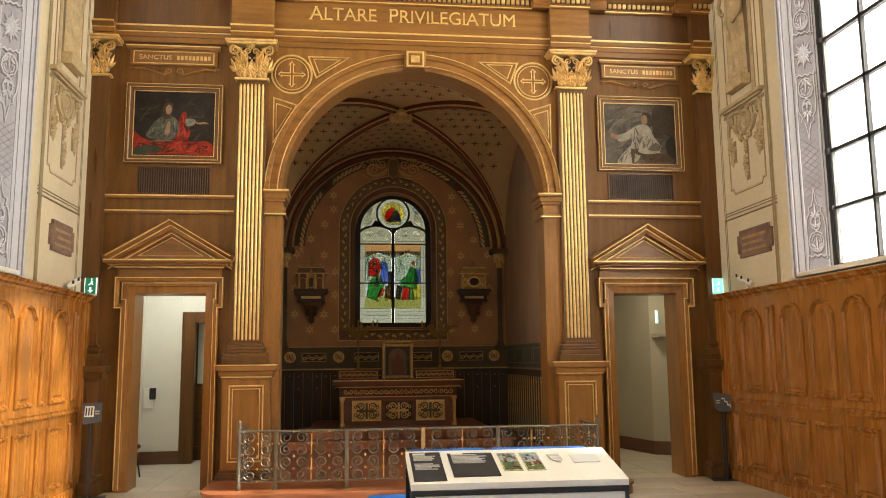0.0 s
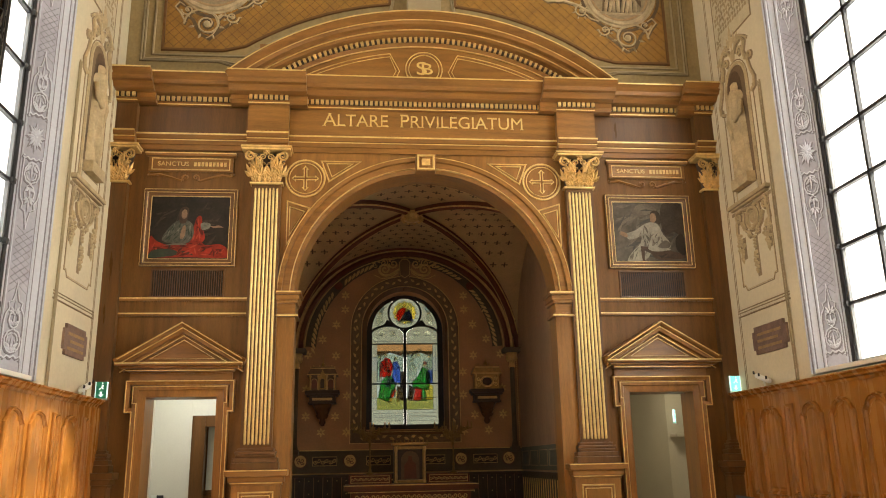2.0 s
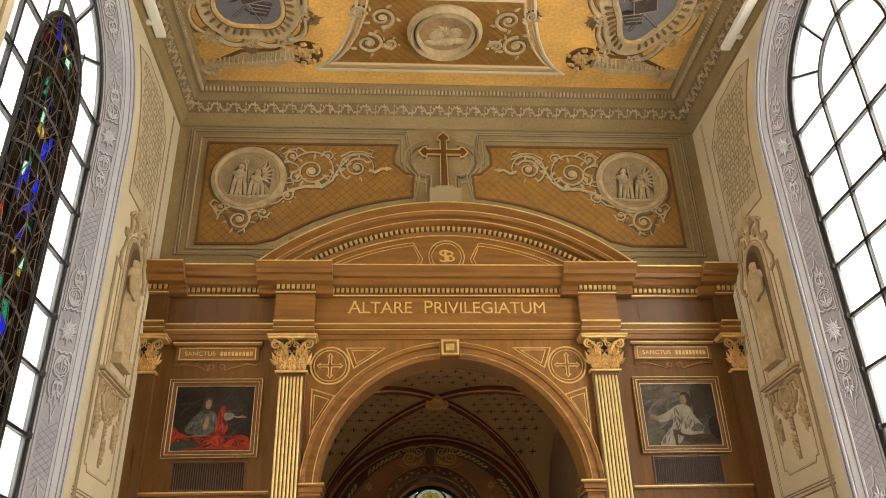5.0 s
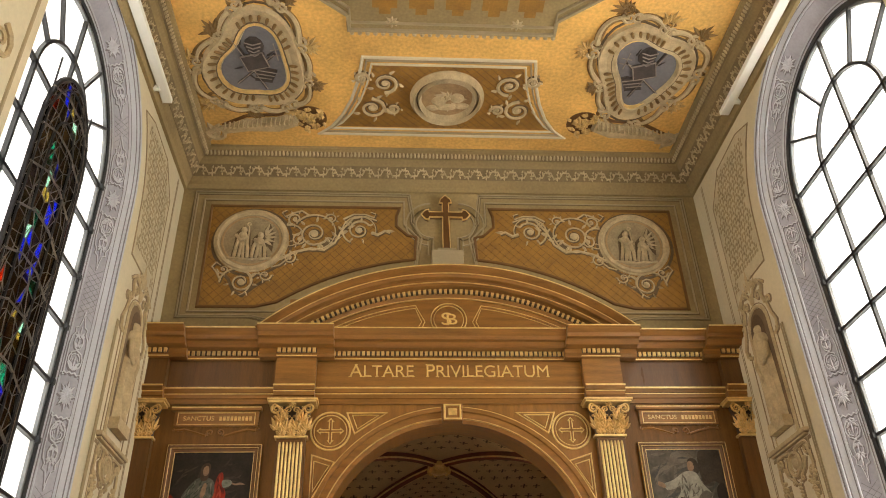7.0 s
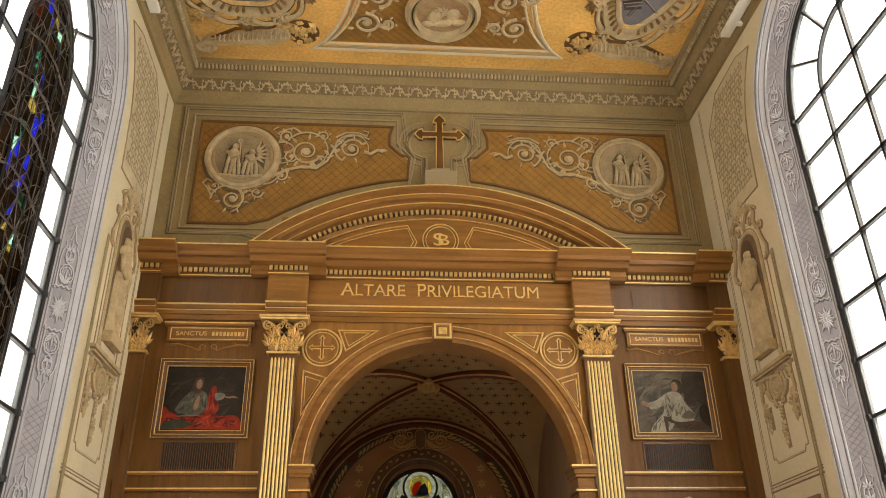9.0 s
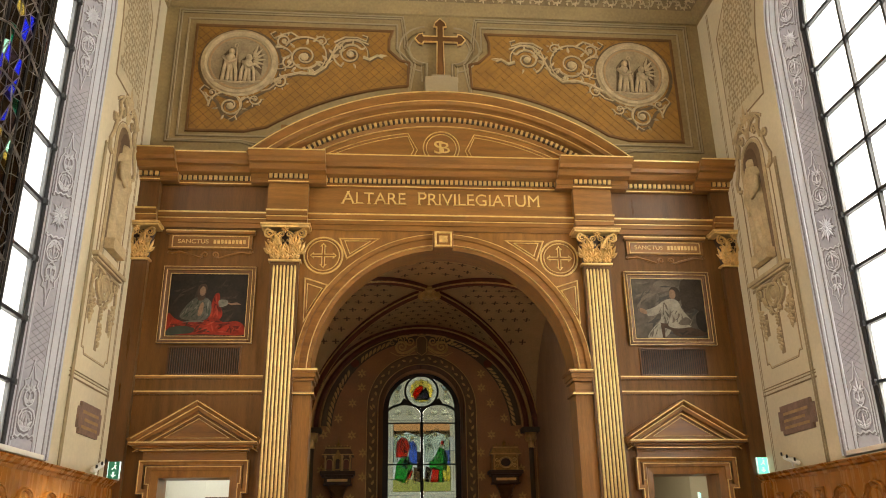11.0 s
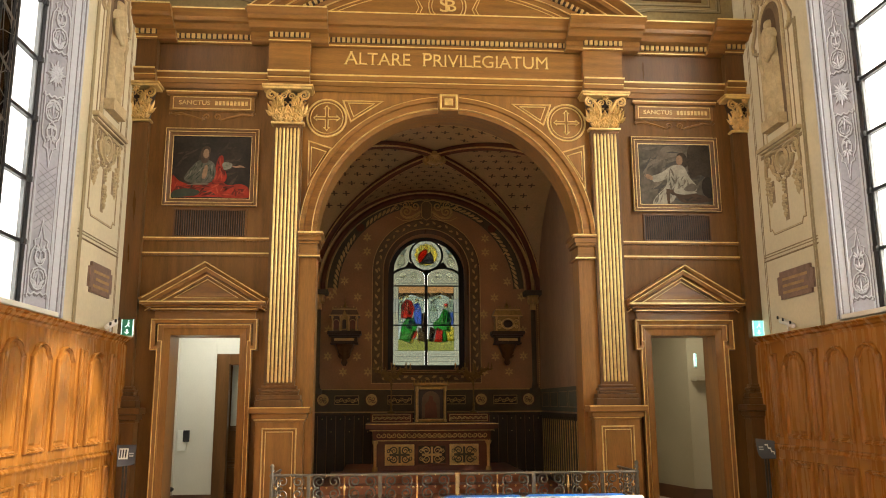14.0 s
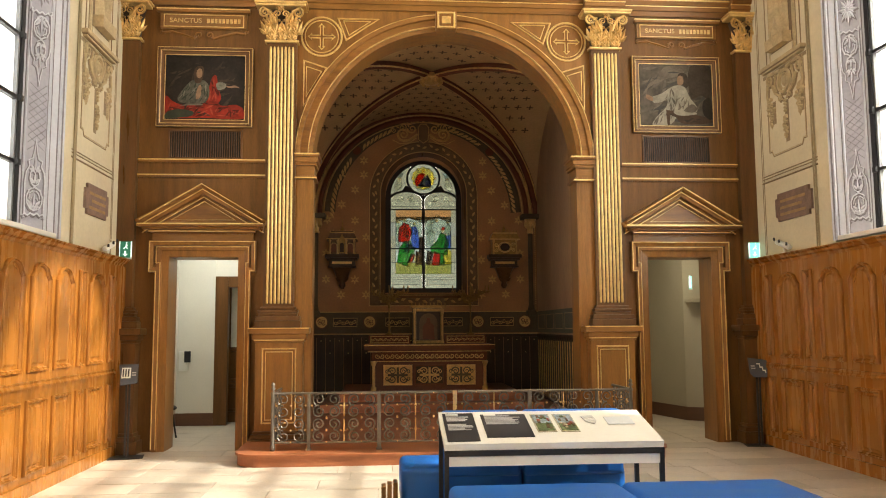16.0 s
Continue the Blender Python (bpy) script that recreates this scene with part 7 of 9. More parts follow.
# ---- sign stands ----
def stand(x, y, turn, symbol):
    S = holder("sign_stand", "black steel stand with a slanted dark direction sign", "sign stand", group="sign stands")
    S.location = (x, y, 0)
    part("base", boxed(-0.2, 0.2, -0.14, 0.14, 0, 0.012, bevel=0.004), BLACK, S)
    for q in (-0.018, 0.018):
        part("pole", boxed(q - 0.011, q + 0.011, -0.01, 0.01, 0.012, 0.92), BLACK, S)
    t = radians(35)
    m = lambda u, v, d: Vector((u * 0.76, -0.03 + v * math.sin(t) - d * math.cos(t), 1.0 + v * math.cos(t) + d * math.sin(t)))
    bm = bmesh.new()
    slab(bm, [(-0.15, -0.08), (-0.1, -0.14), (0.12, -0.14), (0.16, 0.12), (-0.15, 0.16)] if symbol else [(-0.1, -0.15), (0.15, -0.12), (0.15, 0.15), (-0.15, 0.15)], 0, 0.01, m)
    hd = part("sign_plate", bm, mat("sign_grey", (0.07, 0.075, 0.09), 0.5, var=0.1), S)
    bm = bmesh.new()
    if symbol:
        for k in range(3):
            slab(bm, [(-0.02 + 0.04 * k, 0.07 - 0.05 * k), (0.035 + 0.04 * k, 0.07 - 0.05 * k), (0.035 + 0.04 * k, 0.02 - 0.05 * k), (0.02 + 0.04 * k, 0.02 - 0.05 * k), (0.02 + 0.04 * k, 0.052 - 0.05 * k), (-0.02 + 0.04 * k, 0.052 - 0.05 * k)], 0.01, 0.013, m)
    else:
        slab(bm, [(-0.10, -0.05), (0.04, -0.05), (0.04, 0.10), (-0.10, 0.10)], 0.01, 0.013, m)
    part("symbol", bm, WHITE, hd)
    if not symbol:
        bm = bmesh.new()
        for k in range(3):
            slab(bm, [(-0.085 + k * 0.04, -0.03), (-0.065 + k * 0.04, -0.03), (-0.065 + k * 0.04, 0.08), (-0.085 + k * 0.04, 0.08)], 0.013, 0.016, m)
        part("pictogram_bars", bm, LABEL, hd)
    for k in range(2):
        bm = bmesh.new()
        slab(bm, [(-0.12 if symbol else 0.055, 0.02 - k * 0.035), (-0.05 if symbol else 0.12, 0.02 - k * 0.035), (-0.05 if symbol else 0.12, 0.035 - k * 0.035), (-0.12 if symbol else 0.055, 0.035 - k * 0.035)], 0.01, 0.013, m)
        part("text_bar", bm, INK, hd)
    S.rotation_euler.z = radians(turn)
    return S


stand(-3.98, -0.46, 12, False)
stand(4.08, -0.36, -14, True)


# ---- exit signs, cameras, plaques, pipe, light bars ----
def exit_sign(x, y, z, turn, dim=False):
    E = holder("exit_sign", "lit green emergency exit sign in a clear block", "exit sign", group="exit signs")
    E.location = (x, y, z)
    part("case", boxed(-0.075, 0.075, -0.02, 0.02, -0.115, -0.095), GREY_PLASTIC, E)
    pl = part("plate", boxed(-0.065, 0.065, -0.012, 0.012, -0.095, 0.115), SIGN_CYAN if dim else SIGN_GREEN, E)
    bm = bmesh.new()
    m = front(-0.012)
    slab(bm, [(-0.012, -0.08), (0.012, -0.08), (0.012, -0.045), (0.035, -0.045), (0.0, -0.01), (-0.035, -0.045), (-0.012, -0.045)][::1], 0, 0.003, lambda u, v, d: m(u, -0.09 - v, d))
    for pts in ([(-0.03, 0.02), (0.0, 0.05), (0.005, 0.08), (0.03, 0.07), (0.02, 0.045), (0.035, 0.02), (0.015, 0.025), (0.005, 0.04), (-0.015, 0.015)],):
        slab(bm, pts, 0, 0.003, m)
    dome(bm, 0.012, 0.097, 0.01, 0.01, 0.003, m, 8, 2)
    part("pictogram", bm, SIGN_WHITE, pl)
    part("backlight", boxed(-0.075, -0.066, -0.014, 0.014, -0.09, 0.115), SIGN_WHITE, E)
    part("backlight", boxed(0.066, 0.075, -0.014, 0.014, -0.09, 0.115), SIGN_WHITE, E)
    E.rotation_euler.z = radians(turn)
    return E


exit_sign(-4.17, -0.12, 2.575, 0)
exit_sign(4.21, -0.14, 2.575, 0, True)
# small cameras on the wainscot caps; they give no light
for s, y in ((-1, -0.62), (1, -0.95)):
    c = holder("wall_camera", "small white camera head on the wainscot cap", "spotlight", group="wainscot spotlights")
    part("foot", boxed(*sorted((s * 4.17, s * 4.27)), y - 0.05, y + 0.05, 2.46, 2.475), WHITE, c)
    bm = bmesh.new()
    tube(bm, [(s * 4.22, y, 2.475), (s * 4.22, y + 0.02, 2.54)], 0.012, 6)
    part("arm", bm, WHITE, c)
    bm = bmesh.new()
    tube(bm, [(s * 4.22, y - 0.13, 2.53), (s * 4.22, y - 0.1, 2.54), (s * 4.22, y + 0.16, 2.62), (s * 4.22, y + 0.2, 2.63)], [0.025, 0.036, 0.036, 0.028], 8)
    h = part("head", bm, WHITE, c)
    for f in (-0.12, 0.06, 0.19):
        bm = bmesh.new()
        lathe(bm, [(0.012, -0.02), (0.014, 0), (0.012, 0.02)], (s * 4.18, y + f, 2.58 + f * 0.3 + 0.03), 6)
        part("knob", bm, BLACK, h)
for s, y0, y1 in ((-1, -0.52, -1.28), (1, -0.66, -1.54)):
    bm = bmesh.new()
    m = side(s)
    w = abs(y1 - y0)
    n = 0.06
    slab(bm, [(y0, 2.90 + n), (y0 - n, 2.90 + n), (y0 - n, 2.90), (y1 + n, 2.90), (y1 + n, 2.90 + n), (y1, 2.90 + n), (y1, 3.26 - n), (y1 + n, 3.26 - n), (y1 + n, 3.26), (y0 - n, 3.26), (y0 - n, 3.26 - n), (y0, 3.26 - n)], 0, 0.03, m)
    pq = tagged(part("stone_plaque", bm, MARBLE), "brown stone plaque with notched corners and worn lettering", "plaque", "stone plaques")
    for k in range(3):
        bm = bmesh.new()
        slab(bm, [(y0 + (y1 - y0) * 0.15, 3.17 - k * 0.085), (y0 + (y1 - y0) * (0.85 - 0.1 * (k % 2)), 3.17 - k * 0.085), (y0 + (y1 - y0) * (0.85 - 0.1 * (k % 2)), 3.135 - k * 0.085), (y0 + (y1 - y0) * 0.15, 3.135 - k * 0.085)], 0.03, 0.033, m)
        part("inscription_bar", bm, STUCCO_BROWN, pq)
for s in (-1, 1):
    pp = holder("conduit", "thin paired conduit pipes on the plaster wall", "pipe", group="conduits")
    for q in (-1.60, -1.645):
        bm = bmesh.new()
        tube(bm, [(s * 4.285, q, 2.47), (s * 4.285, q, 3.2), (s * 4.285, q, 4.6), (s * 4.285, q, 6.4)], 0.010, 6)
        part("pipe", bm, PLASTER_LINE, pp)
    lb = holder("cornice_light", "long slim white light bar below the ceiling cornice", "light bar", group="cornice light bars")
    part("housing", boxed(*sorted((s * 4.06, s * 4.2)), -4.6, -1.95, 9.74, 9.82, bevel=0.015), WHITE, lb)
    part("bracket", boxed(*sorted((s * 4.16, s * 4.3)), -2.3, -2.24, 9.70, 9.78), WHITE, lb)


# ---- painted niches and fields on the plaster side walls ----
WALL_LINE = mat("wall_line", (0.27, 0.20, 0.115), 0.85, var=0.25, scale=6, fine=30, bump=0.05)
NICHE_SHADE = mat("niche_shade", (0.115, 0.07, 0.036), 0.85, var=0.3, scale=4, bump=0.06)
DAMASK = mat("damask", (0.54, 0.465, 0.31), 0.85, var=0.15, scale=5)
DAMASK_MARK = mat("damask_mark", (0.33, 0.255, 0.145), 0.85, var=0.25, scale=5)
def wall_paint(s):
    m = side(s)
    W = holder("wall_decoration", "painted grisaille niche with a plain draped form and bracket", "wall decoration", group="painted niches")
    c = -1.0 if s > 0 else -0.98
    # outer frame lines
    bm = bmesh.new()
    for a, b, z0, z1 in ((-0.30, -1.62, 3.52, 9.5),):
        for q in (0.0, 0.04):
            tube(bm, [m(a - q, 2.5, 0.002), m(a - q, 9.6, 0.002)], 0.006, 4)
    for z in (3.47, 3.52, 3.555):
        tube(bm, [m(-0.3, z, 0.004), m(-1.68, z, 0.004)], 0.012 if z < 3.5 else 0.008, 4)
    part("frame_moulding", bm, WALL_LINE, W)
    bm = bmesh.new()
    DF = [(-0.55, 6.9), (-0.55, 9.0), (-1.0, 9.45), (-1.8, 9.5)] + [(W_C + 2.15 * math.cos(radians(t)), W_Z + 2.15 * math.sin(radians(t))) for t in (42, 35, 28, 21, 14, 7, 0)] + [(-1.62, 7.38), (-1.0, 7.38), (-0.72, 7.2)]
    slab(bm, DF, 0.0, 0.006, m)
    field_ = part("damask_field", bm, DAMASK, W)
    bm = bmesh.new()
    mould(bm, DF, strip(0.022, 0.0, 0.012), m, True)
    part("field_border", bm, WALL_LINE, W)
    bm = bmesh.new()
    for j in range(13):
        for i in range(11):
            u, v = -0.66 - i * 0.15 - (0.075 if j % 2 else 0), 7.1 + j * 0.18
            if (v > W_Z and math.hypot(u - W_C, v - W_Z) < 2.24) or u < -2.1 or (v <= W_Z and u < -1.55) or v > 9.3 or (v > 8.9 and u > -0.85) or (v < 7.5 and u < -0.72):
                continue
            for q in range(4):
                a = math.pi / 4 + q * math.pi / 2
                leaf(bm, u + 0.012 * math.cos(a), v + 0.012 * math.sin(a), 0.085, 0.06, a, lambda x, y, d: m(x, y, 0.006 + d * 0.2), 0.02)
            dome(bm, u, v + 0.09, 0.022, 0.03, 0.006, m, 6, 2, 0.006)
    part("damask_pattern", bm, DAMASK_MARK, field_)["kind"] = "stuff"
    # niche
    na = [(c + 0.27, 5.15), (c - 0.27, 5.15), (c - 0.27, 6.62)] + [(c - 0.27 * math.cos(radians(t)), 6.62 + 0.30 * math.sin(radians(t))) for t in range(15, 166, 15)] + [(c + 0.27, 6.62)]
    bm = bmesh.new()
    slab(bm, na, 0, 0.006, m)
    part("niche_field", bm, NICHE, W)
    # darker inner field paints the shade inside the flat niche
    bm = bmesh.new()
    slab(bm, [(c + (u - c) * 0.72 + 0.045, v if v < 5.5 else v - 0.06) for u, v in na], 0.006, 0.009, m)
    part("niche_shade_field", bm, NICHE_SHADE, W)
    ring = lambda r: [(c + r, 4.98), (c + r, 6.62)] + [(c + r * math.cos(radians(t)), 6.62 + (r + 0.03) * math.sin(radians(t))) for t in range(15, 166, 15)] + [(c - r, 6.62), (c - r, 4.98)]
    for r_, w_, d_, paint in ((0.30, 0.05, 0.022, CREAM), (0.345, 0.016, 0.008, WALL_LINE), (0.44, 0.016, 0.010, WALL_LINE)):
        bm = bmesh.new()
        mould(bm, ring(r_) if r_ < 0.4 else [(c + r_, 4.98), (c + r_, 6.45)], strip(w_, 0, d_), m)
        if r_ > 0.4:
            part("niche_frame", bm, paint, W)
            bm = bmesh.new()
            mould(bm, [(c - r_, 4.98), (c - r_, 6.45)], strip(w_, 0, d_), m)
        part("niche_frame", bm, paint, W)
    crest = []
    for q in (-1, 1):
        crest += [([(c + q * 0.40, 6.36), (c + q * 0.50, 6.40), (c + q * 0.52, 6.52), (c + q * 0.44, 6.66), (c + q * 0.40, 6.80)] + spiral(c + q * 0.46, 6.86, 0.07, 200 if q > 0 else -20, 1.2, -q, 12), 0.022),
                  ([(c + q * 0.36, 6.86), (c + q * 0.30, 7.00), (c + q * 0.36, 7.12), (c + q * 0.27, 7.24), (c + q * 0.12, 7.20), (c + q * 0.05, 7.10)], 0.026),
                  (spiral(c + q * 0.20, 7.05, 0.08, 0 if q > 0 else 180, 1.3, q, 14), 0.016),
                  ([(c + q * 0.44, 7.14), (c + q * 0.34, 7.22), (c + q * 0.20, 7.30), (c + q * 0.08, 7.26)], 0.018)]
    brack = []
    for q in (-1, 1):
        brack += [([(c + q * 0.08, 4.86), (c + q * 0.22, 4.88)] + spiral(c + q * 0.36, 4.80, 0.085, 110 if q > 0 else 70, 1.6, -q, 16), 0.022),
                  ([(c + q * 0.43, 4.74), (c + q * 0.45, 4.60), (c + q * 0.40, 4.46), (c + q * 0.33, 4.38)], 0.020),
                  ([(c + q * 0.30, 4.72), (c + q * 0.24, 4.60), (c + q * 0.14, 4.54), (c + q * 0.05, 4.46)], 0.020),
                  (spiral(c + q * 0.13, 4.50, 0.05, 90, 1.2, q, 10), 0.013),
                  ([(c + q * 0.20, 4.84), (c + q * 0.24, 4.70), (c + q * 0.19, 4.60)], 0.016)]
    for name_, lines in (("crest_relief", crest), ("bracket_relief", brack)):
        # offset dark lines under each relief put its shade into paint
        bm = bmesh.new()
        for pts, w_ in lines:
            shadow_line(bm, pts, w_ * 2.7, m, 0.005, (-0.016, -0.014))
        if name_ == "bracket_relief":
            shadow_line(bm, arc(c, 4.70, 0.15, 0, 345, 23), 0.06, m, 0.005, (-0.014, -0.016))
            shadow_line(bm, [(c - 0.55, 4.90), (c + 0.55, 4.90)], 0.05, m)
            shadow_line(bm, [(c, 4.46), (c, 3.92)], 0.10, m, 0.005, (-0.02, -0.02))
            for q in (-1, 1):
                shadow_line(bm, [(c + q * 0.36, 4.52), (c + q * 0.36, 4.22)], 0.17, m, 0.005, (-0.02, -0.02))
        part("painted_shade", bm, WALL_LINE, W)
        bm = bmesh.new()
        for pts, w_ in lines:
            scroll(bm, pts, w_, m, 0.03)
        if name_ == "crest_relief":
            for q in (-1, 1):
                for k in range(3):
                    leaf(bm, c + q * (0.06 + 0.05 * k), 7.22, 0.22 - 0.04 * k, 0.07, radians(90 - q * (14 + 22 * k)), m, 0.03)
            leaf(bm, c, 7.16, 0.42, 0.09, math.pi / 2, m, 0.04)
            dome(bm, c, 7.08, 0.06, 0.10, 0.04, m, 10, 3)
        else:
            mould(bm, arc(c, 4.70, 0.145, 0, 345, 23), strip(0.045, 0, 0.03), m, True)
            mould(bm, arc(c, 4.70, 0.10, 0, 345, 23), strip(0.014, 0, 0.02), m, True)
            rb = random.Random(3)
            for q in (-1, 1):
                for k in range(26):
                    f = k / 25
                    r_ = 0.10 * math.sin(math.pi * min(1, f * 0.8 + 0.2))
                    dome(bm, c + q * 0.36 + rb.uniform(-r_, r_), 4.56 - 0.36 * f, 0.030, 0.026, 0.035, m, 6, 2)
                leaf(bm, c + q * 0.36, 4.24, 0.10, 0.05, -math.pi / 2, m, 0.03)
            for k in range(4):
                dome(bm, c, 4.44 - 0.045 * k, 0.035, 0.024, 0.035, m, 7, 2)
            for k in range(18):
                f = k / 17
                r_ = 0.055 * math.sin(math.pi * (0.15 + 0.85 * f))
                dome(bm, c + rb.uniform(-r_, r_), 4.20 - 0.24 * f, 0.024, 0.024, 0.035, m, 6, 2)
            for a in (-40, 0, 40):
                leaf(bm, c, 4.26, 0.09, 0.045, radians(-90 + a), m, 0.03)
        part(name_, bm, CREAM, W)
    bm = bmesh.new()
    dome(bm, c, 4.71, 0.055, 0.085, 0.04, m, 12, 4)
    part("medallion", bm, STUCCO, W, smooth=True)
    # draped form: one plain relief, its surface rippled by folds
    bm = bmesh.new()
    NZ, NW = 34, 22
    gridf = []
    for i in range(NZ + 1):
        f = i / NZ
        z = 5.27 + 1.28 * f
        hw = 0.185 - 0.03 * f + 0.035 * math.sin(math.pi * min(1, f * 1.15)) if f < 0.86 else 0.19 * math.sqrt(max(0.02, 1 - ((f - 0.86) / 0.145) ** 2))
        sway = 0.035 * math.sin(3.0 * f)
        row = []
        for k in range(NW + 1):
            g = 2 * k / NW - 1
            fold = (0.030 * math.sin(9 * g + 5 * f + 1.5 * math.sin(6 * f)) + 0.020 * math.sin(17 * g - 7 * f)) * (1 - 0.4 * f)
            row.append(bm.verts.new(m(c + sway + g * hw, z, 0.008 + (0.075 + fold) * math.sqrt(max(0, 1 - g * g)))))
        gridf.append(row)
    for ra, rb_ in zip(gridf, gridf[1:]):
        for k in range(NW):
            bm.faces.new((ra[k], ra[k + 1], rb_[k + 1], rb_[k]))
    dome(bm, c + 0.01, 6.60, 0.062, 0.090, 0.09, m, 12, 4)
    tube(bm, [(c - 0.15, 6.36, 0.05), (c - 0.17, 6.16, 0.085), (c - 0.02, 6.08, 0.095), (c + 0.06, 6.16, 0.09)], [0.032, 0.036, 0.028, 0.018], 8, m)
    tube(bm, [(c + 0.17, 6.36, 0.05), (c + 0.20, 6.12, 0.08), (c + 0.13, 5.92, 0.08), (c + 0.17, 5.82, 0.06)], [0.032, 0.034, 0.026, 0.016], 8, m)
    part("draped_form", bm, CREAM, W, smooth=True)
    # pedestal and ledge
    for z0, z1, e, d_, paint in ((5.14, 5.285, 0.23, 0.13, CREAM), (5.02, 5.14, 0.27, 0.03, PLASTER), (5.125, 5.14, 0.27, 0.032, WALL_LINE), (4.92, 4.955, 0.50, 0.05, CREAM), (4.955, 5.0, 0.55, 0.075, CREAM), (4.945, 4.957, 0.53, 0.066, WALL_LINE)):
        bm = bmesh.new()
        slab(bm, rect(c - e, c + e, z0, z1), 0, d_, m)
        part("ledge", bm, paint, W)
    for w_, off, paint in ((0.014, 0.0, WALL_LINE), (0.010, 0.018, CREAM)):
        bm = bmesh.new()
        mould(bm, [(c + 0.47 - off, 4.9), (c + 0.47 - off, 3.85 + off), (c + 0.40, 3.85 + off), (c + 0.36, 3.78 + off), (c - 0.36, 3.78 + off), (c - 0.40, 3.85 + off), (c - 0.47 + off, 3.85 + off), (c - 0.47 + off, 4.9)], strip(w_, 0, 0.006), m)
        part("field_line", bm, paint, W)


wall_paint(-1)
wall_paint(1)

for s in (-1, 1):
    P = holder("wall_pier", "cream plaster pier with painted scroll frame between the windows", "wall pier", kind="structure")
    part("shaft", boxed(*sorted((s * 4.02, s * 4.31)), -7.9, -5.63, 2.46, 10.3, bevel=0.02), PLASTER, P)
    m = side(s, 4.02)
    bm = bmesh.new()
    mould(bm, [(-5.78, 2.9), (-5.78, 9.5), (-7.75, 9.5), (-7.75, 2.9)], strip(0.04, 0, 0.015), m, True)
    part("frame_line", bm, PLASTER_LINE, P)
    bm = bmesh.new()
    for k in range(5):
        scroll(bm, spiral(-6.1, 4.2 + k * 1.2, 0.17, 90 + 180 * (k % 2), 1.5, 1 if k % 2 else -1, 16), 0.03, m, 0.03)
    part("scroll", bm, CREAM, P)

# ---- decoration of the upper front wall ----
U = front(0.06)
ud = holder("upper_wall_decoration", "ochre diapered fields with stucco scrolls and round reliefs", "wall decoration", kind="structure")
FRAME_DARK = mat("frame_dark", (0.17, 0.122, 0.055), 0.85, var=0.25, scale=5, fine=30, bump=0.05)
MEDALLION = mat("medallion_grey", (0.30, 0.235, 0.135), 0.8, var=0.3, scale=5, fine=40, bump=0.1)
def arch_z(x, r):
    return SP_Z + math.sqrt(max(0, r * r - x * x))
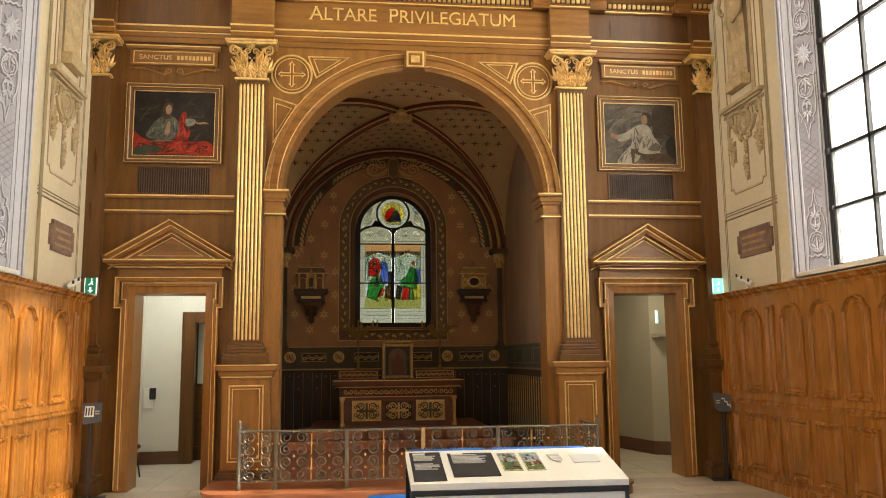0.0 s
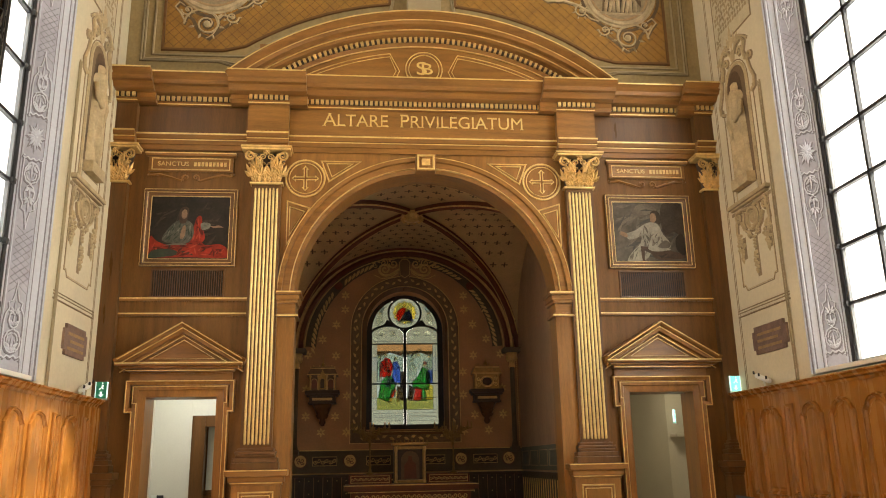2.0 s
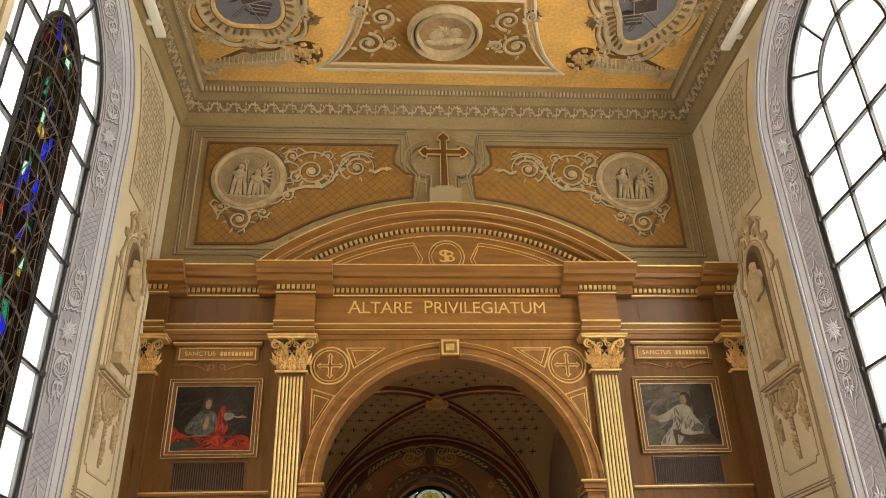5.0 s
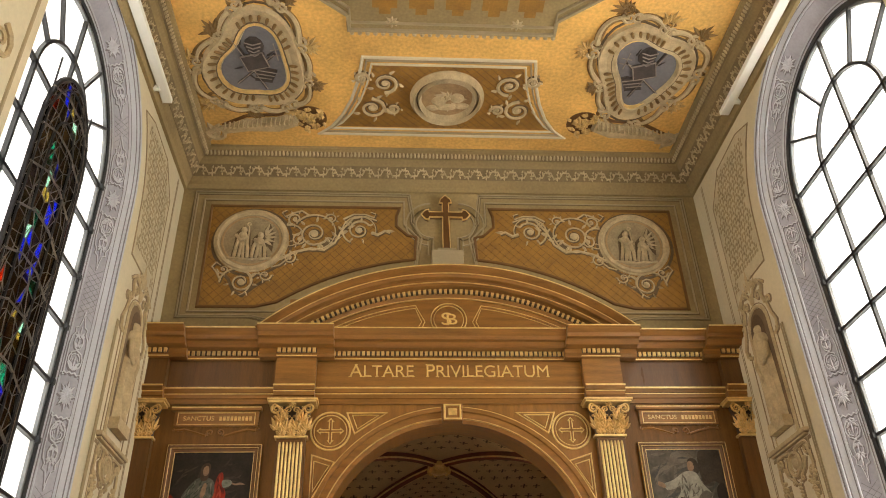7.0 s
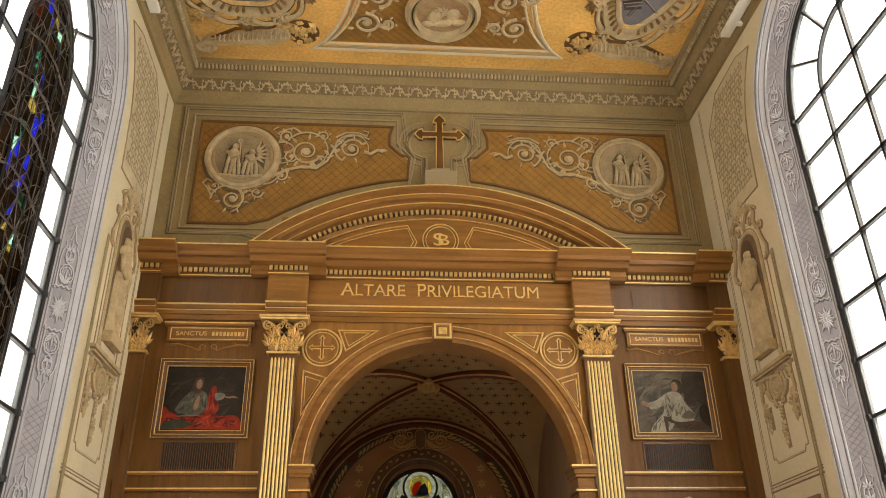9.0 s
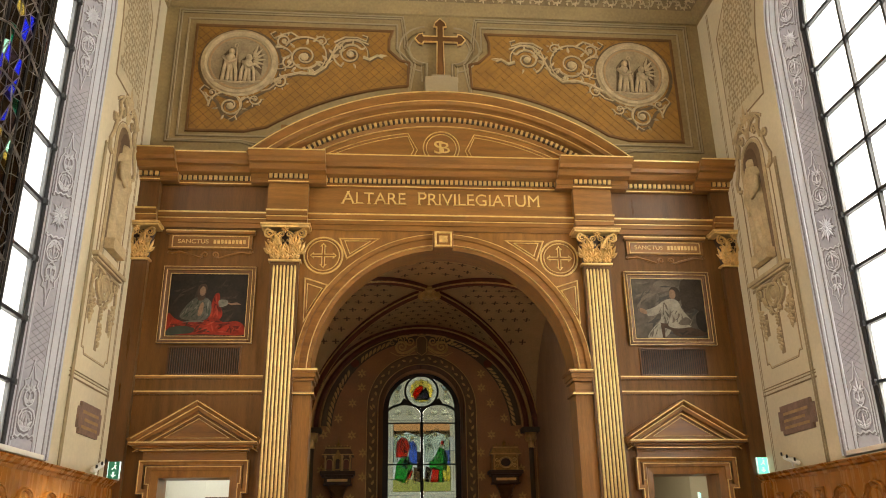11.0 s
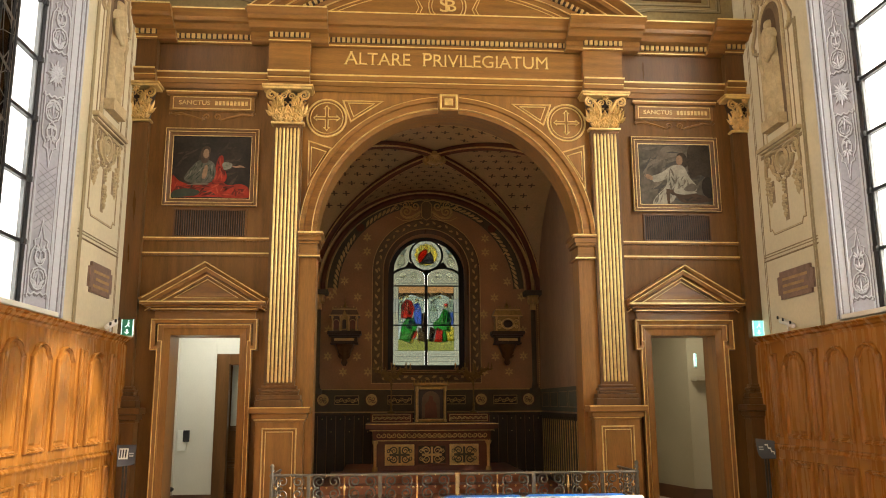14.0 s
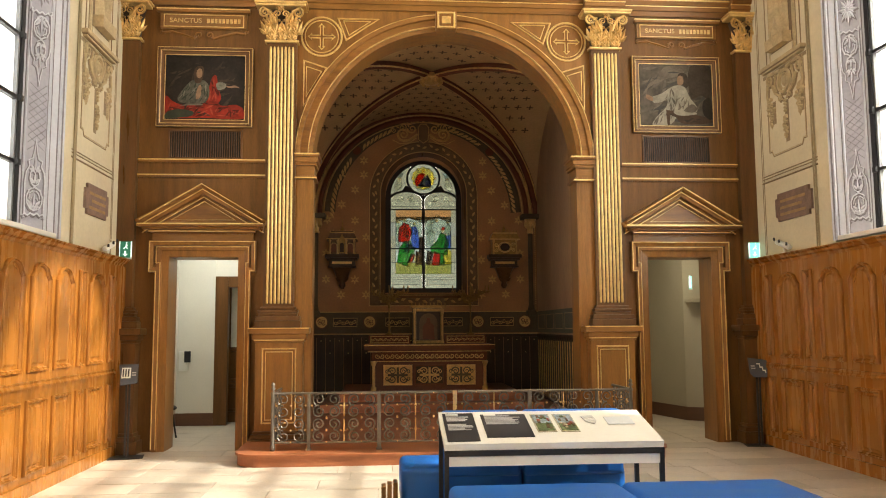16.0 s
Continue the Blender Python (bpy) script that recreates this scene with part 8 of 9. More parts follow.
for s in (-1, 1):
    X = lambda pts: [(s * a, b) for a, b in pts]
    low = [(x, arch_z(x, SP_R + 0.46)) for x in [2.62 - k * (2.62 - 0.5) / 14 for k in range(15)]]
    field = [(3.80, 9.36), (3.80, 7.50), (2.95, 7.50)] + low + [(0.48, 8.78), (0.62, 8.82), (0.80, 9.0), (0.80, 9.2), (0.75, 9.36)]
    bm = bmesh.new()
    slab(bm, X(field), 0, 0.006, U)
    f = part("ochre_field", bm, OCHRE, ud)
    bm = bmesh.new()
    mould(bm, X(field), strip(0.05, 0, 0.03), U, True)
    part("field_border", bm, OCHRE_LINE, f)
    for grow, w in ((0.13, 0.03), (0.25, 0.022), (0.29, 0.022)):
        fr = [(3.80 + grow, 9.36 + grow), (3.80 + grow, 7.50 - grow * 0.6), (2.98, 7.50 - grow * 0.6)] + [(x, arch_z(x, SP_R + 0.46 - grow)) for x, _ in low] + [(0.48 - grow * 0.35, 8.78), (0.62 - grow * 0.5, 8.82 + grow * 0.7), (0.80 - grow, 9.0 + grow * 0.3), (0.80 - grow, 9.2), (0.75 - grow * 0.6, 9.36 + grow)]
        bm = bmesh.new()
        mould(bm, X(fr), strip(w, 0, 0.02), U, True)
        part("frame_line", bm, PLASTER_LINE, ud)
        bm = bmesh.new()
        mould(bm, X([(u + 0.018, v - 0.018) for u, v in fr]), strip(0.012, 0, 0.012), U, True)
        part("dark_line", bm, FRAME_DARK, ud)
    # diaper lines
    bm = bmesh.new()
    for k in range(-40, 60):
        for q in (-1, 1):
            pts = []
            for t in range(0, 240):
                x = 0.5 + t * 0.015
                z = 8.0 + k * 0.15 + q * (x - 2) * 1.0
                ok = x < 3.78 and z < 9.33 and z > max(7.53, arch_z(x, SP_R + 0.49) if x < 2.8 else 0) and not (x < 0.85 and z > 8.7)
                if ok:
                    pts.append((x, z))
            if len(pts) > 2:
                a, b = pts[0], pts[-1]
                tube(bm, [(s * a[0], a[1], 0.006), (s * b[0], b[1], 0.006)], 0.005, 3, U)
    part("diaper_lines", bm, OCHRE_LINE, f)["kind"] = "stuff"
    # medallion
    cx, cz = s * 3.10, 8.69
    md = part("medallion", boxed(cx - 0.01, cx + 0.01, 0.02, 0.05, cz - 0.01, cz + 0.01), STUCCO, ud)
    bm = bmesh.new()
    slab(bm, arc(cx, cz, 0.53, 0, 350, 35), 0, 0.02, U)
    part("ground", bm, MEDALLION, md)
    bm = bmesh.new()
    mould(bm, arc(cx, cz, 0.54, 0, 352.5, 47), [(-0.05, 0), (-0.05, 0.03), (-0.03, 0.035), (-0.02, 0.07), (0.02, 0.08), (0.035, 0.035), (0.05, 0.03), (0.05, 0)], U, True)
    part("ring", bm, STUCCO, md)
    bm = bmesh.new()
    mould(bm, arc(cx, cz, 0.455, 0, 352.5, 47), strip(0.035, 0.02, 0.026), U, True)
    part("dark_ring", bm, STUCCO_BROWN, md)
    # dark ring slipped down and aside: the medallion's shadow in paint
    bm = bmesh.new()
    mould(bm, arc(cx + 0.015, cz - 0.02, 0.62, 0, 352.5, 47), strip(0.05, 0.006, 0.010), U, True)
    part("outer_dark_ring", bm, UMBER, md)
    # dark shapes behind the figures put shade into their recesses
    bm = bmesh.new()
    for x0, hh, ww in ((-0.14, 0.62, 0.16), (0.13, 0.5, 0.15)):
        slab(bm, [(cx + x0 - ww, cz - 0.36), (cx + x0 + ww, cz - 0.36), (cx + x0 + ww * 0.8, cz - 0.1), (cx + x0 + ww * 0.7, cz - 0.36 + hh * 0.8), (cx + x0, cz - 0.34 + hh), (cx + x0 - ww * 0.7, cz - 0.36 + hh * 0.8), (cx + x0 - ww * 0.8, cz - 0.1)], 0.02, 0.024, U)
    slab(bm, [(cx + 0.16, cz + 0.02), (cx + 0.34, cz - 0.22), (cx + 0.36, cz + 0.1), (cx + 0.27, cz + 0.33), (cx + 0.2, cz + 0.22)], 0.02, 0.025, U)
    part("dark_silhouette", bm, UMBER, md)
    bm = bmesh.new()
    for x0, hh in ((-0.14, 0.42), (0.13, 0.32)):
        for k in range(4):
            b0 = (k - 1.5) * 0.07
            tube(bm, [(cx + x0 + b0, cz - 0.33, 0.03), (cx + x0 + b0 * 0.75 + 0.02 * (k % 2), cz - 0.16, 0.06), (cx + x0 + b0 * 0.45, cz - 0.36 + hh, 0.05)], [0.028, 0.030, 0.026], 6, U)
        dome(bm, cx + x0, cz - 0.36 + hh, 0.085, 0.10, 0.10, U, 10, 3)
        dome(bm, cx + x0 + 0.015, cz - 0.24 + hh, 0.052, 0.062, 0.11, U, 10, 3)
    tube(bm, [(cx - 0.24, cz + 0.08, 0.05), (cx - 0.15, cz - 0.06, 0.09), (cx - 0.04, cz + 0.02, 0.08)], [0.03, 0.028, 0.02], 6, U)
    tube(bm, [(cx + 0.06, cz - 0.02, 0.08), (cx + 0.16, cz - 0.12, 0.10), (cx + 0.24, cz - 0.04, 0.06)], [0.03, 0.028, 0.02], 6, U)
    tube(bm, [(cx - 0.03, cz - 0.34, 0.06), (cx - 0.05, cz + 0.24, 0.06)], 0.012, 5, U)
    tube(bm, [(cx - 0.05 + a, cz + 0.24 + b, 0.06) for a, b in spiral(0, 0.04, 0.04, -90, 1.0, -1, 10, 0.4)], 0.011, 5, U)
    for k in range(6):
        leaf(bm, cx + 0.2, cz + 0.1 - 0.02 * k, 0.24 - 0.012 * k, 0.05, radians(72 - 22 * k), lambda u, v, d: U(u, v, d + 0.026), 0.04)
    tube(bm, [(cx - 0.36, cz - 0.34, 0.03), (cx, cz - 0.37, 0.04), (cx + 0.34, cz - 0.34, 0.03)], 0.022, 5, U)
    part("relief_form", bm, STUCCO, md, smooth=True)
    # scrolls
    def sc(parent, c, r, a0, turns, hand, w=0.026):
        w *= 0.72
        bm = bmesh.new()
        scroll(bm, [(s * u, v) for u, v in spiral(c[0], c[1], r, a0, turns, hand, 30, 0.1)], w, U, 0.03)
        for k in range(6):
            a = radians(a0) + hand * k * 0.9
            leaf(bm, s * (c[0] + r * 0.9 * math.cos(a)), c[1] + r * 0.9 * math.sin(a), r * 0.55, r * 0.22, a if s > 0 else math.pi - a, U, 0.04)
        dome(bm, s * c[0], c[1], r * 0.3, r * 0.3, 0.05, U, 9, 3)
        o = part("scroll", bm, CREAM, parent)
        # the scroll's shadow, painted as offset umber lines
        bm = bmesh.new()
        shadow_line(bm, [(s * u, v) for u, v in spiral(c[0], c[1], r, a0, turns * 0.8, hand, 26, 0.28)], w * 2.3, U, 0.010)
        shadow_line(bm, arc(s * c[0], c[1], r * 0.33, 0, 345, 14), r * 0.2, U, 0.012)
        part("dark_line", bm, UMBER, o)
        return o
    sc(f, (2.12, 8.84), 0.24, 200, 1.9, 1)
    sc(f, (1.40, 8.91), 0.19, 150, 1.8, -1)
    sc(f, (2.34, 8.72), 0.12, 90, 1.5, -1, 0.022)
    sc(f, (2.48, 8.37), 0.11, 90, 1.5, 1, 0.022)
    sc(f, (1.86, 9.13), 0.10, 0, 1.5, 1, 0.02)
    sc(f, (2.44, 9.12), 0.12, 270, 1.5, 1, 0.024)
    sc(f, (3.19, 7.93), 0.19, 90, 1.8, 1, 0.026)
    sc(f, (3.48, 8.15), 0.09, 0, 1.4, -1, 0.02)
    sc(f, (2.83, 8.05), 0.10, 180, 1.4, 1, 0.02)
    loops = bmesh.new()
    # dark offset copies of the stems paint their shadows
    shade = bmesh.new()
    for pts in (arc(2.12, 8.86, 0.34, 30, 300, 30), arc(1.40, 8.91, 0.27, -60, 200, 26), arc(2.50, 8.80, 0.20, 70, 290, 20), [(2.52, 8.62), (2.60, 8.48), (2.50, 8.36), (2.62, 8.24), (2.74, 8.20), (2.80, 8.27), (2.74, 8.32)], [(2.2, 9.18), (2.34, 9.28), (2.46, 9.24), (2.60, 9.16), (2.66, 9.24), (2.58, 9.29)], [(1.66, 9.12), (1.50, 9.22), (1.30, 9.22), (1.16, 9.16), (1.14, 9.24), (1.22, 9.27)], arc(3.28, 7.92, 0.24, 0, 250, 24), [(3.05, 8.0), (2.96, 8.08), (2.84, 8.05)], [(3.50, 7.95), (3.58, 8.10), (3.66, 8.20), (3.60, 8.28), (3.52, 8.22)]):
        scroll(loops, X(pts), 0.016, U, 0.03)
        shadow_line(shade, X(pts), 0.045, U, 0.009, (0.014, -0.018))
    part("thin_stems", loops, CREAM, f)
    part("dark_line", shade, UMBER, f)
    bm = bmesh.new()
    scroll(bm, X([(2.6, 8.36), (2.4, 8.48), (2.15, 8.55), (1.95, 8.52), (1.78, 8.66), (1.68, 8.9), (1.5, 9.14), (1.3, 9.18), (1.12, 9.1)]), 0.024, U, 0.03)
    scroll(bm, X([(1.2, 8.86), (1.1, 8.82), (0.98, 8.9), (0.9, 8.86)]), 0.03, U, 0.03)
    for k in range(9):
        leaf(bm, s * (1.95 - 0.05 * k), 8.55 + 0.055 * k, 0.15, 0.06, radians(90 + s * (60 if k % 2 else -40)), U, 0.04)
    leaf(bm, s * 0.98, 8.9, 0.16, 0.07, radians(90 + s * 90), U, 0.04)
    part("acanthus_stem", bm, CREAM, f)
    # shadow of the stems, painted on the field beside them
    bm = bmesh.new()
    shadow_line(bm, X([(2.6, 8.36), (2.4, 8.48), (2.15, 8.55), (1.95, 8.52), (1.78, 8.66), (1.68, 8.9), (1.5, 9.14), (1.3, 9.18), (1.12, 9.1)]), 0.08, U, 0.010)
    shadow_line(bm, X([(1.98, 8.58), (1.80, 8.74), (1.62, 9.0)]), 0.17, U, 0.011)
    shadow_line(bm, X([(1.2, 8.86), (1.1, 8.82), (0.98, 8.9), (0.9, 8.86)]), 0.08, U, 0.010)
    shadow_line(bm, X([(3.5, 8.1), (3.4, 8.0), (3.3, 7.78), (3.15, 7.7), (3.0, 7.85), (2.8, 8.0)]), 0.07, U, 0.010)
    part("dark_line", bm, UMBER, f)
# halo frame and cross
for r, w in ((0.40, 0.03), (0.46, 0.02), (0.56, 0.03)):
    bm = bmesh.new()
    for s in (-1, 1):
        mould(bm, [(s * 0.20 * r / 0.4, 8.45), (s * 0.20 * r / 0.4, 8.78)] + [(s * (0.22 + (r - 0.14) * math.cos(radians(t))), 9.05 + (r - 0.14) * math.sin(radians(t))) for t in range(-80, 91, 12)], strip(w, 0, 0.02), U)
    part("halo_moulding", bm, PLASTER_LINE if r != 0.46 else FRAME_DARK, ud)
cr = holder("wall_cross", "dark wooden cross with trefoil ends and gilt edge", "cross")
bm = bmesh.new()
m2 = lambda u, v, d: U(u + 0.01, v, d)
ol = [(-0.06, 8.50), (0.06, 8.50), (0.05, 9.14), (0.27, 9.14), (0.28, 9.09), (0.34, 9.11), (0.40, 9.19), (0.34, 9.27), (0.28, 9.29), (0.27, 9.24), (0.05, 9.24), (0.05, 9.42), (0.10, 9.43), (0.08, 9.50), (0.0, 9.58), (-0.08, 9.50), (-0.10, 9.43), (-0.05, 9.42), (-0.05, 9.24), (-0.27, 9.24), (-0.28, 9.29), (-0.34, 9.27), (-0.40, 9.19), (-0.34, 9.11), (-0.28, 9.09), (-0.27, 9.14), (-0.05, 9.14)]
slab(bm, ol, 0.02, 0.09, m2)
part("body", bm, OAK_DARK, cr)
bm = bmesh.new()
mould(bm, ol, strip(0.02, 0.07, 0.1), m2, True)
part("gilt_edge", bm, GILT_DULL, cr)
part("foot", boxed(-0.14, 0.16, -0.10, 0.06, 8.42, 8.50, bevel=0.012), PLASTER_LINE, cr)
part("plinth", boxed(-0.24, 0.26, -0.16, 0.06, 7.9, 8.42, bevel=0.012), PLASTER_LINE, cr)

# ---- ceiling decoration ----
CM = under(10.3)
cd = holder("ceiling_decoration", "painted and stuccoed ceiling fields with cartouches and a medallion", "ceiling decoration", kind="structure")
fld = [(-2.05, -0.72), (1.95, -0.72)] + [(1.95 - 0.75 * math.sin(radians(t)), -0.72 - 1.75 * (1 - math.cos(radians(t))) - 0.4 * math.sin(radians(t))) for t in (15, 30, 45, 60, 75, 90)][:5] + [(1.22, -2.42), (-1.32, -2.42)] + [(-2.05 + 0.75 * math.sin(radians(t)), -0.72 - 1.75 * (1 - math.cos(radians(t))) - 0.4 * math.sin(radians(t))) for t in (75, 60, 45, 30, 15)]
for g, w, mt in ((1.0, 0.05, PLASTER), (0.955, 0.03, PLASTER_LINE), (0.9, 0.03, PLASTER)):
    bm = bmesh.new()
    mould(bm, [(-0.05 + (x + 0.05) * g, -1.62 + (y + 1.62) * (g - (1 - g) * 0.6)) for x, y in fld], strip(w, 0, 0.03), CM, True)
    part("field_frame", bm, mt, cd)
bm = bmesh.new()
slab(bm, [(-0.05 + (x + 0.05) * 0.88, -1.62 + (y + 1.62) * 0.80) for x, y in fld], 0, 0.008, CM)
of = part("ochre_field", bm, OCHRE, cd)
bm = bmesh.new()
for k in range(-26, 27):
    for q in (-1, 1):
        pts = [(-0.05 + k * 0.14 + q * t * 0.02, -1.62 + t * 0.02) for t in range(-32, 36)]
        pts = [p for p in pts if abs(p[0] + 0.05) < 1.1 + (p[1] + 2.3) * 0.36]
        if len(pts) > 3:
            tube(bm, [(*pts[0], 0.008), (*pts[-1], 0.008)], 0.005, 3, CM)
part("diaper_lines", bm, OCHRE_LINE, of)["kind"] = "stuff"
bm = bmesh.new()
slab(bm, arc(-0.04, -1.62, 0.44, 0, 350, 35), 0, 0.02, CM)
md = part("medallion", bm, STUCCO_BROWN, cd)
for r, w in ((0.52, 0.055), (0.43, 0.035)):
    bm = bmesh.new()
    mould(bm, arc(-0.04, -1.62, r, 0, 352.5, 47), [(-w, 0), (-w, 0.04), (0, 0.13), (w, 0.04), (w, 0)], CM, True)
    part("ring", bm, CREAM, md)
bm = bmesh.new()
mould(bm, arc(-0.03, -1.64, 0.475, 0, 352.5, 47), strip(0.03, 0.0, 0.08), CM, True)
part("dark_ring", bm, UMBER, md)
bm = bmesh.new()
for u, v, a, b in ((-0.16, -1.55, 0.13, 0.12), (0.12, -1.62, 0.12, 0.12), (-0.05, -1.42, 0.2, 0.08), (0.2, -1.45, 0.14, 0.07), (-0.25, -1.4, 0.12, 0.06)):
    dome(bm, u, v, a, b, 0.07, CM, 10, 3)
for k in range(10):
    leaf(bm, -0.04 + 0.08 * math.cos(k), -1.6 + 0.08 * math.sin(k), 0.26, 0.09, k * 0.63, CM, 0.06)
part("relief_form", bm, CREAM, md)
for s in (-1, 1):
    for cu, cv, r, a0, h in ((0.95, -1.9, 0.2, 90, s), (1.15, -1.35, 0.22, 270, -s), (1.3, -2.0, 0.11, 0, s), (0.82, -1.35, 0.11, 180, s)):
        bm = bmesh.new()
        scroll(bm, spiral(-0.05 + s * cu, cv, r, a0, 1.7, h, 24, 0.1), 0.03, CM, 0.04)
        for k in range(5):
            leaf(bm, -0.05 + s * cu + r * math.cos(k * 1.25), cv + r * math.sin(k * 1.25), r * 0.6, r * 0.26, k * 1.25 + 0.7, CM, 0.05)
        dome(bm, -0.05 + s * cu, cv, r * 0.3, r * 0.3, 0.05, CM, 8, 3)
        o = part("scroll", bm, CREAM, of)
        # umber lines lay the ceiling scroll's shadow on the field
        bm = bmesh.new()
        shadow_line(bm, spiral(-0.05 + s * cu, cv, r, a0, 1.4, h, 22, 0.28), 0.075, CM, 0.012)
        shadow_line(bm, arc(-0.05 + s * cu, cv, r * 0.33, 0, 345, 14), r * 0.2, CM, 0.013)
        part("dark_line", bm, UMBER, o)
# cartouches
BRONZE = mat("bronze_paint", (0.215, 0.125, 0.038), 0.75, var=0.35, scale=8, fine=40, bump=0.1)
FLOWER = mat("flower_ochre", (0.50, 0.33, 0.12), 0.8, var=0.45, scale=12)
EMBLEM_LIGHT = mat("emblem_light", (0.27, 0.225, 0.19), 0.8, var=0.3, scale=9)
EMBLEM = mat("emblem_brown", (0.055, 0.042, 0.038), 0.8, var=0.4, scale=9)
def cartouche(s):
    cx, cy = s * 2.88, -2.25
    K = holder("ceiling_cartouche", "slate-blue painted cartouche in a cream and gilt shell frame", "cartouche", group="ceiling cartouches")
    rad = lambda a: 0.50 + 0.07 * math.cos(3 * a + s) + 0.05 * math.sin(2 * a)
    shape = lambda f: [(cx + s * rad(a) * f * 0.95 * math.cos(a), cy + rad(a) * f * 1.3 * math.sin(a)) for a in [2 * math.pi * k / 40 for k in range(40)]]
    bm = bmesh.new()
    slab(bm, shape(1.0), 0, 0.012, CM)
    g = part("ground", bm, SLATE, K)
    bm = bmesh.new()
    mould(bm, shape(1.02), strip(0.07, 0, 0.05), CM, True)
    part("gilt_rim", bm, GILT_DULL, K)
    bm = bmesh.new()
    mould(bm, shape(1.22), [(-0.14, 0), (-0.12, 0.05), (0, 0.03), (0.12, 0.07), (0.16, 0.0)], CM, True)
    part("shell_frame", bm, CREAM, K)
    for f_, w_ in ((1.08, 0.02), (1.50, 0.045)):
        bm = bmesh.new()
        mould(bm, shape(f_), strip(w_, 0, 0.055 if f_ < 1.2 else 0.012), CM, True)
        part("dark_line", bm, UMBER, K)
    rnd = random.Random(11)
    # gadroons: dark slots with rounded ends round the rim
    for k in range(38):
        a = 2 * math.pi * k / 38
        if k % 11 > 8:
            continue
        bm = bmesh.new()
        an = math.atan2(1.3 * math.sin(a), s * 0.95 * math.cos(a))
        px, py = cx + s * rad(a) * 1.09 * 0.95 * math.cos(a), cy + rad(a) * 1.09 * 1.3 * math.sin(a)
        tube(bm, [(px + f * 0.13 * math.cos(an), py + f * 0.13 * math.sin(an), 0.05 + 0.012 * f) for f in (0, 0.15, 0.5, 0.85, 1)], [0.008, 0.020, 0.026, 0.024, 0.008], 6, CM)
        part("shell_flute", bm, BRONZE, K)
    # broken outer frame of C-scrolls with bronze and cream acanthus
    for k in range(9):
        a0, a1 = 2 * math.pi * k / 9 + 0.12, 2 * math.pi * (k + 1) / 9 - 0.02
        pt = lambda a, f: (cx + s * rad(a) * f * 0.95 * math.cos(a), cy + rad(a) * f * 1.27 * math.sin(a))
        line = [pt(a0 + (a1 - a0) * i / 10, 1.66 + 0.12 * math.sin(math.pi * i / 10)) for i in range(11)]
        e0, e1 = line[0], line[-1]
        bm = bmesh.new()
        scroll(bm, line, 0.045, CM, 0.06)
        for e, st in ((e0, 180), (e1, 0)):
            scroll(bm, spiral(e[0], e[1], 0.10, math.degrees(a0) + st, 1.4, s if st else -s, 14), 0.026, CM, 0.06)
        part("frame_scroll", bm, CREAM, K)
        # bronze lines set off from the frame scroll paint its shadow
        bm = bmesh.new()
        shadow_line(bm, line, 0.13, CM, 0.010, (0.02 * s, 0.03))
        shadow_line(bm, arc(e1[0], e1[1], 0.11, 0, 345, 14), 0.06, CM, 0.011)
        part("dark_line", bm, BRONZE, K)
        ca = (a0 + a1) / 2
        px, py = pt(a1, 1.86)
        for i_ in range(7):
            bm = bmesh.new()
            leaf(bm, px, py, rnd.uniform(0.14, 0.26), 0.07, ca * s + (0 if s > 0 else math.pi) + radians(-75 + 25 * i_), CM, 0.05)
            part("acanthus_leaf", bm, BRONZE if k % 2 else FLOWER, K)
        bm = bmesh.new()
        scroll(bm, spiral(px, py, 0.12, math.degrees(ca), 1.3, 1 if k % 2 else -1, 14), 0.022, CM, 0.05)
        part("acanthus_scroll", bm, BRONZE if k % 2 else FLOWER, K)
    bm = bmesh.new()
    tube(bm, [(cx - s * 0.1, cy + 0.5, 0.02), (cx + s * 0.25, cy - 0.45, 0.02)], 0.025, 5, CM)
    tube(bm, [(cx + s * 0.3, cy + 0.4, 0.02), (cx - s * 0.3, cy - 0.2, 0.02)], 0.02, 5, CM)
    slab(bm, [(cx - 0.2, cy - 0.15), (cx + 0.12, cy - 0.25), (cx + 0.2, cy + 0.02), (cx - 0.12, cy + 0.12)], 0.012, 0.06, CM)
    slab(bm, [(cx - 0.3 * s, cy + 0.12), (cx - 0.02 * s, cy + 0.05), (cx + 0.05 * s, cy + 0.32), (cx - 0.2 * s, cy + 0.36)], 0.012, 0.05, CM)
    dome(bm, cx - s * 0.02, cy - 0.34, 0.15, 0.19, 0.08, CM, 10, 3)
    for k in range(8):
        leaf(bm, cx + rnd.uniform(-0.25, 0.25), cy + rnd.uniform(-0.35, 0.4), 0.2, 0.06, rnd.uniform(0, 6.28), CM, 0.03)
    part("painted_emblem", bm, EMBLEM, g)
    bm = bmesh.new()
    for k in range(4):
        v = cy - 0.46 + k * 0.07
        tube(bm, [(cx - s * 0.02 - 0.12 + 0.02 * k, v, 0.085), (cx - s * 0.02, v + 0.03, 0.10), (cx - s * 0.02 + 0.12 - 0.02 * k, v, 0.085)], 0.012, 4, CM)
    mould(bm, [(cx - 0.2, cy - 0.15), (cx + 0.12, cy - 0.25), (cx + 0.2, cy + 0.02), (cx - 0.12, cy + 0.12)], strip(0.018, 0.05, 0.068), CM, True)
    for k in range(3):
        tube(bm, [(cx - s * 0.30 + s * 0.05 * k, cy + 0.16 + 0.06 * k, 0.055), (cx + s * (0.0 + 0.02 * k), cy + 0.10 + 0.07 * k, 0.055)], 0.010, 4, CM)
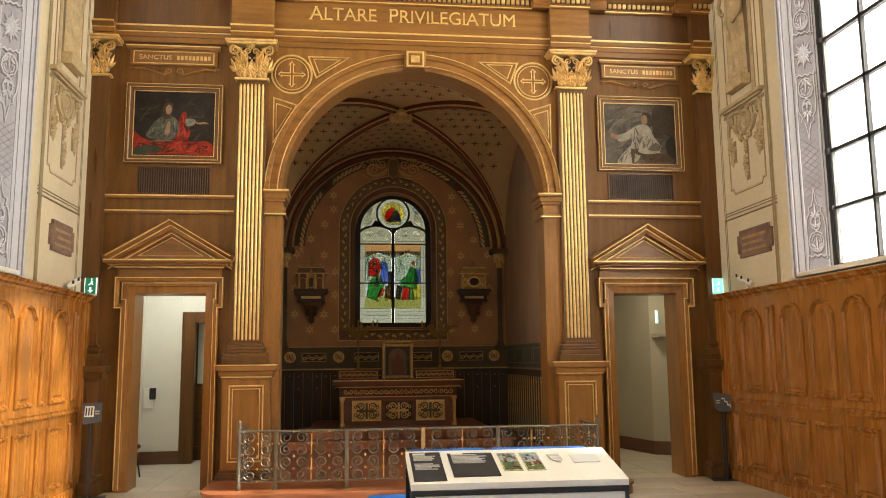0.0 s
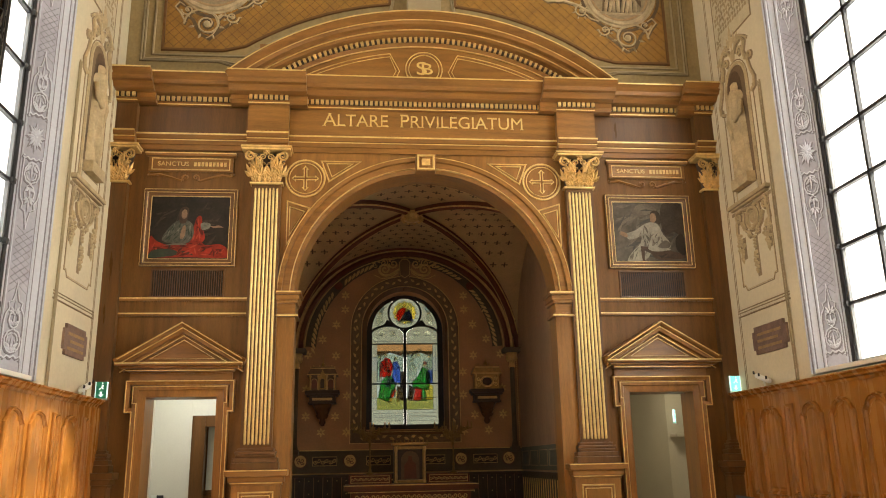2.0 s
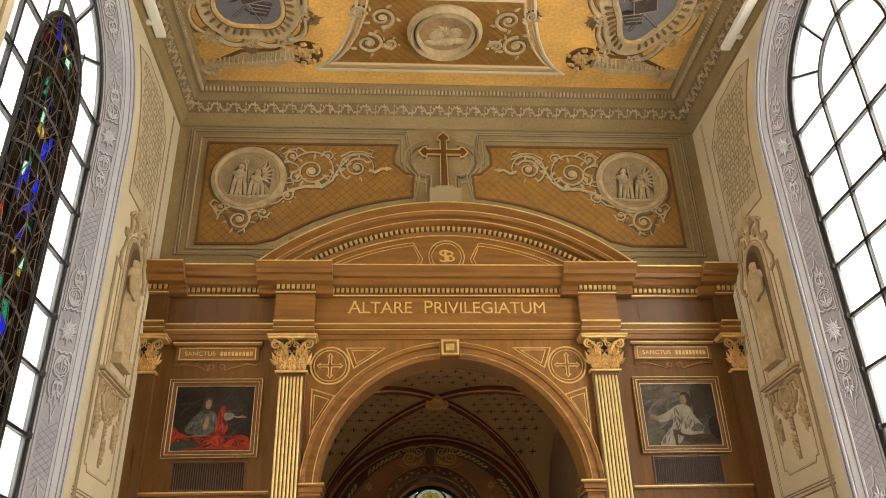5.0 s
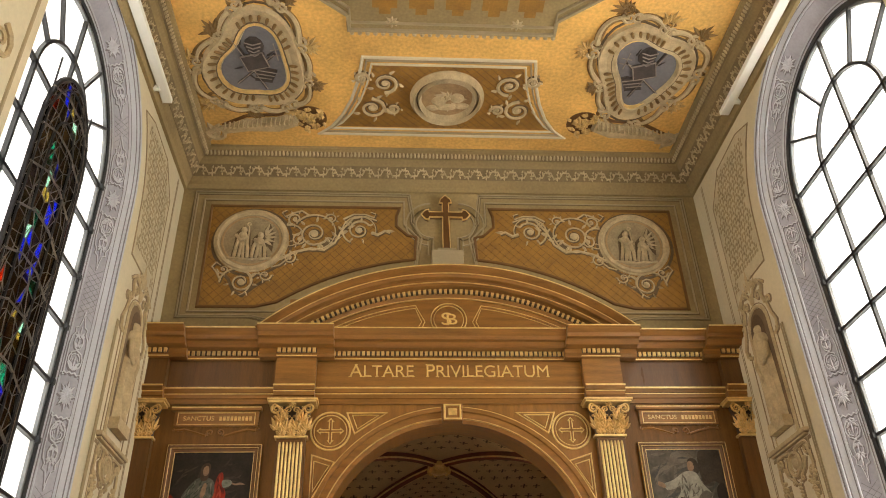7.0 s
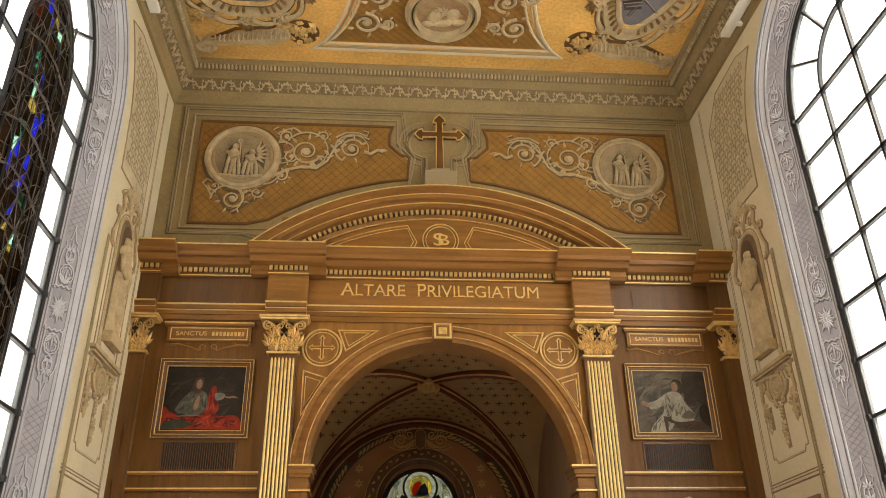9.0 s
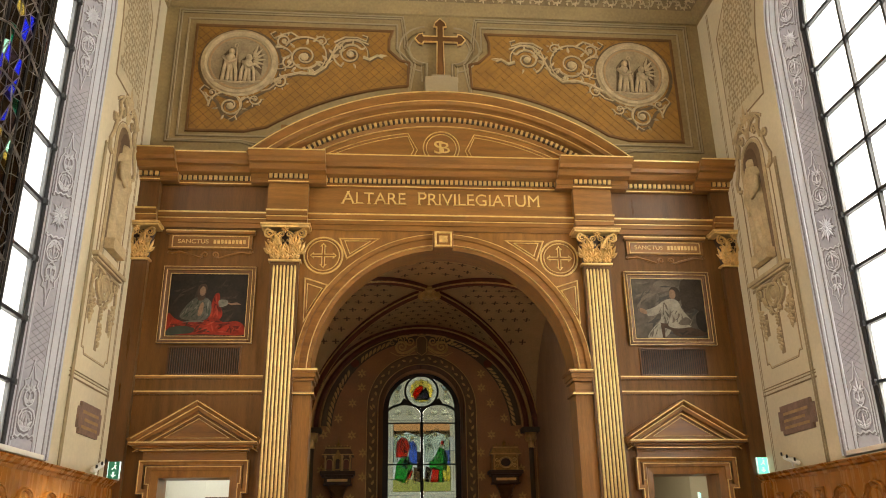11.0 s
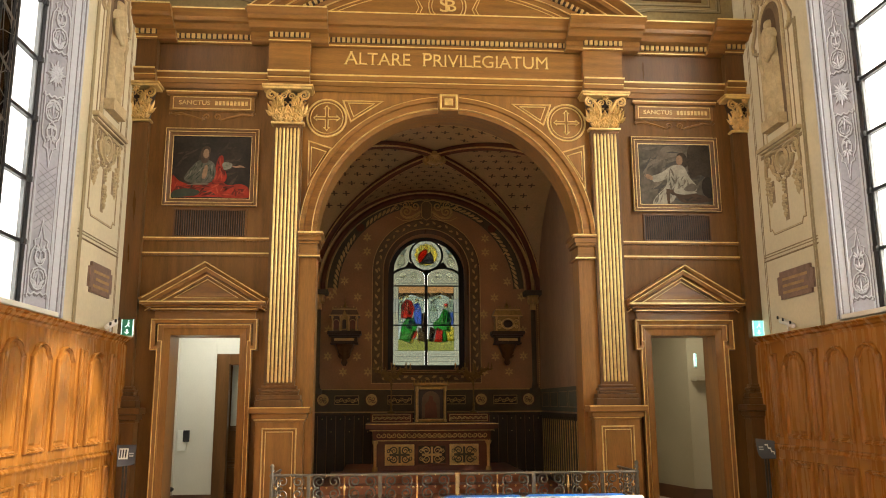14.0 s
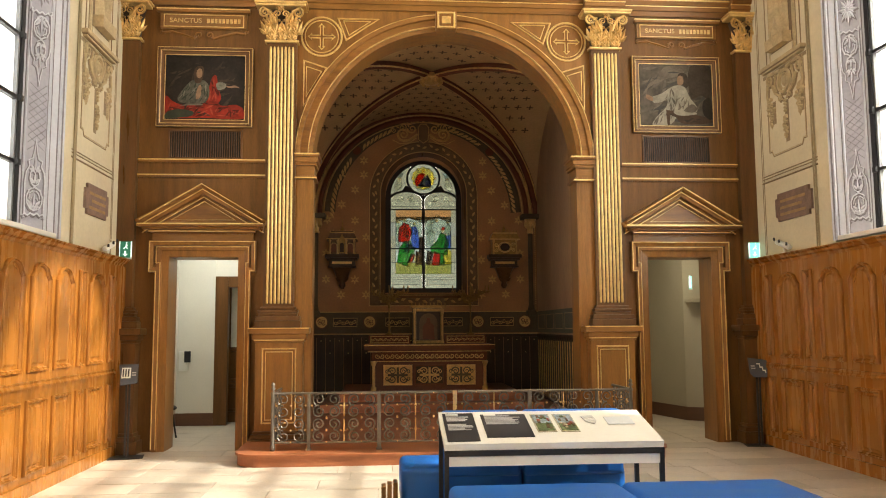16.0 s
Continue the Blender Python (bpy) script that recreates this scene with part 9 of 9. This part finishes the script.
    for q, (u0, v0, u1, v1) in enumerate(((-0.12, 0.5, 0.27, -0.45), (0.32, 0.4, -0.28, -0.2), (-0.34, -0.1, -0.30, -0.42))):
        tube(bm, [(cx + s * u0, cy + v0, 0.045), (cx + s * u1, cy + v1, 0.045)], 0.010, 4, CM)
    tube(bm, [(cx - s * 0.42, cy - 0.20, 0.03), (cx - s * 0.22, cy - 0.16, 0.03)], 0.010, 4, CM)
    tube(bm, [(cx - s * 0.40, cy - 0.30, 0.03), (cx - s * 0.24, cy - 0.27, 0.03)], 0.010, 4, CM)
    part("emblem_light", bm, EMBLEM_LIGHT, g)
    # flower spray and draped horn
    bm = bmesh.new()
    fx, fy = s * 2.2, -1.08
    for k in range(46):
        a, r = rnd.uniform(0, 6.28), rnd.uniform(0, 0.25)
        leaf(bm, fx + r * math.cos(a), fy + r * math.sin(a), 0.12, 0.07, rnd.uniform(0, 6.28), lambda u, v, d: CM(u, v, d + 0.03), 0.05)
        if k % 4 == 0:
            dome(bm, fx + r * math.cos(a), fy + r * math.sin(a), 0.05, 0.05, 0.08, CM, 7, 3)
    part("flower_spray", bm, FLOWER, K)
    bm = bmesh.new()
    for k in range(3):
        tube(bm, [(fx + s * 0.2, fy + 0.05 * (k - 1), 0.02), (s * 2.7, -0.95 + 0.07 * (k - 1), 0.03), (s * 3.2, -0.92 + 0.06 * (k - 1), 0.03), (s * 3.6, -0.75 + 0.04 * (k - 1), 0.02)], [0.09, 0.08, 0.07, 0.03], 6, CM)
    scroll(bm, [(s * 3.4, -0.9)] + spiral(s * 3.7, -0.72, 0.17, 180, 1.6, s, 16), 0.05, CM, 0.05)
    for k in range(5):
        leaf(bm, s * 3.75, -0.7, 0.25, 0.12, k * 0.8 + 2, CM, 0.05)
    for k in range(16):
        f_ = k / 15
        u0 = fx + s * 0.22 + s * f_ * 1.1
        tube(bm, [(u0, fy - 0.12 + 0.06 * f_ + 0.14 * f_, 0.07), (u0 + s * 0.03, fy + 0.06 * f_ + 0.12 * f_, 0.12), (u0, fy + 0.13 + 0.08 * f_, 0.06)], 0.016, 4, CM)
    part("draped_horn", bm, CREAM, K)
    bm = bmesh.new()
    slab(bm, arc(fx + 0.01, fy, 0.27, 0, 345, 23), 0.0, 0.006, CM)
    shadow_line(bm, [(fx + s * 0.2, fy - 0.16), (s * 2.7, -1.13), (s * 3.2, -1.08), (s * 3.6, -0.85)], 0.07, CM, 0.008)
    part("dark_ground", bm, OCHRE_LINE, K)


cartouche(-1)
cartouche(1)
# central coffered field
bm = bmesh.new()
cen = [(-1.5, -2.95), (1.4, -2.95), (1.4, -3.2), (2.3, -3.9), (2.6, -4.8), (2.6, -9.0), (-2.7, -9.0), (-2.7, -4.8), (-2.4, -3.9), (-1.5, -3.2)]
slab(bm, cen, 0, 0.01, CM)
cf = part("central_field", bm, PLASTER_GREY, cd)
for g, w in ((0.0, 0.06), (0.14, 0.03)):
    bm = bmesh.new()
    mould(bm, [(x * (1 - g * 0.08), y - g if y > -8 else y) for x, y in cen], strip(w, 0.0, 0.05), CM, True)
    part("field_moulding", bm, PLASTER_LINE, cf)
bm = bmesh.new()
for k in range(27):
    dome(bm, -1.46 + k * 0.11, -2.87, 0.035, 0.035, 0.03, CM, 7, 2)
part("bead_row", bm, STUCCO, cf)["kind"] = "stuff"
for k in range(5):
    bm = bmesh.new()
    cx = -1.0 + k * 0.5
    slab(bm, [(cx - 0.17, -3.55), (cx + 0.17, -3.55), (cx + 0.17, -3.35), (cx - 0.17, -3.35)], 0.01, 0.02, CM)
    slab(bm, [(cx - 0.08, -3.65), (cx + 0.08, -3.65), (cx + 0.08, -3.25), (cx - 0.08, -3.25)], 0.01, 0.024, CM)
    part("ochre_coffer", bm, OCHRE, cf)
for cx in (-0.9, 0.85):
    bm = bmesh.new()
    for k in range(8):
        leaf(bm, cx, -3.1, 0.11, 0.06, k * 0.785, CM, 0.04)
    dome(bm, cx, -3.1, 0.04, 0.04, 0.04, CM, 7, 2)
    part("rosette", bm, STUCCO, cf)
det = holder("ceiling_detector", "small white square detector with a dark lens on the ceiling", "detector")
part("case", boxed(-0.055, 0.065, -0.36, -0.24, 10.26, 10.3, bevel=0.01), WHITE, det)
part("lens", boxed(-0.03, 0.04, -0.365, -0.36, 10.265, 10.29), BLACK, det)

# ---- hanging stained glass panel in the west window ----
sgp = holder("stained_glass_panel", "dark lancet-shaped stained glass panel hung inside the window", "stained glass")
HX = 4.42
hm = side(-1, HX)
LZ0, LZ1, LC, LW = 2.75, 7.15, -3.88, 0.60
def lan(f, z0=LZ0):
    w = LW * f
    return [(LC + w, z0), (LC + w, LZ1)] + [(LC + w * math.cos(t) ** 1.0 * (1 - 0.0), LZ1 + 1.0 * f * math.sin(t) ** 0.9) for t in [math.pi / 2 * k / 8 for k in range(1, 8)]] + [(LC, LZ1 + 1.0 * f)] + [(LC - w * math.cos(t), LZ1 + 1.0 * f * math.sin(t) ** 0.9) for t in [math.pi / 2 * k / 8 for k in range(7, 0, -1)]] + [(LC - w, LZ1), (LC - w, z0)]
for f, w in ((1.0, 0.05), (0.86, 0.03), (0.45, 0.03)):
    bm = bmesh.new()
    mould(bm, lan(f), strip(w, -0.012, 0.02), hm, True)
    part("lead_frame", bm, LEAD, sgp)
rnd = random.Random(21)
DK = {k: pane_mat("dark_" + k, c, 0.12) for k, c in dict(ink=(0.030, 0.020, 0.022), violet=(0.065, 0.045, 0.075), umber=(0.085, 0.055, 0.045), blue=(0.05, 0.09, 0.62), teal=(0.04, 0.38, 0.27), red=(0.60, 0.09, 0.03), clear=(0.50, 0.74, 0.62), ochre=(0.45, 0.38, 0.15)).items()}
def inside(u, v, f=1.0):
    if v < LZ0 or v > LZ1 + 1.0:
        return False
    w = LW * f if v <= LZ1 else LW * f * math.sqrt(max(0, 1 - ((v - LZ1) / 1.0) ** 2.2))
    return abs(u - LC) < w - 0.02
def half_width(v):
    return (LW if v <= LZ1 else LW * math.sqrt(max(0.0, 1 - ((v - LZ1) / 1.0) ** 2.2))) - 0.02
NU, CH = 11, 0.19
ROWN = int((LZ1 + 0.98 - LZ0) / CH) + 1
net = {}
for j in range(ROWN + 1):
    for i in range(NU + 1):
        v = min(LZ0 + j * CH + rnd.uniform(-0.07, 0.07) * (0 < j < ROWN), LZ1 + 0.96)
        u = (i - NU / 2) * 2 * LW / NU + rnd.uniform(-0.05, 0.05) * (0 < i < NU)
        hw = half_width(v)
        net[i, j] = (LC + max(-hw, min(hw, u)), v)
bm = bmesh.new()
for j in range(ROWN):
    for i in range(NU):
        pts = [net[i, j], net[i + 1, j], net[i + 1, j + 1], net[i, j + 1]]
        if abs(pts[1][0] - pts[0][0]) + abs(pts[2][0] - pts[3][0]) < 0.05:
            continue
        mid = 3 <= i <= 7 and j > 2
        k = rnd.random()
        kind = rnd.choice(["blue", "teal", "clear", "teal", "ochre", "blue", "violet"]) if mid and k > 0.5 else "ink" if k < 0.40 else "umber" if k < 0.66 else "violet" if k < 0.93 else rnd.choice(["red", "blue", "teal", "red"])
        tri = [(pts[0], pts[1], pts[2]), (pts[0], pts[2], pts[3])] if rnd.random() < 0.45 else [tuple(pts)]
        for n_, q in enumerate(tri):
            b2 = bmesh.new()
            slab(b2, list(q), -0.003, 0.003, hm)
            part("glass_piece", b2, DK[kind if n_ == 0 else rnd.choice(["ink", "violet", kind])], sgp)
            tube(bm, [hm(*p, 0.004) for p in q + q[:1]], 0.007, 3)
for k in range(10):
    v = LZ0 + 0.45 + k * 0.5
    if inside(LC, v):
        tube(bm, [hm(LC - LW * 0.9, v, 0.01), hm(LC - LW * 0.3, v + 0.15, 0.01), hm(LC + LW * 0.3, v + 0.15, 0.01), hm(LC + LW * 0.9, v, 0.01)], 0.014, 4)
part("lead_net", bm, mat("lead_net", (0.13, 0.115, 0.10), 0.55, metal=0.3, var=0.3, scale=9), sgp)
for q in (-0.5, 0.5):
    bm = bmesh.new()
    tube(bm, [hm(LC + q, 2.56, -0.02), hm(LC + q, LZ1 + 1.0, -0.02)], 0.012, 5)
    part("hanger_rod", bm, LEAD, sgp)

# ---- rooms behind the doorways ----
def room(s):
    nm = "west" if s < 0 else "east"
    X = lambda a, b: sorted((s * a, s * b))
    if s < 0:
        struct("corridor_wall", boxed(*X(4.2, 4.4), 0.42, 2.75, 0, 3.2), WHITE_WALL, "white corridor wall beside the doorway", "wall")
        struct("corridor_wall", boxed(*X(3.6, 4.4), 2.75, 4.3, 0, 3.2), WHITE_WALL, "white corridor wall beyond the doorway", "wall")
        struct("baseboard", boxed(*X(4.19, 4.2), 0.42, 2.74, 0, 0.2), BASEBOARD, "brown painted baseboard", "baseboard")
        struct("baseboard", boxed(*X(3.6, 4.19), 2.735, 2.75, 0, 0.2), BASEBOARD, "brown painted baseboard", "baseboard")
        w = struct("corridor_wall_end", boxed(*X(2.71, 3.6), 2.76, 2.88, 2.42, 3.2), WHITE_WALL, "white wall over the corridor door", "wall")
        d = holder("door_3", "dark brown wooden door frame with a glazed leaf", "door", kind="structure")
        part("frame", boxed(*X(3.39, 3.6), 2.72, 2.88, 0.0, 2.42, bevel=0.01), OAK_DARK, d)
        part("frame_head", boxed(*X(2.71, 3.39), 2.72, 2.88, 2.24, 2.42, bevel=0.01), OAK_DARK, d)
        part("leaf", boxed(*X(2.71, 3.58), 3.2, 3.25, 0.0, 2.6), OAK_DARK, d)
        part("glazing", boxed(*X(3.16, 3.42), 3.185, 3.2, 1.25, 2.3), mat("grey_glazing", (0.62, 0.62, 0.54), 0.2, var=0.1), d)
        for z0, z1 in ((0.2, 0.6), (0.7, 1.2)):
            bm = bmesh.new()
            mould(bm, rect(-3.46, -2.9, z0, z1), strip(0.05, 0, 0.02), front(3.2), True)
            part("panel_moulding", bm, OAK_DARK, d)
        struct("corridor_wall_back", boxed(*X(2.65, 4.4), 6.0, 6.2, 0, 3.2), WHITE_WALL, "plain white wall closing the corridor", "wall")
        th = holder("wall_phone", "white wall box with a black handset", "wall phone")
        part("box", boxed(-4.16, -4.02, 2.72, 2.75, 0.88, 1.20, bevel=0.004), WHITE, th)
        part("handset", boxed(-4.07, -3.97, 2.69, 2.72, 1.02, 1.20, bevel=0.006), BLACK, th)
        hk = holder("wall_hook", "small grey hook high on the white wall", "hook")
        bm = bmesh.new()
        tube(bm, [(-4.2, 2.0, 2.52), (-4.14, 2.0, 2.5), (-4.12, 2.0, 2.42)], 0.012, 5)
        part("hook", bm, GREY_PLASTIC, hk)
        ch = holder("stool", "small black stool on thin legs in the corridor", "stool")
        bm = bmesh.new()
        lathe(bm, [(0.14, 0.40), (0.17, 0.42), (0.17, 0.44), (0.14, 0.46)], (-3.98, 1.25, 0), 14)
        part("seat", bm, BLACK, ch, smooth=True)
        for a in (0.4, 2.5, 4.6):
            bm = bmesh.new()
            tube(bm, [(-3.98 + 0.1 * math.cos(a), 1.25 + 0.1 * math.sin(a), 0.41), (-3.98 + 0.17 * math.cos(a), 1.25 + 0.17 * math.sin(a), 0.0)], 0.012, 5)
            part("leg", bm, BLACK, ch)
    else:
        TAN = mat("corridor_tan", (0.45, 0.41, 0.31), 0.85, var=0.05, scale=2, bump=0.03)
        bm = bmesh.new()
        slab(bm, [(2.65, 3.6), (3.95, 3.6), (4.2, 2.5), (4.8, 2.1), (4.9, 2.3), (4.4, 2.75), (4.1, 3.8), (2.65, 3.8)], 0, 3.2, lambda u, v, d: Vector((u, v, d)))
        struct("corridor_wall", bm, TAN, "beige corridor wall with an angled corner", "wall")
        bm = bmesh.new()
        slab(bm, [(2.65, 3.585), (3.94, 3.585), (4.19, 2.49), (4.8, 2.085), (4.8, 2.1), (4.2, 2.5), (3.95, 3.6), (2.65, 3.6)], 0, 0.22, lambda u, v, d: Vector((u, v, d)))
        struct("baseboard", bm, BASEBOARD, "dark brown painted baseboard", "baseboard")
        struct("corridor_wall", boxed(*X(4.75, 4.9), 0.42, 2.2, 0, 3.2), TAN, "beige corridor wall", "wall")
        e = exit_sign(4.22, 2.2, 2.27, 60, True)
        ft = holder("wall_alcove", "shallow lit recess edge in the corridor wall", "alcove", kind="structure")
        part("lintel", boxed(4.22, 4.7, 2.15, 2.46, 1.95, 2.0), TAN, ft)
    struct("corridor_ceiling", boxed(*X(2.65, 4.9), 0.42, 6.2, 3.2, 3.3), WHITE_WALL, "plain white corridor ceiling", "ceiling")
    struct("corridor_divider", boxed(*X(2.65, 2.7), 0.42, 6.2, 0, 3.2), WHITE_WALL, "plain white corridor wall", "wall")


room(-1)
room(1)
# added lamps with no known source, to brighten the corridors
area("corridor_fill_lamp", (-3.5, 1.6, 3.15), (-3.5, 1.6, 0), 0.5, 1.5, 10, (1.0, 0.97, 0.88))
area("corridor_fill_lamp", (3.6, 1.5, 3.15), (3.6, 1.5, 0), 0.5, 1.2, 9.0, (1.0, 0.86, 0.62))
# glowing panel added out of view above the west corridor
part("fill_panel", boxed(-3.75, -3.25, 0.85, 2.35, 3.17, 3.2), SIGN_WHITE, tagged(holder("corridor_fill_panel", "added flat white glowing panel, unseen on the corridor ceiling", "ceiling light"), ""))

# ---- stone floor slabs, laid in courses ----
fl = bpy.data.objects["floor"]
rnd = random.Random(8)
meshes = {}
def slab_mesh(w, d):
    key = (round(w, 2), round(d, 2))
    if key not in meshes:
        bm = bmesh.new()
        box(bm, -w / 2 + 0.004, w / 2 - 0.004, -d / 2 + 0.004, d / 2 - 0.004, -0.03, 0.0)
        me = bpy.data.meshes.new("slab")
        bm.to_mesh(me)
        bm.free()
        me.materials.append(STONE)
        meshes[key] = me
    return meshes[key]
y = 0.0
row = 0
while y > -7.6:
    d = (0.45, 0.38, 0.5)[row % 3]
    x = -4.2 + rnd.choice((-0.3, -0.15, 0.0))
    while x < 4.2:
        w = rnd.choice((0.6, 0.75, 0.9, 1.05))
        o = new("slab", slab_mesh(w, d))
        o.parent = fl
        o.location = (x + w / 2, y - d / 2, rnd.uniform(-0.0015, 0.0))
        x += w
    y -= d
    row += 1
bm = bmesh.new()
while y > BACK:
    x = -4.2
    while x < 4.2:
        w = rnd.choice((0.75, 0.9, 1.05))
        box(bm, x + 0.004, x + w - 0.004, y - 0.446, y - 0.004, -0.03, 0.0)
        x += w
    y -= 0.45
for s in (-1, 1):
    for j in range(13):
        for i in range(3):
            a, b = sorted((s * (2.75 + i * 0.65), s * (3.392 + i * 0.65)))
            box(bm, a, b, 0.004 + j * 0.45, 0.446 + j * 0.45, -0.03, 0.0)
tagged(part("far_slabs", bm, STONE, fl), "pale stone slabs", kind="stuff")
